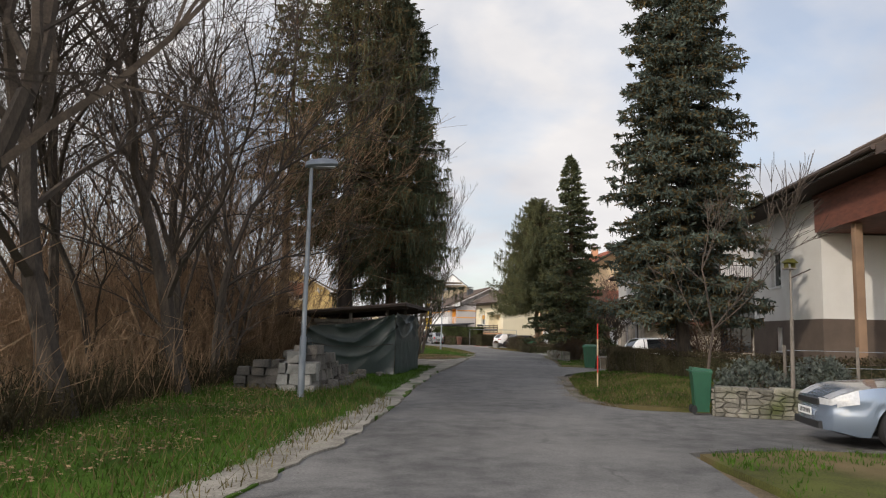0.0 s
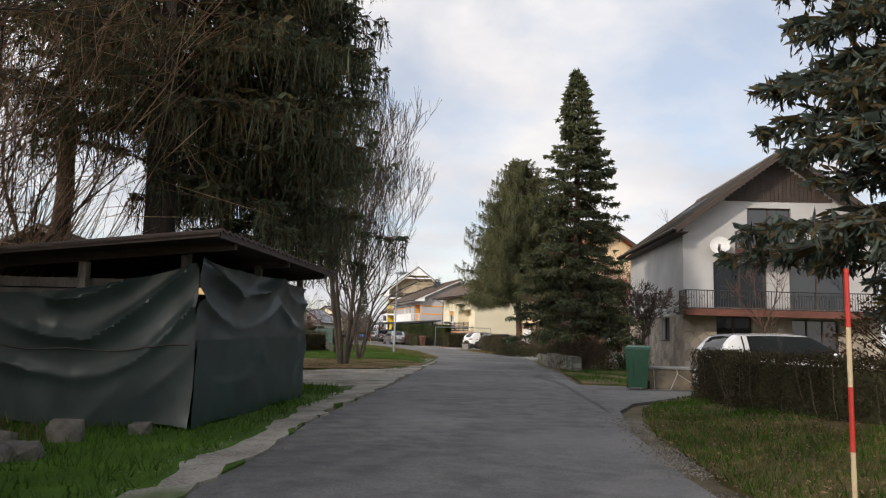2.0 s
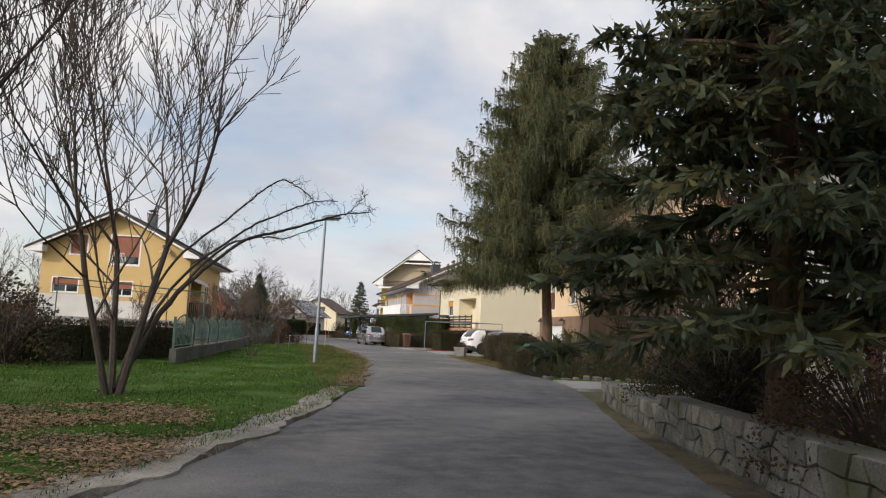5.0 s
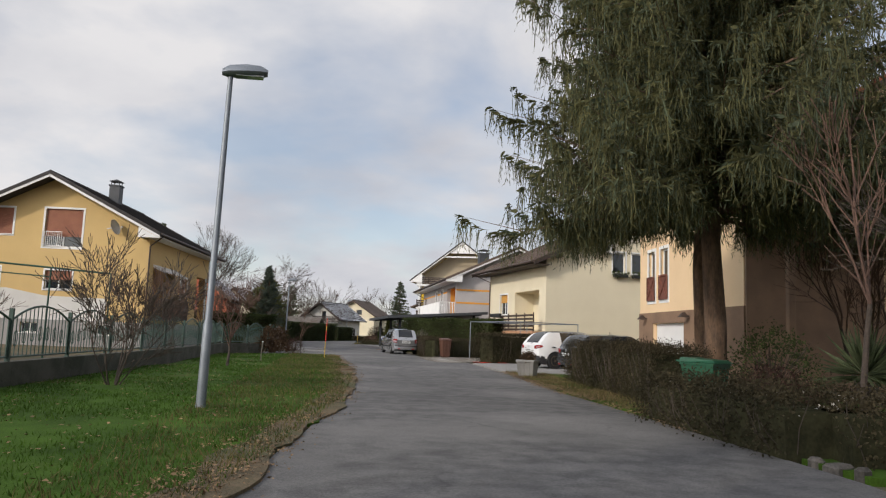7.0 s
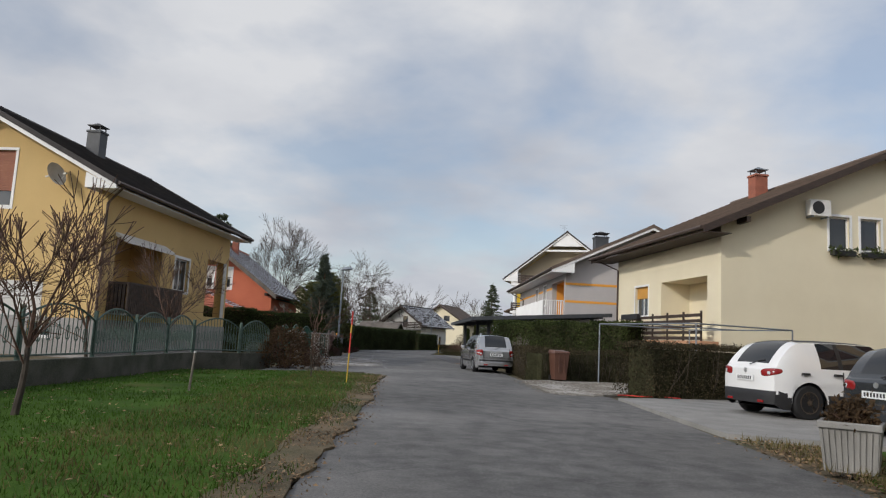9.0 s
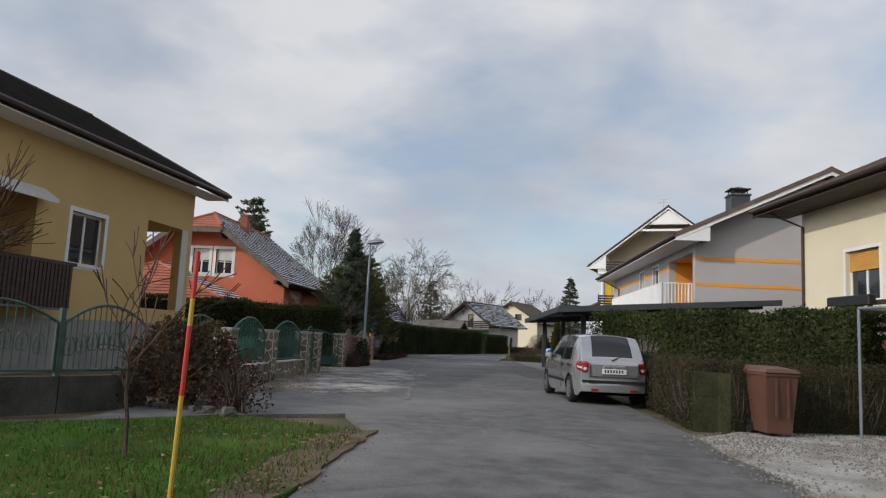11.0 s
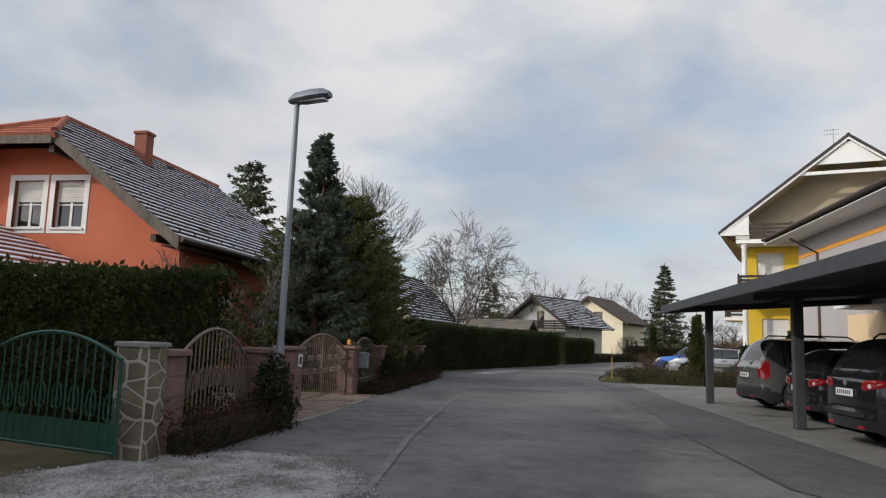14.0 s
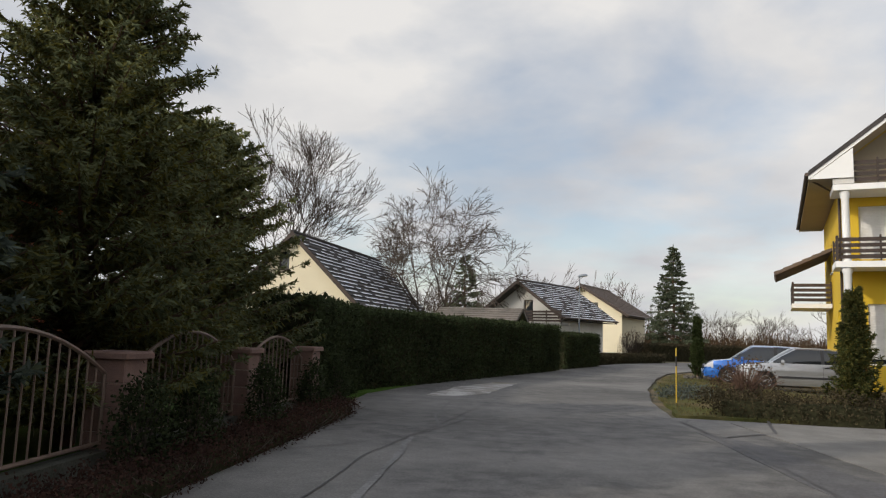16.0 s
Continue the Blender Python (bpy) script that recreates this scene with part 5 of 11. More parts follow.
# cream house with a slatted balcony
def house_cream():
    d, w = 9.75, 13.2
    m = pose(27.25, 92.65, 0, 0, 0, 7.4)
    S = [(4.35, 5.2, 5.35, 6.6), (5.65, 6.5, 5.35, 6.6)]
    W = [west(d, 1.0, 4.9, 1.75, 4.15), west(d, 6.2, 7.6, 2.75, 4.1)]
    h, f = gable_house("house", "cream rendered house with salmon plinth and brown roof", m, w, d, 6.2, 9.2, CREAM_WALL, SALMON_BASE, 1.25, ROOF_BROWN, {"S": S, "W": W}, (1.1, 0.75, 0.9), 22)
    for q in S:
        window(h, f["S"], *q, frame=WHITE_TRIM, mullions=1)
        trim_round(h, f["S"], *q, 0.09)
    window(h, f["W"], *W[1], blind=BLIND_ORANGE, frac=0.4, mullions=2)
    trim_round(h, f["W"], *W[1], 0.09)
    # the loggia behind the slatted rail
    lx = 1.3
    b = Buf().box(0.3, lx, 0.85, 1.0, 1.7, 4.2).box(0.3, lx, 4.9, 5.05, 1.7, 4.2).box(0.3, lx, 1.0, 4.9, 4.15, 4.3).box(0.3, lx, 1.0, 4.9, 1.6, 1.75)
    bw = Buf()
    wall(bw, pose(lx, 4.9, 0, 0, 0, -90), 3.9, [(0, 4.15), (3.9, 4.15)], [(1.75, 3.75, 1.85, 3.85)], 0.15, 1.75)
    part("loggia", b, CREAM_WALL, h)
    part("loggia_wall", bw, CREAM_WALL, h)
    window(h, pose(lx, 4.9, 0, 0, 0, -90), 1.75, 3.75, 1.85, 3.85, blind=BLIND_ORANGE, frac=0.55, mullions=3, sill=False, depth=0.05)
    bal = thing("balcony", "", "")
    bal.parent = h
    part("slab", Buf().box(-0.75, -0.04, 0.1, 7.0, 1.5, 1.66), SALMON_BASE, bal)
    rail_boards(bal, (-0.72, 0.15), (-0.72, 6.9), 1.7, 2.75, WOOD_DARK, 5, gap=0.45)
    rail_boards(bal, (-0.70, 6.9), (-0.06, 6.9), 1.7, 2.75, WOOD_DARK, 5, gap=0.45)
    part("flower_box", Buf().bbox(-0.98, -0.78, 5.2, 6.9, 2.55, 2.78), PLASTIC_BLACK, bal)
    ac = thing("air_conditioner", "", "")
    ac.parent = h
    part("casing", Buf().bbox(3.3, 4.15, -0.42, -0.1, 6.5, 7.1), BLIND_WHITE, ac, "white air-conditioning unit")
    part("fan_grille", Buf(pose(3.62, -0.425, 6.8, 90, 0, 0)).lathe([(0.24, 0), (0.24, 0.012), (0.0, 0.012)], 18), PLASTIC_BLACK, ac)
    part("bracket", Buf().box(3.4, 3.44, -0.42, 0, 6.44, 6.5).box(4.0, 4.04, -0.42, 0, 6.44, 6.5), GALV, ac)
    for q in S:
        fb = Buf().bbox(q[0] - 0.05, q[1] + 0.05, -0.3, -0.07, 5.1, 5.28)
        part("window_box", fb, PLASTIC_BLACK, h)
        rng = random.Random(int(q[0] * 10))
        lv = []
        for i in range(160):
            c = Vector((rng.uniform(q[0] - 0.1, q[1] + 0.1), rng.uniform(-0.34, -0.06), rng.uniform(5.12, 5.42)))
            for _ in range(3):
                lv.append(c + Vector((rng.gauss(0, 0.06), rng.gauss(0, 0.05), rng.gauss(0, 0.06))))
        part("trailing_plant", fast_mesh("trailing_plant", [v[:] for v in lv], 3, THUJA), THUJA, h, kind="stuff")
    chimney(h, 5.67, 6.75, 8.3, 9.7, 0.62, BRICK, metal=GALV)
    downpipe(h, (-1.05, 9.9, 5.55), (-0.05, 9.65, 0.1))
    part("purlin_end", Buf().box(0.6, 0.75, -0.7, -0.001, 6.0, 6.2), WOOD_DARK, h)
    return h


# ochre house behind the green iron fence
def house_ochre():
    d, w = 12.1, 10.2
    m = pose(-5.06, 92.94, 0, 0, 0, -5.0)
    S = [(4.65, 6.6, 5.15, 7.2), (1.9, 3.0, 5.75, 7.15), (0.9, 2.6, 3.0, 4.0), (4.9, 6.3, 2.9, 3.9), (7.8, 8.6, 0.6, 1.15), (3.9, 4.8, 0.6, 1.15)]
    E = [(0.9, 4.6, 1.85, 4.45), (5.9, 7.3, 2.75, 4.15), (9.4, 11.9, 1.75, 4.5)]
    h, f = gable_house("house", "ochre yellow house with white fascia and dark roof", m, w, d, 6.4, 9.0, YELLOW_WALL, GREY_BASE, 1.3, ROOF_DARK, {"S": S, "E": E, "N": [(0.5, 2.4, 1.75, 4.5)]}, (0.8, 0.95, 0.9), 24, trim=WHITE_TRIM)
    window(h, f["S"], *S[0], blind=BLIND_BROWN, frac=0.72, mullions=2, sill=False)
    trim_round(h, f["S"], *S[0], 0.1)
    rail_bars(h, (4.6, -0.07), (5.6, -0.07), 5.15, 5.95, WHITE_TRIM, 0.1)
    window(h, f["S"], *S[1], blind=BLIND_BROWN, frac=1.0, mullions=1)
    trim_round(h, f["S"], *S[1], 0.1)
    for q in S[2:4]:
        window(h, f["S"], *q, blind=BLIND_BROWN, frac=0.5, mullions=2)
        trim_round(h, f["S"], *q, 0.08)
    for q in S[4:]:
        window(h, f["S"], *q, mullions=2)
    # bare pale insulation coat on the lower gable
    b = Buf()
    wall(b, f["S"] @ pose(0, -0.015, 0), 8.2, [(0, 2.85), (3, 2.9), (5, 2.55), (8.2, 2.5)], [q for q in S if q[2] < 2.4], 0.012, 1.3)
    part("render_patch", b, WHITE_WALL, h, "unpainted pale render on the lower wall")
    # loggia on the lane side
    lx = w - 1.4
    lg = Buf().box(lx, w - 0.3, 0.75, 0.9, 1.7, 4.5).box(lx, w - 0.3, 4.6, 4.75, 1.7, 4.5).box(lx, w - 0.3, 0.9, 4.6, 4.45, 4.6).box(lx, w - 0.3, 0.9, 4.6, 1.6, 1.8)
    part("loggia", lg, YELLOW_WALL, h)
    bw = Buf()
    me = pose(lx, 0.9, 0, 0, 0, 90)
    wall(bw, me, 3.7, [(0, 4.45), (3.7, 4.45)], [(0.4, 2.4, 1.9, 4.0)], 0.15, 1.8)
    part("loggia_wall", bw, YELLOW_WALL, h)
    window(h, me, 0.4, 2.4, 1.9, 4.0, mullions=2, sill=False, depth=0.05)
    bal = thing("balcony", "", "")
    bal.parent = h
    part("slab", Buf().box(w + 0.04, w + 0.75, 0.7, 5.2, 1.5, 1.66), CONCRETE, bal)
    for p0, p1 in (((w + 0.75, 0.7), (w + 0.75, 5.2)), ((w + 0.05, 0.68), (w + 0.75, 0.68)), ((w + 0.05, 5.2), (w + 0.75, 5.2))):
        rb = Buf()
        n = int(math.hypot(p1[0] - p0[0], p1[1] - p0[1]) / 0.13)
        for i in range(max(n, 2)):
            x, y = p0[0] + (p1[0] - p0[0]) * i / n, p0[1] + (p1[1] - p0[1]) * i / n
            rb.box(x - 0.045, x + 0.045, y - 0.045, y + 0.045, 1.55, 2.6)
        rb.box(min(p0[0], p1[0]) - 0.05, max(p0[0], p1[0]) + 0.05, min(p0[1], p1[1]) - 0.05, max(p0[1], p1[1]) + 0.05, 2.6, 2.68)
        part("railing", rb, WOOD_DARK, bal, "dark brown wooden boards")
    aw = Buf().hexa([(w, 0.8, 4.35), (w + 0.45, 0.8, 4.12), (w + 0.45, 4.8, 4.12), (w, 4.8, 4.35)], [(w, 0.8, 4.5), (w + 0.45, 0.8, 4.22), (w + 0.45, 4.8, 4.22), (w, 4.8, 4.5)])
    part("awning", aw, BLIND_WHITE, h, "rolled white awning")
    window(h, f["E"], *E[1], mullions=2)
    trim_round(h, f["E"], *E[1], 0.12)
    # open corner porch
    pb = Buf().box(w - 2.3, w - 0.3, 9.2, 9.35, 1.6, 4.6).box(w - 2.45, w - 2.3, 9.2, d - 0.3, 1.6, 4.6).box(w - 2.3, w - 0.3, 9.35, d - 0.3, 1.5, 1.75).box(w - 2.3, w - 0.3, 9.35, d - 0.3, 4.5, 4.62)
    part("porch", pb, YELLOW_WALL, h)
    part("corner_strip", Buf().box(w + 0.002, w + 0.03, 11.42, 11.8, 1.75, 4.5), WHITE_WALL, h, "unpainted strip on the corner pillar")
    chimney(h, 5.5, 6.8, 8.6, 9.8, 0.62, STEEL_DARK)
    dish(h, pose(8.35, -0.42, 6.25, 72, 0, 78), 0.42)
    downpipe(h, (w + 0.85, -0.6, 5.85), (w + 0.05, -0.05, 0.1))
    return h


# peach house with brown plinth and garage
def house_peach():
    d, w = 9.4, 11.0
    m = pose(27.9, 73.0, 0, 0, 0, -4.0)
    W = [west(d, 7.6, 8.35, 3.0, 5.1), west(d, 6.2, 7.0, 3.0, 5.1), west(d, 2.0, 3.6, 3.2, 4.9), west(d, 4.6, 7.8, 0.1, 2.05)]
    S = [(1.5, 3.0, 3.2, 4.8), (5.2, 6.3, 0.7, 2.8)]
    h, f = gable_house("house", "peach rendered house with brown plinth and red roof", m, w, d, 7.3, 10.6, PEACH_WALL, BROWN_BASE, 2.5, ROOF_RED, {"W": W, "S": S}, (0.8, 0.9, 0.8), 24)
    for q in W[:2]:
        window(h, f["W"], *q, mullions=1, sill=False)
        trim_round(h, f["W"], *q, 0.13)
        fr = part("window_guard", Buf(f["W"]).box(q[0], q[1], -0.05, -0.04, 3.05, 3.97), WOOD_RED, h, "red-brown wooden guard with crossed slats")
        for bx in ((q[0] - 0.05, q[1] + 0.05, 3.95, 4.02), (q[0] - 0.05, q[1] + 0.05, 3.0, 3.07), (q[0] - 0.05, q[0], 3.07, 3.95), (q[1], q[1] + 0.05, 3.07, 3.95)):
            part("rail", Buf(f["W"]).box(bx[0], bx[1], -0.09, -0.052, bx[2], bx[3]), WOOD_RED, fr)
        for s0, s1 in ((q[0], q[1]), (q[1], q[0])):
            part("brace", Buf(f["W"]).tube([(s0, -0.07, 3.07), (s1, -0.07, 3.95)], 0.025, 4), WOOD_RED, fr)
    window(h, f["W"], *W[2], blind=BLIND_WHITE, frac=0.4, mullions=2)
    gd = part("garage_door", Buf(f["W"]).box(W[3][0] + 0.02, W[3][1] - 0.02, 0.17, 0.19, 0.0, 2.04), WHITE_TRIM, h, "white panelled garage door")
    for i in range(6):
        part("panel", Buf(f["W"]).box(W[3][0] + 0.02, W[3][1] - 0.02, 0.15, 0.168, 0.02 + i * 0.338, 0.02 + i * 0.338 + 0.328), WHITE_TRIM, gd)
    for s in (W[3][0] - 0.7, W[3][1] + 0.5):
        part("wall_lamp", Buf(f["W"]).box(s - 0.02, s + 0.02, -0.3, -0.03, 2.25, 2.29).hexa([(s - 0.16, -0.42, 2.22), (s + 0.16, -0.42, 2.22), (s + 0.16, -0.1, 2.22), (s - 0.16, -0.1, 2.22)], [(s - 0.04, -0.3, 2.4), (s + 0.04, -0.3, 2.4), (s + 0.04, -0.2, 2.4), (s - 0.04, -0.2, 2.4)]), WOOD_DARK, h)
    window(h, f["S"], *S[0], mullions=2)
    part("door", Buf(f["S"]).box(S[1][0] + 0.03, S[1][1] - 0.03, 0.1, 0.17, 0.72, 2.78), WHITE_TRIM, h, "white front door with round-headed lights")
    for z in (1.2, 1.7, 2.2):
        part("door_light", Buf(f["S"]).bbox(S[1][0] + 0.42, S[1][0] + 0.7, 0.085, 0.1, z, z + 0.34, 0.005), CAR_GLASS, h)
    # lower brown tiled porch roof and stair on the garden side
    slope(h, (-0.3, -2.6, 5.0), (7.0, -2.6, 5.0), (7.0, -0.02, 6.4), (-0.3, -0.02, 6.4), 9, ROOF_RED, name="porch_roof")
    for x in (0.1, 3.5, 6.8):
        part("porch_post", Buf().bbox(x, x + 0.2, -2.4, -2.2, -0.1, 4.95), BROWN_BASE, h)
    # Brown sheet before the south wall, its colour standing for the shade there.
    part("porch_wall", Buf().box(0.02, 4.6, -0.12, -0.05, 0.0, 5.0), BROWN_BASE, h, "brown panel with the south wall's shade in its colour")
    chimney(h, 4.6, 3.0, 9.8, 11.2, 0.6, SALMON_BASE)
    return h


# grey house with orange bands and loggia
def house_grey():
    d, w = 18.9, 10.0
    m = pose(24.73, 109.6, 0, 0, 0, 1.0)
    W = [west(d, 0.35, 4.2, 2.85, 5.25), west(d, 6.3, 7.5, 4.0, 5.3), west(d, 9.6, 10.6, 4.0, 5.3)]
    h, f = gable_house("house", "grey rendered house with orange bands and loggia", m, w, d, 6.25, 8.6, GREY_WALL, GREY_BASE, 0.6, ROOF_BROWN, {"W": W}, (1.0, 0.9, 0.8), 20, trim=WHITE_TRIM)
    for q in W[1:]:
        window(h, f["W"], *q, blind=BLIND_WHITE, frac=0.12, mullions=1)
        trim_round(h, f["W"], *q, 0.1)
    lx = 1.5
    part("loggia", Buf().box(0.3, lx, 0.2, 0.35, 2.8, 5.3).box(0.3, lx, 4.2, 4.35, 2.8, 5.3).box(0.3, lx, 0.35, 4.2, 5.25, 5.4).box(0.3, lx, 0.35, 4.2, 2.7, 2.85), ORANGE_PAINT, h)
    bw = Buf()
    wall(bw, pose(lx, 4.2, 0, 0, 0, -90), 3.85, [(0, 5.25), (3.85, 5.25)], [(2.2, 3.3, 2.9, 5.0)], 0.15, 2.85)
    part("loggia_wall", bw, ORANGE_PAINT, h)
    window(h, pose(lx, 4.2, 0, 0, 0, -90), 2.2, 3.3, 2.9, 5.0, mullions=1, sill=False, depth=0.05, blind=BLIND_WHITE, frac=0.2)
    for z in (3.85, 4.9):
        part("orange_band", Buf(f["S"]).box(0, w, -0.014, -0.002, z, z + 0.14), ORANGE_PAINT, h)
    part("orange_band", Buf(f["W"]).box(0, W[2][0] - 0.11, -0.014, -0.002, 4.9, 5.04).box(W[2][1] + 0.11, W[1][0] - 0.11, -0.014, -0.002, 4.9, 5.04).box(W[1][1] + 0.11, W[0][0], -0.014, -0.002, 4.9, 5.04), ORANGE_PAINT, h)
    bal = thing("balcony", "", "")
    bal.parent = h
    part("slab", Buf().box(-1.3, -0.04, 0.2, 12.0, 2.65, 2.83), WHITE_TRIM, bal)
    rail_bars(bal, (-1.25, 0.25), (-1.25, 12.0), 2.85, 3.95, WHITE_TRIM, 0.13, 0.022)
    rail_bars(bal, (-1.25, 0.25), (-0.05, 0.25), 2.85, 3.95, WHITE_TRIM, 0.13, 0.022)
    part("lower_wall", Buf(f["W"]).box(4.5, 15, -0.03, -0.015, 0.6, 2.6), PEACH_WALL, h)
    chimney(h, 3.2, 4.5, 7.4, 8.5, 0.85, STEEL_DARK)
    downpipe(h, (-1.05, 16.5, 5.35), (-0.05, 16.8, 0.1))
    return h


# tall yellow house with white columns
def house_columns():
    d, w = 11.0, 10.6
    m = pose(25.8, 142.75, 0, 0, 0, -17)
    S = [(0.6, 2.0, 4.9, 6.95), (3.2, 5.4, 4.9, 6.95), (0.8, 2.2, 0.9, 3.2)]
    W = [west(d, 5.0, 6.0, 4.9, 6.2), west(d, 2.0, 3.0, 4.9, 6.2), west(d, 2.0, 3.0, 1.6, 3.0)]
    h, f = gable_house("house", "bright yellow three-storey house with white columns", m, w, d, 8.85, 12.95, BRIGHT_YELLOW, BRIGHT_YELLOW, 0.0, ROOF_DARK, {"S": S, "W": W}, (1.15, 1.8, 1.0), 24, trim=WHITE_TRIM, under=BEIGE_SOFFIT_SHADE)
    for q in S:
        window(h, f["S"], *q, blind=BLIND_WHITE, frac=0.9, mullions=1, sill=False)
    for q in W:
        window(h, f["W"], *q, mullions=1)
    for z in (4.45, 7.3):
        bal = thing("balcony", "", "")
        bal.parent = h
        part("slab", Buf().box(-0.35, 8.0, -1.75, -0.04, z - 0.02, z + 0.2), WHITE_TRIM, bal)
        rail_boards(bal, (-0.25, -1.65), (7.9, -1.65), z + 0.3, z + 1.15, WOOD_DARK, 4, gap=0.35)
        rail_boards(bal, (-0.25, -0.06), (-0.25, -1.65), z + 0.3, z + 1.15, WOOD_DARK, 4, gap=0.35)
    for x in (0.05, 4.2):
        part("column", Buf().lathe([(0.2, -0.1), (0.2, 0.3), (0.15, 0.34), (0.14, 4.2), (0.19, 4.3), (0.19, 4.42)], 14, (x, -1.5, 0)), WHITE_TRIM, h, smooth=True)
        part("column", Buf().lathe([(0.17, 4.66), (0.14, 4.8), (0.13, 7.0), (0.18, 7.1), (0.18, 7.27)], 14, (x, -1.5, 0)), WHITE_TRIM, h, smooth=True)
    part("side_panel", Buf().hexa([(-0.35, -1.74, 7.52), (0.35, -1.74, 7.52), (0.35, -1.70, 7.52), (-0.35, -1.70, 7.52)], [(-0.35, -1.74, 8.3), (0.35, -1.74, 8.85), (0.35, -1.70, 8.85), (-0.35, -1.70, 8.3)]), WHITE_WALL, h)
    part("gable_board", Buf().hexa([(3.72, -1.7, 11.45), (6.88, -1.7, 11.45), (6.88, -1.6, 11.45), (3.72, -1.6, 11.45)], [(5.15, -1.7, 12.6), (5.45, -1.7, 12.6), (5.45, -1.6, 12.6), (5.15, -1.6, 12.6)]), WHITE_TRIM, h)
    part("gable_beam", Buf().box(2.9, 7.7, -1.72, -1.58, 10.9, 11.08), WHITE_TRIM, h)
    # Beige sheet over the yellow gable puts the overhang's shade into colour.
    part("gable_shade_panel", Buf().add([(0.02, -0.03, 7.5), (w - 0.02, -0.03, 7.5), (w - 0.02, -0.03, 8.6), (w / 2, -0.03, 12.6), (0.02, -0.03, 8.6), (0.02, -0.006, 7.5), (w - 0.02, -0.006, 7.5), (w - 0.02, -0.006, 8.6), (w / 2, -0.006, 12.6), (0.02, -0.006, 8.6)],
                                   [(0, 1, 2, 3, 4), (9, 8, 7, 6, 5), (0, 4, 9, 5), (1, 6, 7, 2), (2, 7, 8, 3), (3, 8, 9, 4), (0, 5, 6, 1)]), BEIGE_SOFFIT_SHADE, h, "beige panel for the shaded yellow wall behind the top balcony")
    slope(h, (-2.4, 9.5, 4.9), (-2.4, 5.2, 4.9), (-0.02, 5.2, 6.0), (-0.02, 9.5, 6.0), 6, ROOF_BROWN, name="porch_roof")
    side = thing("balcony", "", "")
    side.parent = h
    part("slab", Buf().box(-1.7, -0.04, 5.6, 9.2, 3.3, 3.5), WHITE_TRIM, side)
    rail_boards(side, (-1.65, 5.65), (-1.65, 9.15), 3.6, 4.5, WOOD_DARK, 4, gap=0.35)
    rail_boards(side, (-0.06, 5.65), (-1.65, 5.65), 3.6, 4.5, WOOD_DARK, 4, gap=0.35)
    antenna(h, 4.7, 1.0, 12.5, 14.1)
    downpipe(h, (-1.1, -1.2, 7.85), (-0.05, -0.05, 0.1))
    return h


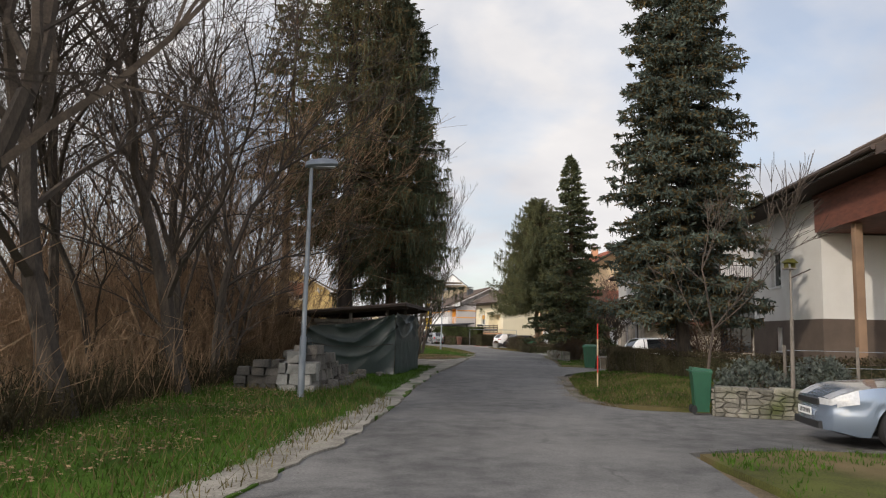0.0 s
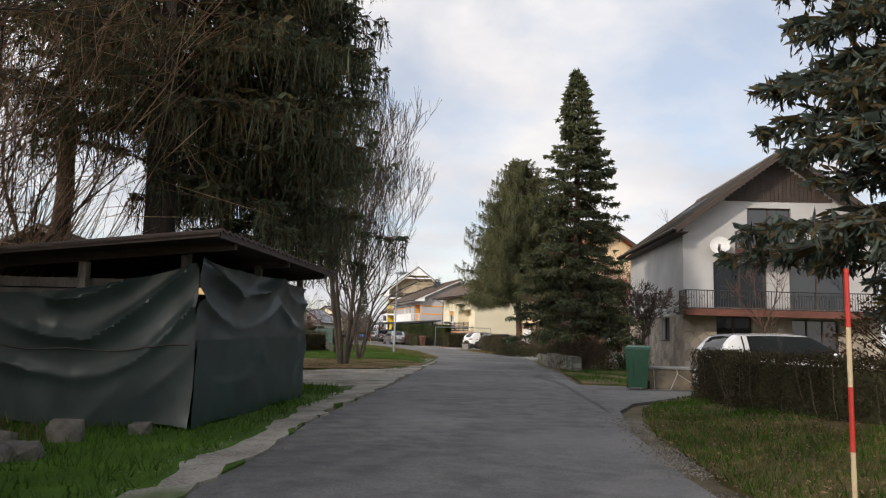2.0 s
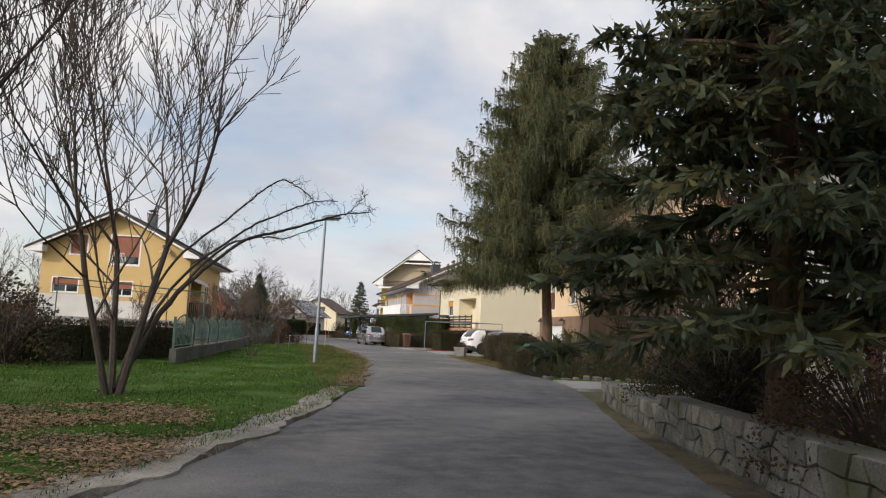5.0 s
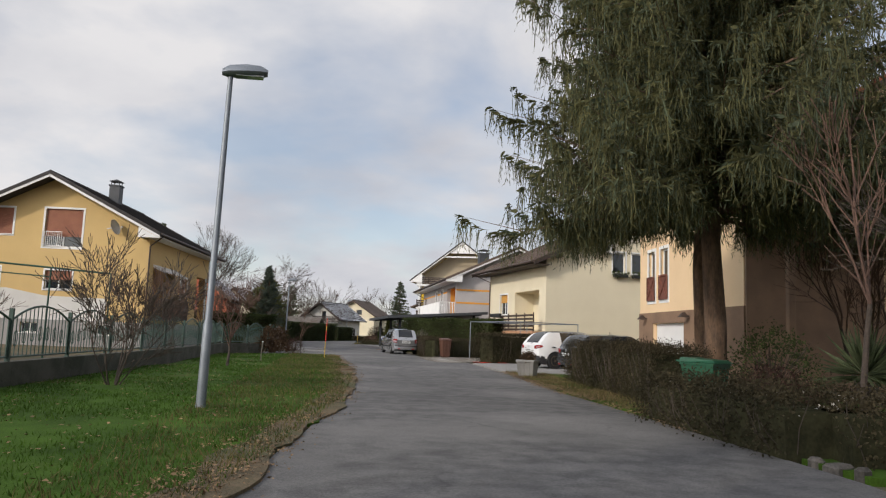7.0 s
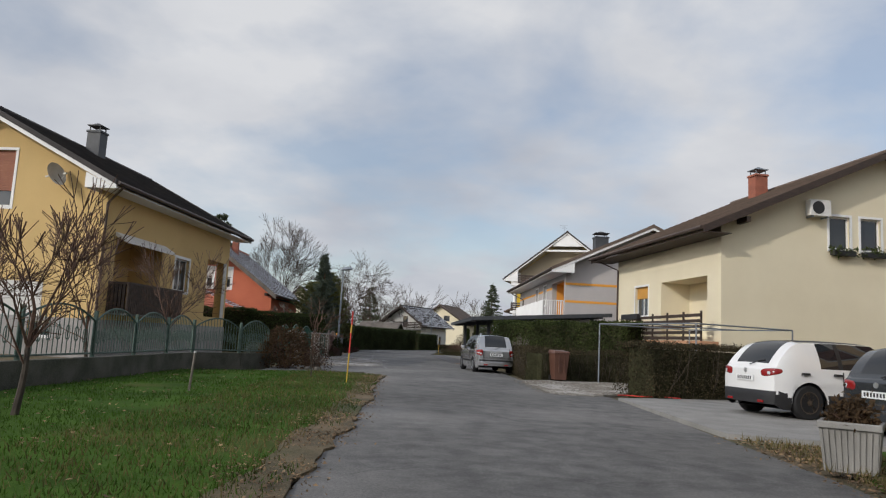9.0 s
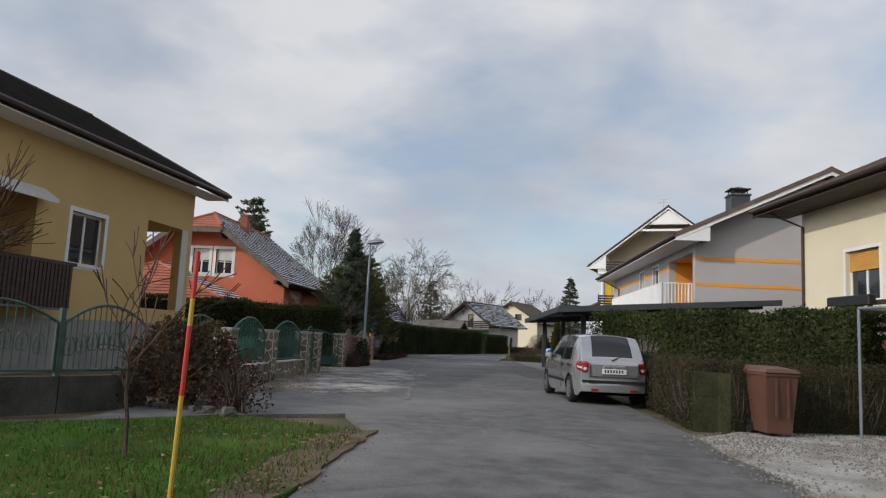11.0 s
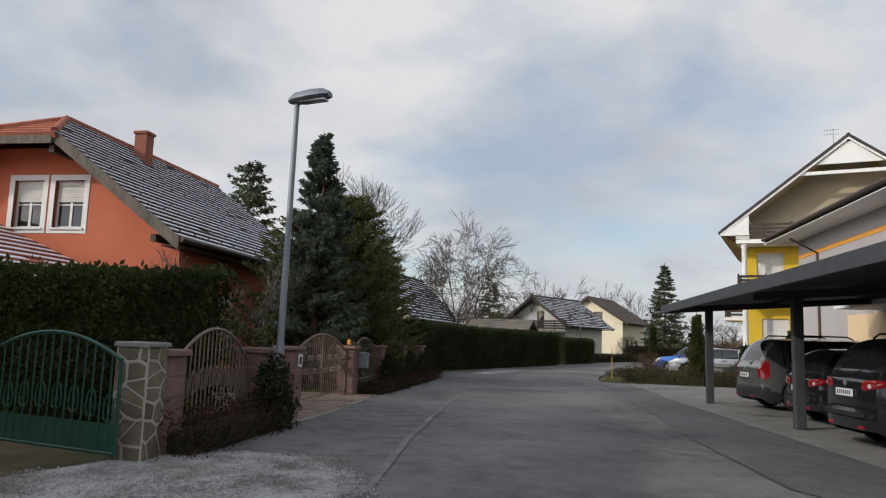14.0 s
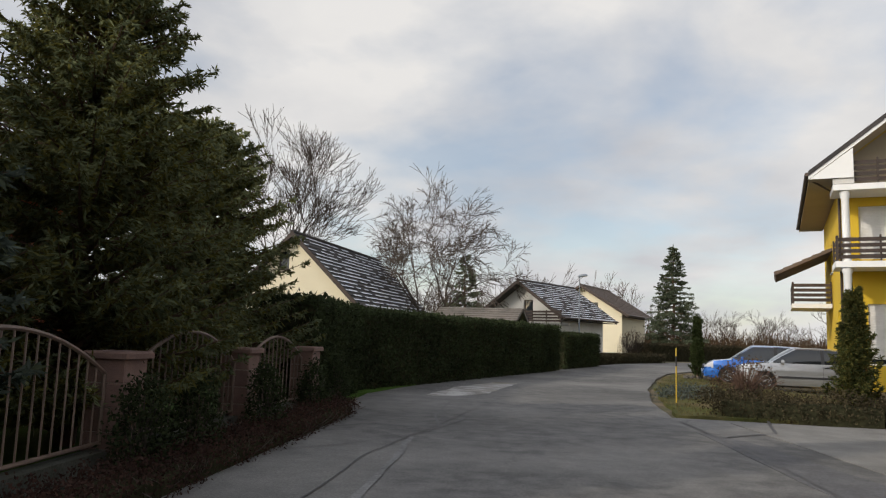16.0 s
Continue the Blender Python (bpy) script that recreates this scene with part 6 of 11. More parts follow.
# terracotta house with a half-hipped frosted roof
def house_red():
    w, d = 9.0, 9.5
    h = thing("house", "terracotta red house with frosted half-hip roof", "house", pose(-3.2, 116.4, 0))
    f = mats(d, w)
    eave, ridge, hip, ox, of = 4.05, 7.4, 6.45, 0.5, 0.95
    k = (ridge - eave) / (w / 2)
    hw = (ridge - hip) / k
    S = [(3.98, 4.86, 4.05, 5.35), (5.22, 6.10, 4.05, 5.35)]
    prof = [(0, eave - 0.2), (w / 2 - hw, hip - 0.2), (w / 2 + hw, hip - 0.2), (w, eave - 0.2)]
    E = [(1.8, 2.9, 0.9, 2.3)]
    for side, length, pr, hl in (("S", w, prof, S), ("N", w, prof, []), ("W", d, [(0, eave - 0.2), (d, eave - 0.2)], []), ("E", d, [(0, eave - 0.2), (d, eave - 0.2)], E)):
        b = Buf()
        wall(b, f[side], length, pr, hl, 0.3, -0.1, None if side in "SN" else (0.3, d - 0.3))
        part("wall", b, RED_WALL, h)
    part("floor", Buf().box(0.3, w - 0.3, 0.3, d - 0.3, 2.9, 3.1), DARK_ROOM, h)
    for q in S:
        window(h, f["S"], *q, blind=BLIND_WHITE, frac=0.45, mullions=2, crossbar=True)
        trim_round(h, f["S"], *q, 0.15)
    window(h, f["E"], *E[0], blind=BLIND_WHITE, frac=0.7, mullions=1)
    trim_round(h, f["E"], *E[0], 0.14)
    ze, cx = eave - k * ox, w / 2
    y0, y1 = -of, d + 0.8
    yr = y0 + 2.0
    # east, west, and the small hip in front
    slope(h, (w + ox, y0, ze), (w + ox, y1, ze), (cx + hw, y1, hip), (cx + hw, y0, hip), 19, ROOF_RED_SHADED, 0.985, 11, lift=0.05)
    slope(h, (-ox, y1, ze), (-ox, y0, ze), (cx - hw, y0, hip), (cx - hw, y1, hip), 16, ROOF_RED, 0.25, 12)
    slope(h, (cx + hw, y0, hip), (cx + hw, y1, hip), (cx, y1, ridge), (cx, yr, ridge), 6, ROOF_RED_SHADED, 0.95, 13, lift=0.05)
    slope(h, (cx - hw, y1, hip), (cx - hw, y0, hip), (cx, yr, ridge), (cx, y1, ridge), 7, ROOF_RED, 0.2, 14)
    slope(h, (cx - hw - 0.1, y0 - 0.12, hip - 0.1), (cx + hw + 0.1, y0 - 0.12, hip - 0.1), (cx, yr, ridge), (cx, yr, ridge), 6, ROOF_RED, 0.0, 15)
    part("ridge_tiles", Buf().tube([(cx, yr, ridge + 0.02), (cx, y1, ridge + 0.02)], 0.11, 8).tube([(cx - hw, y0, hip), (cx, yr, ridge)], 0.1, 8).tube([(cx + hw, y0, hip), (cx, yr, ridge)], 0.1, 8), ROOF_RED, h)
    # snow guards
    hook = Buf().box(-0.03, 0.01, 0, 0.035, 0, 0.085).mesh("snow_guard", IRON_BLACK)
    for i in range(1, 15, 2):
        t = i / 16
        for j in range(17):
            y = y0 + 0.4 + j * 0.75 + (0.37 if (i // 2) % 2 else 0)
            if y < y1:
                x, z = w + ox + (cx + hw - w - ox) * t, ze + (hip - ze) * t
                g_ = new("snow_guard", hook)
                g_.parent = h
                g_.matrix_parent_inverse = Matrix()
                g_.location = (x, y, z)
    b = Buf()
    for sx in (-1, 1):
        xa, xb = cx + sx * (w / 2 + ox), cx + sx * hw
        b.hexa([(xa, y0 - 0.03, ze - 0.3), (xb, y0 - 0.03, hip - 0.3), (xb, y0 + 0.03, hip - 0.3), (xa, y0 + 0.03, ze - 0.3)], [(xa, y0 - 0.03, ze + 0.03), (xb, y0 - 0.03, hip + 0.03), (xb, y0 + 0.03, hip + 0.03), (xa, y0 + 0.03, ze + 0.03)])
    b.box(cx - hw, cx + hw, y0 - 0.1, y0 - 0.04, hip - 0.35, hip - 0.12)
    part("verge_board", b, WOOD_GREY, h)
    part("soffit", Buf().box(w + 0.001, w + ox - 0.02, y0 + 0.04, y1 - 0.04, ze - 0.2, ze - 0.17), WOOD_DARK, h)
    for x, z in ((w - 0.3, 3.6), (cx - hw, hip - 0.55), (cx + hw - 0.15, hip - 0.55)):
        part("purlin_end", Buf().box(x, x + 0.15, y0 + 0.05, -0.001, z, z + 0.18), WOOD_DARK, h)
    gutter(h, (w + ox + 0.06, y0, ze - 0.03), (w + ox + 0.06, y1, ze - 0.03))
    chimney(h, cx + 0.68, 3.9, 6.6, 7.75, 0.42, BRICK, cap=False)
    # lean-to roof at the front corner
    slope(h, (8.2, -5.2, 2.35), (8.2, -0.5, 2.35), (3.4, -0.5, 4.3), (3.4, -2.6, 4.3), 13, ROOF_RED, 0.85, 16, name="porch_roof", lift=0.05)
    slope(h, (-1.4, -0.5, 2.35), (-1.4, -5.2, 2.35), (3.4, -2.6, 4.3), (3.4, -0.5, 4.3), 13, ROOF_RED, 0.3, 17, name="porch_roof")
    slope(h, (-1.4, -5.2, 2.35), (8.2, -5.2, 2.35), (3.4, -2.6, 4.3), (3.4, -2.6, 4.3), 13, ROOF_RED, 0.05, 18, name="porch_roof")
    part("ridge_tiles", Buf().tube([(3.4, -2.6, 4.32), (3.4, -0.5, 4.32)], 0.09, 8).tube([(8.2, -5.2, 2.37), (3.4, -2.6, 4.32)], 0.08, 8).tube([(-1.4, -5.2, 2.37), (3.4, -2.6, 4.32)], 0.08, 8), ROOF_RED, h)
    part("porch_wall", Buf().box(-0.6, 7.4, -4.7, -4.5, 0, 2.45), ORANGE_PAINT, h, "orange porch wall")
    for x in (-0.6, 7.24):
        part("porch_post", Buf().bbox(x, x + 0.16, -0.9, -0.74, -0.1, 2.85), WOOD_RED, h)
    return h


def house_far(m, w, d, eave, ridge, mat, roof, label, frost=(0, 0.9), balcony=False, S=(), over=(0.7, 0.8, 0.7), E=(), base=0.4):
    h, f = gable_house("house", label, m, w, d, eave, ridge, mat, GREY_BASE, base, roof, {"S": S, "E": E}, over, 16, frost)
    for q in S:
        window(h, f["S"], *q, mullions=1, frame=DARK_FRAME)
    for q in E:
        window(h, f["E"], *q, mullions=1, frame=DARK_FRAME)
    if balcony:
        part("slab", Buf().box(w * 0.35, w + 0.8, -1.2, -0.04, 2.5, 2.7), CONCRETE, h)
        rail_boards(h, (w * 0.35, -1.15), (w + 0.8, -1.15), 2.75, 3.6, WOOD_DARK, 4)
    return h


house_first()
white_house = house_balconies()
house_far(pose(10.4, 169.2, 0, 0, 0, -30), 6.0, 7.2, 3.7, 5.8, WHITE_WALL, ROOF_DARK, "white house with balcony and frost-striped roof", (0.2, 0.83), True, [(3.0, 3.8, 2.9, 4.4)], (0.9, 1.0, 0.7), [(1.2, 2.0, 0.8, 1.8), (3.6, 4.3, 0.5, 1.8), (5.2, 5.9, 0.5, 1.8)])
house_far(pose(-1.2, 148.3, 0, 0, 0, -6), 6.4, 12.6, 3.3, 6.4, CREAM_WALL, ROOF_DARK, "pale low house with frost-striped roof behind the hedge", (0.2, 0.8), False, [(2.35, 2.95, 4.55, 5.5)], (0.5, 0.4, 0.4))
house_far(pose(14.6, 191.5, 0, 0, 0, -22), 8.4, 9.0, 4.7, 7.3, CREAM_WALL, ROOF_BROWN, "pale yellow far house with brown roof", (0, 0), False, [(4.8, 5.9, 4.6, 5.5)], (0.8, 0.7, 0.7), [(1.5, 2.4, 1.0, 2.2), (5.0, 5.9, 1.0, 2.2)])
house_far(pose(-13.2, 63.0, 0, 0, 0, -8), 10.5, 9.0, 4.3, 6.9, DARK_WALL_SHADED_PLINTH, ROOF_DARK, "low house with dark roof behind bare shrubs", (0, 0), False, [(2, 3.4, 1.4, 2.6), (6, 7.4, 1.4, 2.6)], (0.9, 0.8, 0.8))
house_peach()
house_cream()
house_grey()
house_columns()
house_ochre()
house_red()

# ---- plants ----
def sprigs(base, along, length, width, rng, cross=True):
    """Slim pointed leaves or needle sprays: an array of four-cornered blades."""
    n = len(base)
    along = along / (np.linalg.norm(along, axis=1, keepdims=True) + 1e-9)
    side = np.cross(along, rng.normal(size=(n, 3)))
    side /= np.linalg.norm(side, axis=1, keepdims=True) + 1e-9
    out = []
    for k in range(2 if cross else 1):
        s = side if k == 0 else np.cross(along, side)
        v = np.empty((n, 4, 3))
        v[:, 0], v[:, 2] = base, base + along * length[:, None]
        mid = base + along * (length * 0.45)[:, None]
        v[:, 1], v[:, 3] = mid + s * width[:, None], mid - s * width[:, None]
        out.append(v)
    return np.concatenate(out)


def conifer(name, label, m, h, r, mat, seed, z_low=0.5, step=0.42, per=6, up=0.15, droop=0.55, hang=0.5, twigs=12, trunk=0.22, power=0.85, bark=None, size=1.0, lift=0.0, second=None, hang_len=0.35, tip_up=0.0, curtain=1, lacy=False):
    """A spruce-like tree: trunk, whorls of bowed boughs, side sprays and hanging ones. z_low: where the boughs begin."""
    rng = np.random.default_rng(seed)
    t = thing(name, label, "tree", m)
    tp = Buf()
    zs = np.linspace(-0.2, h * 0.97, 9)
    tp.tube([(0.06 * math.sin(z * 1.3 + seed), 0.06 * math.cos(z * 1.1 + seed), z) for z in zs], [trunk * (1 - 0.93 * max(z, 0) / h) for z in zs], 9)
    part("trunk", tp, bark or BARK_WARM, t, smooth=True)
    B, A, L, W, T = [], [], [], [], []
    wood = Buf()
    z = z_low
    while z < h - 0.15:
        f = (z - z_low * 0.5) / (h - z_low * 0.5)
        reach = r * max(0.0, 1 - f) ** power
        for k in range(per):
            a = rng.uniform(0, 2 * math.pi)
            ln = max(0.12, reach * rng.uniform(0.62, 1.12))
            d = np.array([math.cos(a), math.sin(a), 0.0])
            s = np.array([-d[1], d[0], 0.0])
            z0 = z + rng.uniform(-0.5, 0.5) * step
            u, dr = up + lift * f + rng.uniform(-0.06, 0.06), droop * (1 - 0.6 * f) * rng.uniform(0.7, 1.2)
            def at(q):
                q = np.asarray(q)
                return np.stack([d[0] * ln * q, d[1] * ln * q, z0 + ln * (u * q - dr * q * q + 0.55 * dr * q ** 4 + tip_up * q ** 6)], -1)
            if ln > 0.8:
                wood.tube(at(np.array([0.0, 0.35, 0.7, 0.95])), [0.03 * ln ** 0.5, 0.022 * ln ** 0.5, 0.012, 0.005], 3, caps=False)
            n = max(5, int(twigs * (0.35 + ln / max(r, 0.5))))
            q = rng.uniform(0.12, 1.0, n) ** 0.8
            base = at(q)
            sg = rng.choice([-1.0, 1.0], n)
            tl = size * (0.16 + 0.26 * ln * (1 - q) ** 0.6 * 0.8) * rng.uniform(0.7, 1.25, n)
            fwd = d[None] * rng.uniform(0.45, 0.9, n)[:, None] + s[None] * (sg * rng.uniform(0.5, 1.0, n))[:, None] + np.stack([np.zeros(n), np.zeros(n), rng.uniform(-0.45, 0.12, n)], 1)
            fwd /= np.linalg.norm(fwd, axis=1, keepdims=True)
            B.append(base), A.append(fwd), L.append(tl), W.append(0.03 * size + 0.03 * tl)
            thin = 0.6 if lacy else 1.0
            for _ in range(8 if lacy else 5):     # finer sprays off each side twig
                w = rng.uniform(0.2, 0.95, n)
                B.append(base + fwd * (tl * w)[:, None])
                A.append(fwd * 0.7 + rng.normal(0, 0.55, (n, 3)) - np.array([0, 0, hang * 0.5]))
                L.append((0.05 + tl * rng.uniform(0.3, 0.6, n)) * (0.3 + 0.7 * thin)), W.append(np.full(n, 0.026 * size * thin))
            for _ in range(curtain if hang > 0 and ln > 0.7 else 0):
                w = rng.uniform(0.1, 1.0, n)
                B.append(base + fwd * (tl * w)[:, None])
                dn = np.stack([rng.normal(0, 0.16, n), rng.normal(0, 0.16, n), -np.ones(n)], 1)
                hl = hang * hang_len * rng.uniform(0.3, 1.5, n) * min(1.3, 0.4 + ln / 3)
                A.append(dn)
                L.append(hl), W.append(np.full(n, 0.018 * size * thin))
                for q_ in range(4 if lacy else 2):      # needle tufts down the strand
                    B.append(B[-1] + dn * (hl * (0.19 if lacy else 0.34))[:, None])
                    A.append(dn + rng.normal(0, 0.42, (n, 3)))
                    L.append((0.04 + hl * rng.uniform(0.15, 0.3, n)) * (0.25 + 0.75 * thin)), W.append(np.full(n, 0.016 * size * (0.3 + 0.7 * thin)))
            tip = at(np.array([0.93]))
            B.append(tip), A.append((d + np.array([0, 0, 0.1]))[None]), L.append(np.array([0.3 * size])), W.append(np.array([0.06 * size]))
        z += step * (1 - 0.45 * f)
    B.append(np.array([[0, 0, h - 0.35]])), A.append(np.array([[0, 0, 1.0]])), L.append(np.array([0.5])), W.append(np.array([0.05]))
    B, A, L, W = (np.concatenate(q) for q in (B, A, L, W))
    part("limbwork", wood, bark or BARK_WARM, t, kind="stuff")
    if second:
        pick = rng.random(len(B)) < second[1]
        part("crown", fast_mesh("crown", sprigs(B[~pick], A[~pick], L[~pick], W[~pick] * 1.2, rng, False), 4, mat), mat, t)
        part("crown", fast_mesh("crown", sprigs(B[pick], A[pick], L[pick], W[pick] * 1.2, rng, False), 4, second[0]), second[0], t)
    else:
        part("crown", fast_mesh("crown", sprigs(B, A, L, W * 1.2, rng, False), 4, mat), mat, t)
    return t


def bare_tree(name, label, m, h, seed, stems=1, spread=0.35, levels=5, r=0.16, fork=3, bark=None, twig=None, lean=0.1, first=0.3, droop=0.0, shrink=0.72, curl=0.25, category="tree", group="", z_bare=0.0, twig_r=0.006):
    """A leafless tree: tapered trunks that fork again and again down to thin twigs."""
    rng = random.Random(seed)
    t = thing(name, label, category, m, group)
    big, small = [], Buf()

    def grow(p, d, ln, rad, lv):
        n = 4 if lv < 2 else 3 if lv < levels else 2
        pts, rr = [p], [rad]
        end = rad * (0.62 if lv < levels else 0.3)
        kids = []
        for i in range(1, n + 1):
            d = (d + Vector((rng.gauss(0, curl), rng.gauss(0, curl), rng.gauss(0.05, curl * 0.7) - droop * lv * 0.12)) * (0.55 if lv else 0.22)).normalized()
            p = p + d * (ln / n)
            pts.append(p)
            rr.append(rad + (end - rad) * i / n)
            if lv < levels and (i > n * first or lv > 0) and i < n:
                kids.append((p, d, rr[-1]))
        (big[-1] if lv == 0 else small).tube(pts, [max(q, twig_r) for q in rr], 7 if lv == 0 else 5 if lv < 2 else 3, caps=False)
        if lv < levels:
            for i in range(fork):
                a = rng.uniform(0, 2 * math.pi)
                o = d.orthogonal().normalized()
                s = d.cross(o)
                ang = rng.uniform(0.25, 0.75) if i else rng.uniform(0.05, 0.3)
                nd = (d * math.cos(ang) + (o * math.cos(a) + s * math.sin(a)) * math.sin(ang) + Vector((0, 0, 0.12 - droop * 0.3))).normalized()
                grow(p, nd, ln * shrink * rng.uniform(0.75, 1.15), max(end * (0.95 if i == 0 else 0.7), twig_r), lv + 1)
            for q, dd, ra in kids:
                if rng.random() < 0.75:
                    a = rng.uniform(0, 2 * math.pi)
                    o = dd.orthogonal().normalized()
                    s = dd.cross(o)
                    ang = rng.uniform(0.5, 1.1)
                    nd = (dd * math.cos(ang) + (o * math.cos(a) + s * math.sin(a)) * math.sin(ang) + Vector((0, 0, 0.15 - droop * 0.3))).normalized()
                    grow(q, nd, ln * shrink * rng.uniform(0.5, 0.95), max(ra * 0.5, twig_r), lv + 2 if lv + 2 <= levels else levels)
    base = h * (1 - shrink) / (1 - shrink ** (levels + 1)) * 1.12
    for k in range(stems):
        big.append(Buf())
        a = 2 * math.pi * k / stems + rng.uniform(-0.4, 0.4)
        o = Vector((math.cos(a), math.sin(a), 0))
        d0 = (Vector((0, 0, 1)) + o * (spread * rng.uniform(0.6, 1.2) if stems > 1 else lean * rng.uniform(-1, 1))).normalized()
        grow(o * (r * 0.9 if stems > 1 else 0) + Vector((0, 0, -0.15)), d0, base * rng.uniform(0.85, 1.15) + z_bare, r * rng.uniform(0.75, 1.05), 0)
    for q in big:
        part("trunk", q, bark or BARK, t, smooth=True)
    part("branchwork", small, twig or TWIG, t, kind="stuff")
    return t


def bough(tree, pts, r, seed, name="bough"):
    """A long bare limb of a tree through points in its own frame, set with short crooked spurs."""
    rng = random.Random(seed)
    b = Buf()
    pts = [Vector(p) for p in pts]
    fine = []
    for i in range(len(pts) - 1):
        p0, p1, p2, p3 = pts[max(i - 1, 0)], pts[i], pts[i + 1], pts[min(i + 2, len(pts) - 1)]
        for k in range(8):
            t = k / 8
            fine.append(0.5 * (2 * p1 + (p2 - p0) * t + (2 * p0 - 5 * p1 + 4 * p2 - p3) * t * t + (3 * p1 - p0 - 3 * p2 + p3) * t ** 3) + Vector((rng.gauss(0, 0.008), rng.gauss(0, 0.008), rng.gauss(0, 0.008))))
    fine.append(pts[-1])
    n = len(fine)
    b.tube(fine, [r * (1 - 0.82 * i / n) for i in range(n)], 6, caps=False)

    def spur(p, d, ln, w, lv):
        q = [p]
        for _ in range(3):
            d = (d + Vector((rng.gauss(0, 0.35), rng.gauss(0, 0.35), rng.gauss(0, 0.35)))).normalized()
            q.append(q[-1] + d * ln / 3)
        b.tube(q, [w, w * 0.8, w * 0.6, w * 0.4], 3, caps=False)
        if lv:
            for s in q[1:]:
                if rng.random() < 0.75:
                    spur(s, (d + Vector((rng.gauss(0, 0.9), rng.gauss(0, 0.9), rng.gauss(0, 0.9)))).normalized(), ln * rng.uniform(0.3, 0.6), w * 0.7, lv - 1)
    for i in range(n // 3, n - 1):
        for _ in range(3):
            if rng.random() < 0.62:
                d = (fine[i + 1] - fine[i]).normalized() * 0.35 + Vector((rng.gauss(0, 0.6), rng.gauss(0, 0.6), rng.gauss(0, 0.8)))
                spur(fine[i].lerp(fine[i + 1], rng.random()), d.normalized(), rng.uniform(0.08, 0.34), 0.005, 1)
    return part(name, b, BARK, tree)


def leaf_cloud(rng, pts, n_per, size, spread, up=0.0, elong=1.0):
    n = len(pts) * n_per
    base = np.repeat(pts, n_per, 0) + rng.normal(0, spread, (n, 3))
    a = rng.normal(size=(n, 3)) + np.array([0, 0, up])
    return sprigs(base, a, size * rng.uniform(0.6, 1.5, n) * elong, size * 0.32 * rng.uniform(0.7, 1.3, n), rng, cross=False)


def hedge(name, label, line, w, h, mat, seed, density=420, leaf=0.07, core=None, up=0.3, rough=0.08, elong=1.0, z0=0.0, twigs=0, twig_mat=None, h_var=0.05):
    """A clipped hedge along a line of plan points: dark boxes for the shade within, with leaves set all over it."""
    rng = np.random.default_rng(seed)
    t = thing(name, label, "hedge", pose(*line[0], z0))
    o = Vector((*line[0], z0))
    cb = Buf()
    P = []
    tw = Buf()
    for i, (a, b) in enumerate(zip(line, line[1:])):
        a, b = Vector((*a, 0)), Vector((*b, 0))
        d = (b - a)
        ln = d.length
        d.normalize()
        s = Vector((-d.y, d.x, 0))
        q = [a - s * w * 0.42 - o.xy.to_3d() - (d * 0.0), b - s * w * 0.42 - o.xy.to_3d(), b + s * w * 0.42 - o.xy.to_3d(), a + s * w * 0.42 - o.xy.to_3d()]
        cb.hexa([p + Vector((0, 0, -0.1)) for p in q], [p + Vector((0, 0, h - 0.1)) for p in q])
        area = ln * (2 * h + w) + 2 * w * h
        n = int(area * density)
        u = rng.uniform(-w * 0.3 if i == 0 else 0, ln + (w * 0.3 if i == len(line) - 2 else 0), n)
        pick = rng.random(n)
        side = np.where(pick < 0.5 * w / (2 * h + w) * 2, 0, np.where(rng.random(n) < 0.5, -1, 1))
        bulge = np.array([noise.noise(Vector((x * 1.1, seed, k))) for x, k in zip(u, side)])
        hz = h * (1 + h_var * np.array([noise.noise(Vector((x * 0.8, seed * 3, 5))) for x in u]))
        v = np.where(side == 0, rng.uniform(-0.5, 0.5, n) * w, side * (w * 0.5 + rough * bulge))
        zz = np.where(side == 0, hz + rough * bulge, rng.uniform(0.0, 1.0, n) * hz)
        p = np.array(a - o.xy.to_3d())[None] + np.array(d)[None] * u[:, None] + np.array(s)[None] * v[:, None]
        p[:, 2] = zz
        P.append(p)
        ends = []
        if i == 0:
            ends.append((a, -1))
        if i == len(line) - 2:
            ends.append((b, 1))
        for e, sg in ends:
            k = int(w * h * density)
            p = np.array(e - o.xy.to_3d())[None] + np.array(s)[None] * rng.uniform(-0.5, 0.5, k)[:, None] * w + np.array(d)[None] * (sg * rng.uniform(-0.02, 0.1, k))[:, None]
            p[:, 2] = rng.uniform(0, 1, k) * h
            P.append(p)
        for _ in range(int(twigs * ln)):
            x = rng.uniform(0, ln)
            sd = rng.choice([-1, 1])
            p0 = a - o.xy.to_3d() + d * x + s * sd * w * rng.uniform(0.2, 0.45)
            p1 = p0 + Vector((rng.normal(0, 0.15), rng.normal(0, 0.15), h * rng.uniform(0.7, 1.12)))
            p1 += s * sd * w * 0.12
            tw.tube([p0, p0.lerp(p1, 0.5) + s * sd * 0.05, p1], [0.008, 0.006, 0.003], 3, caps=False)
    part("inside", cb, core or SHADE_CORE, t)
    P = np.concatenate(P)
    part("leaves", fast_mesh("leaves", leaf_cloud(rng, P, 1, leaf, rough * 0.5, up, elong), 4, mat), mat, t, kind="stuff")
    if twigs:
        part("twigwork", tw, twig_mat or TWIG, t, kind="stuff")
    return t


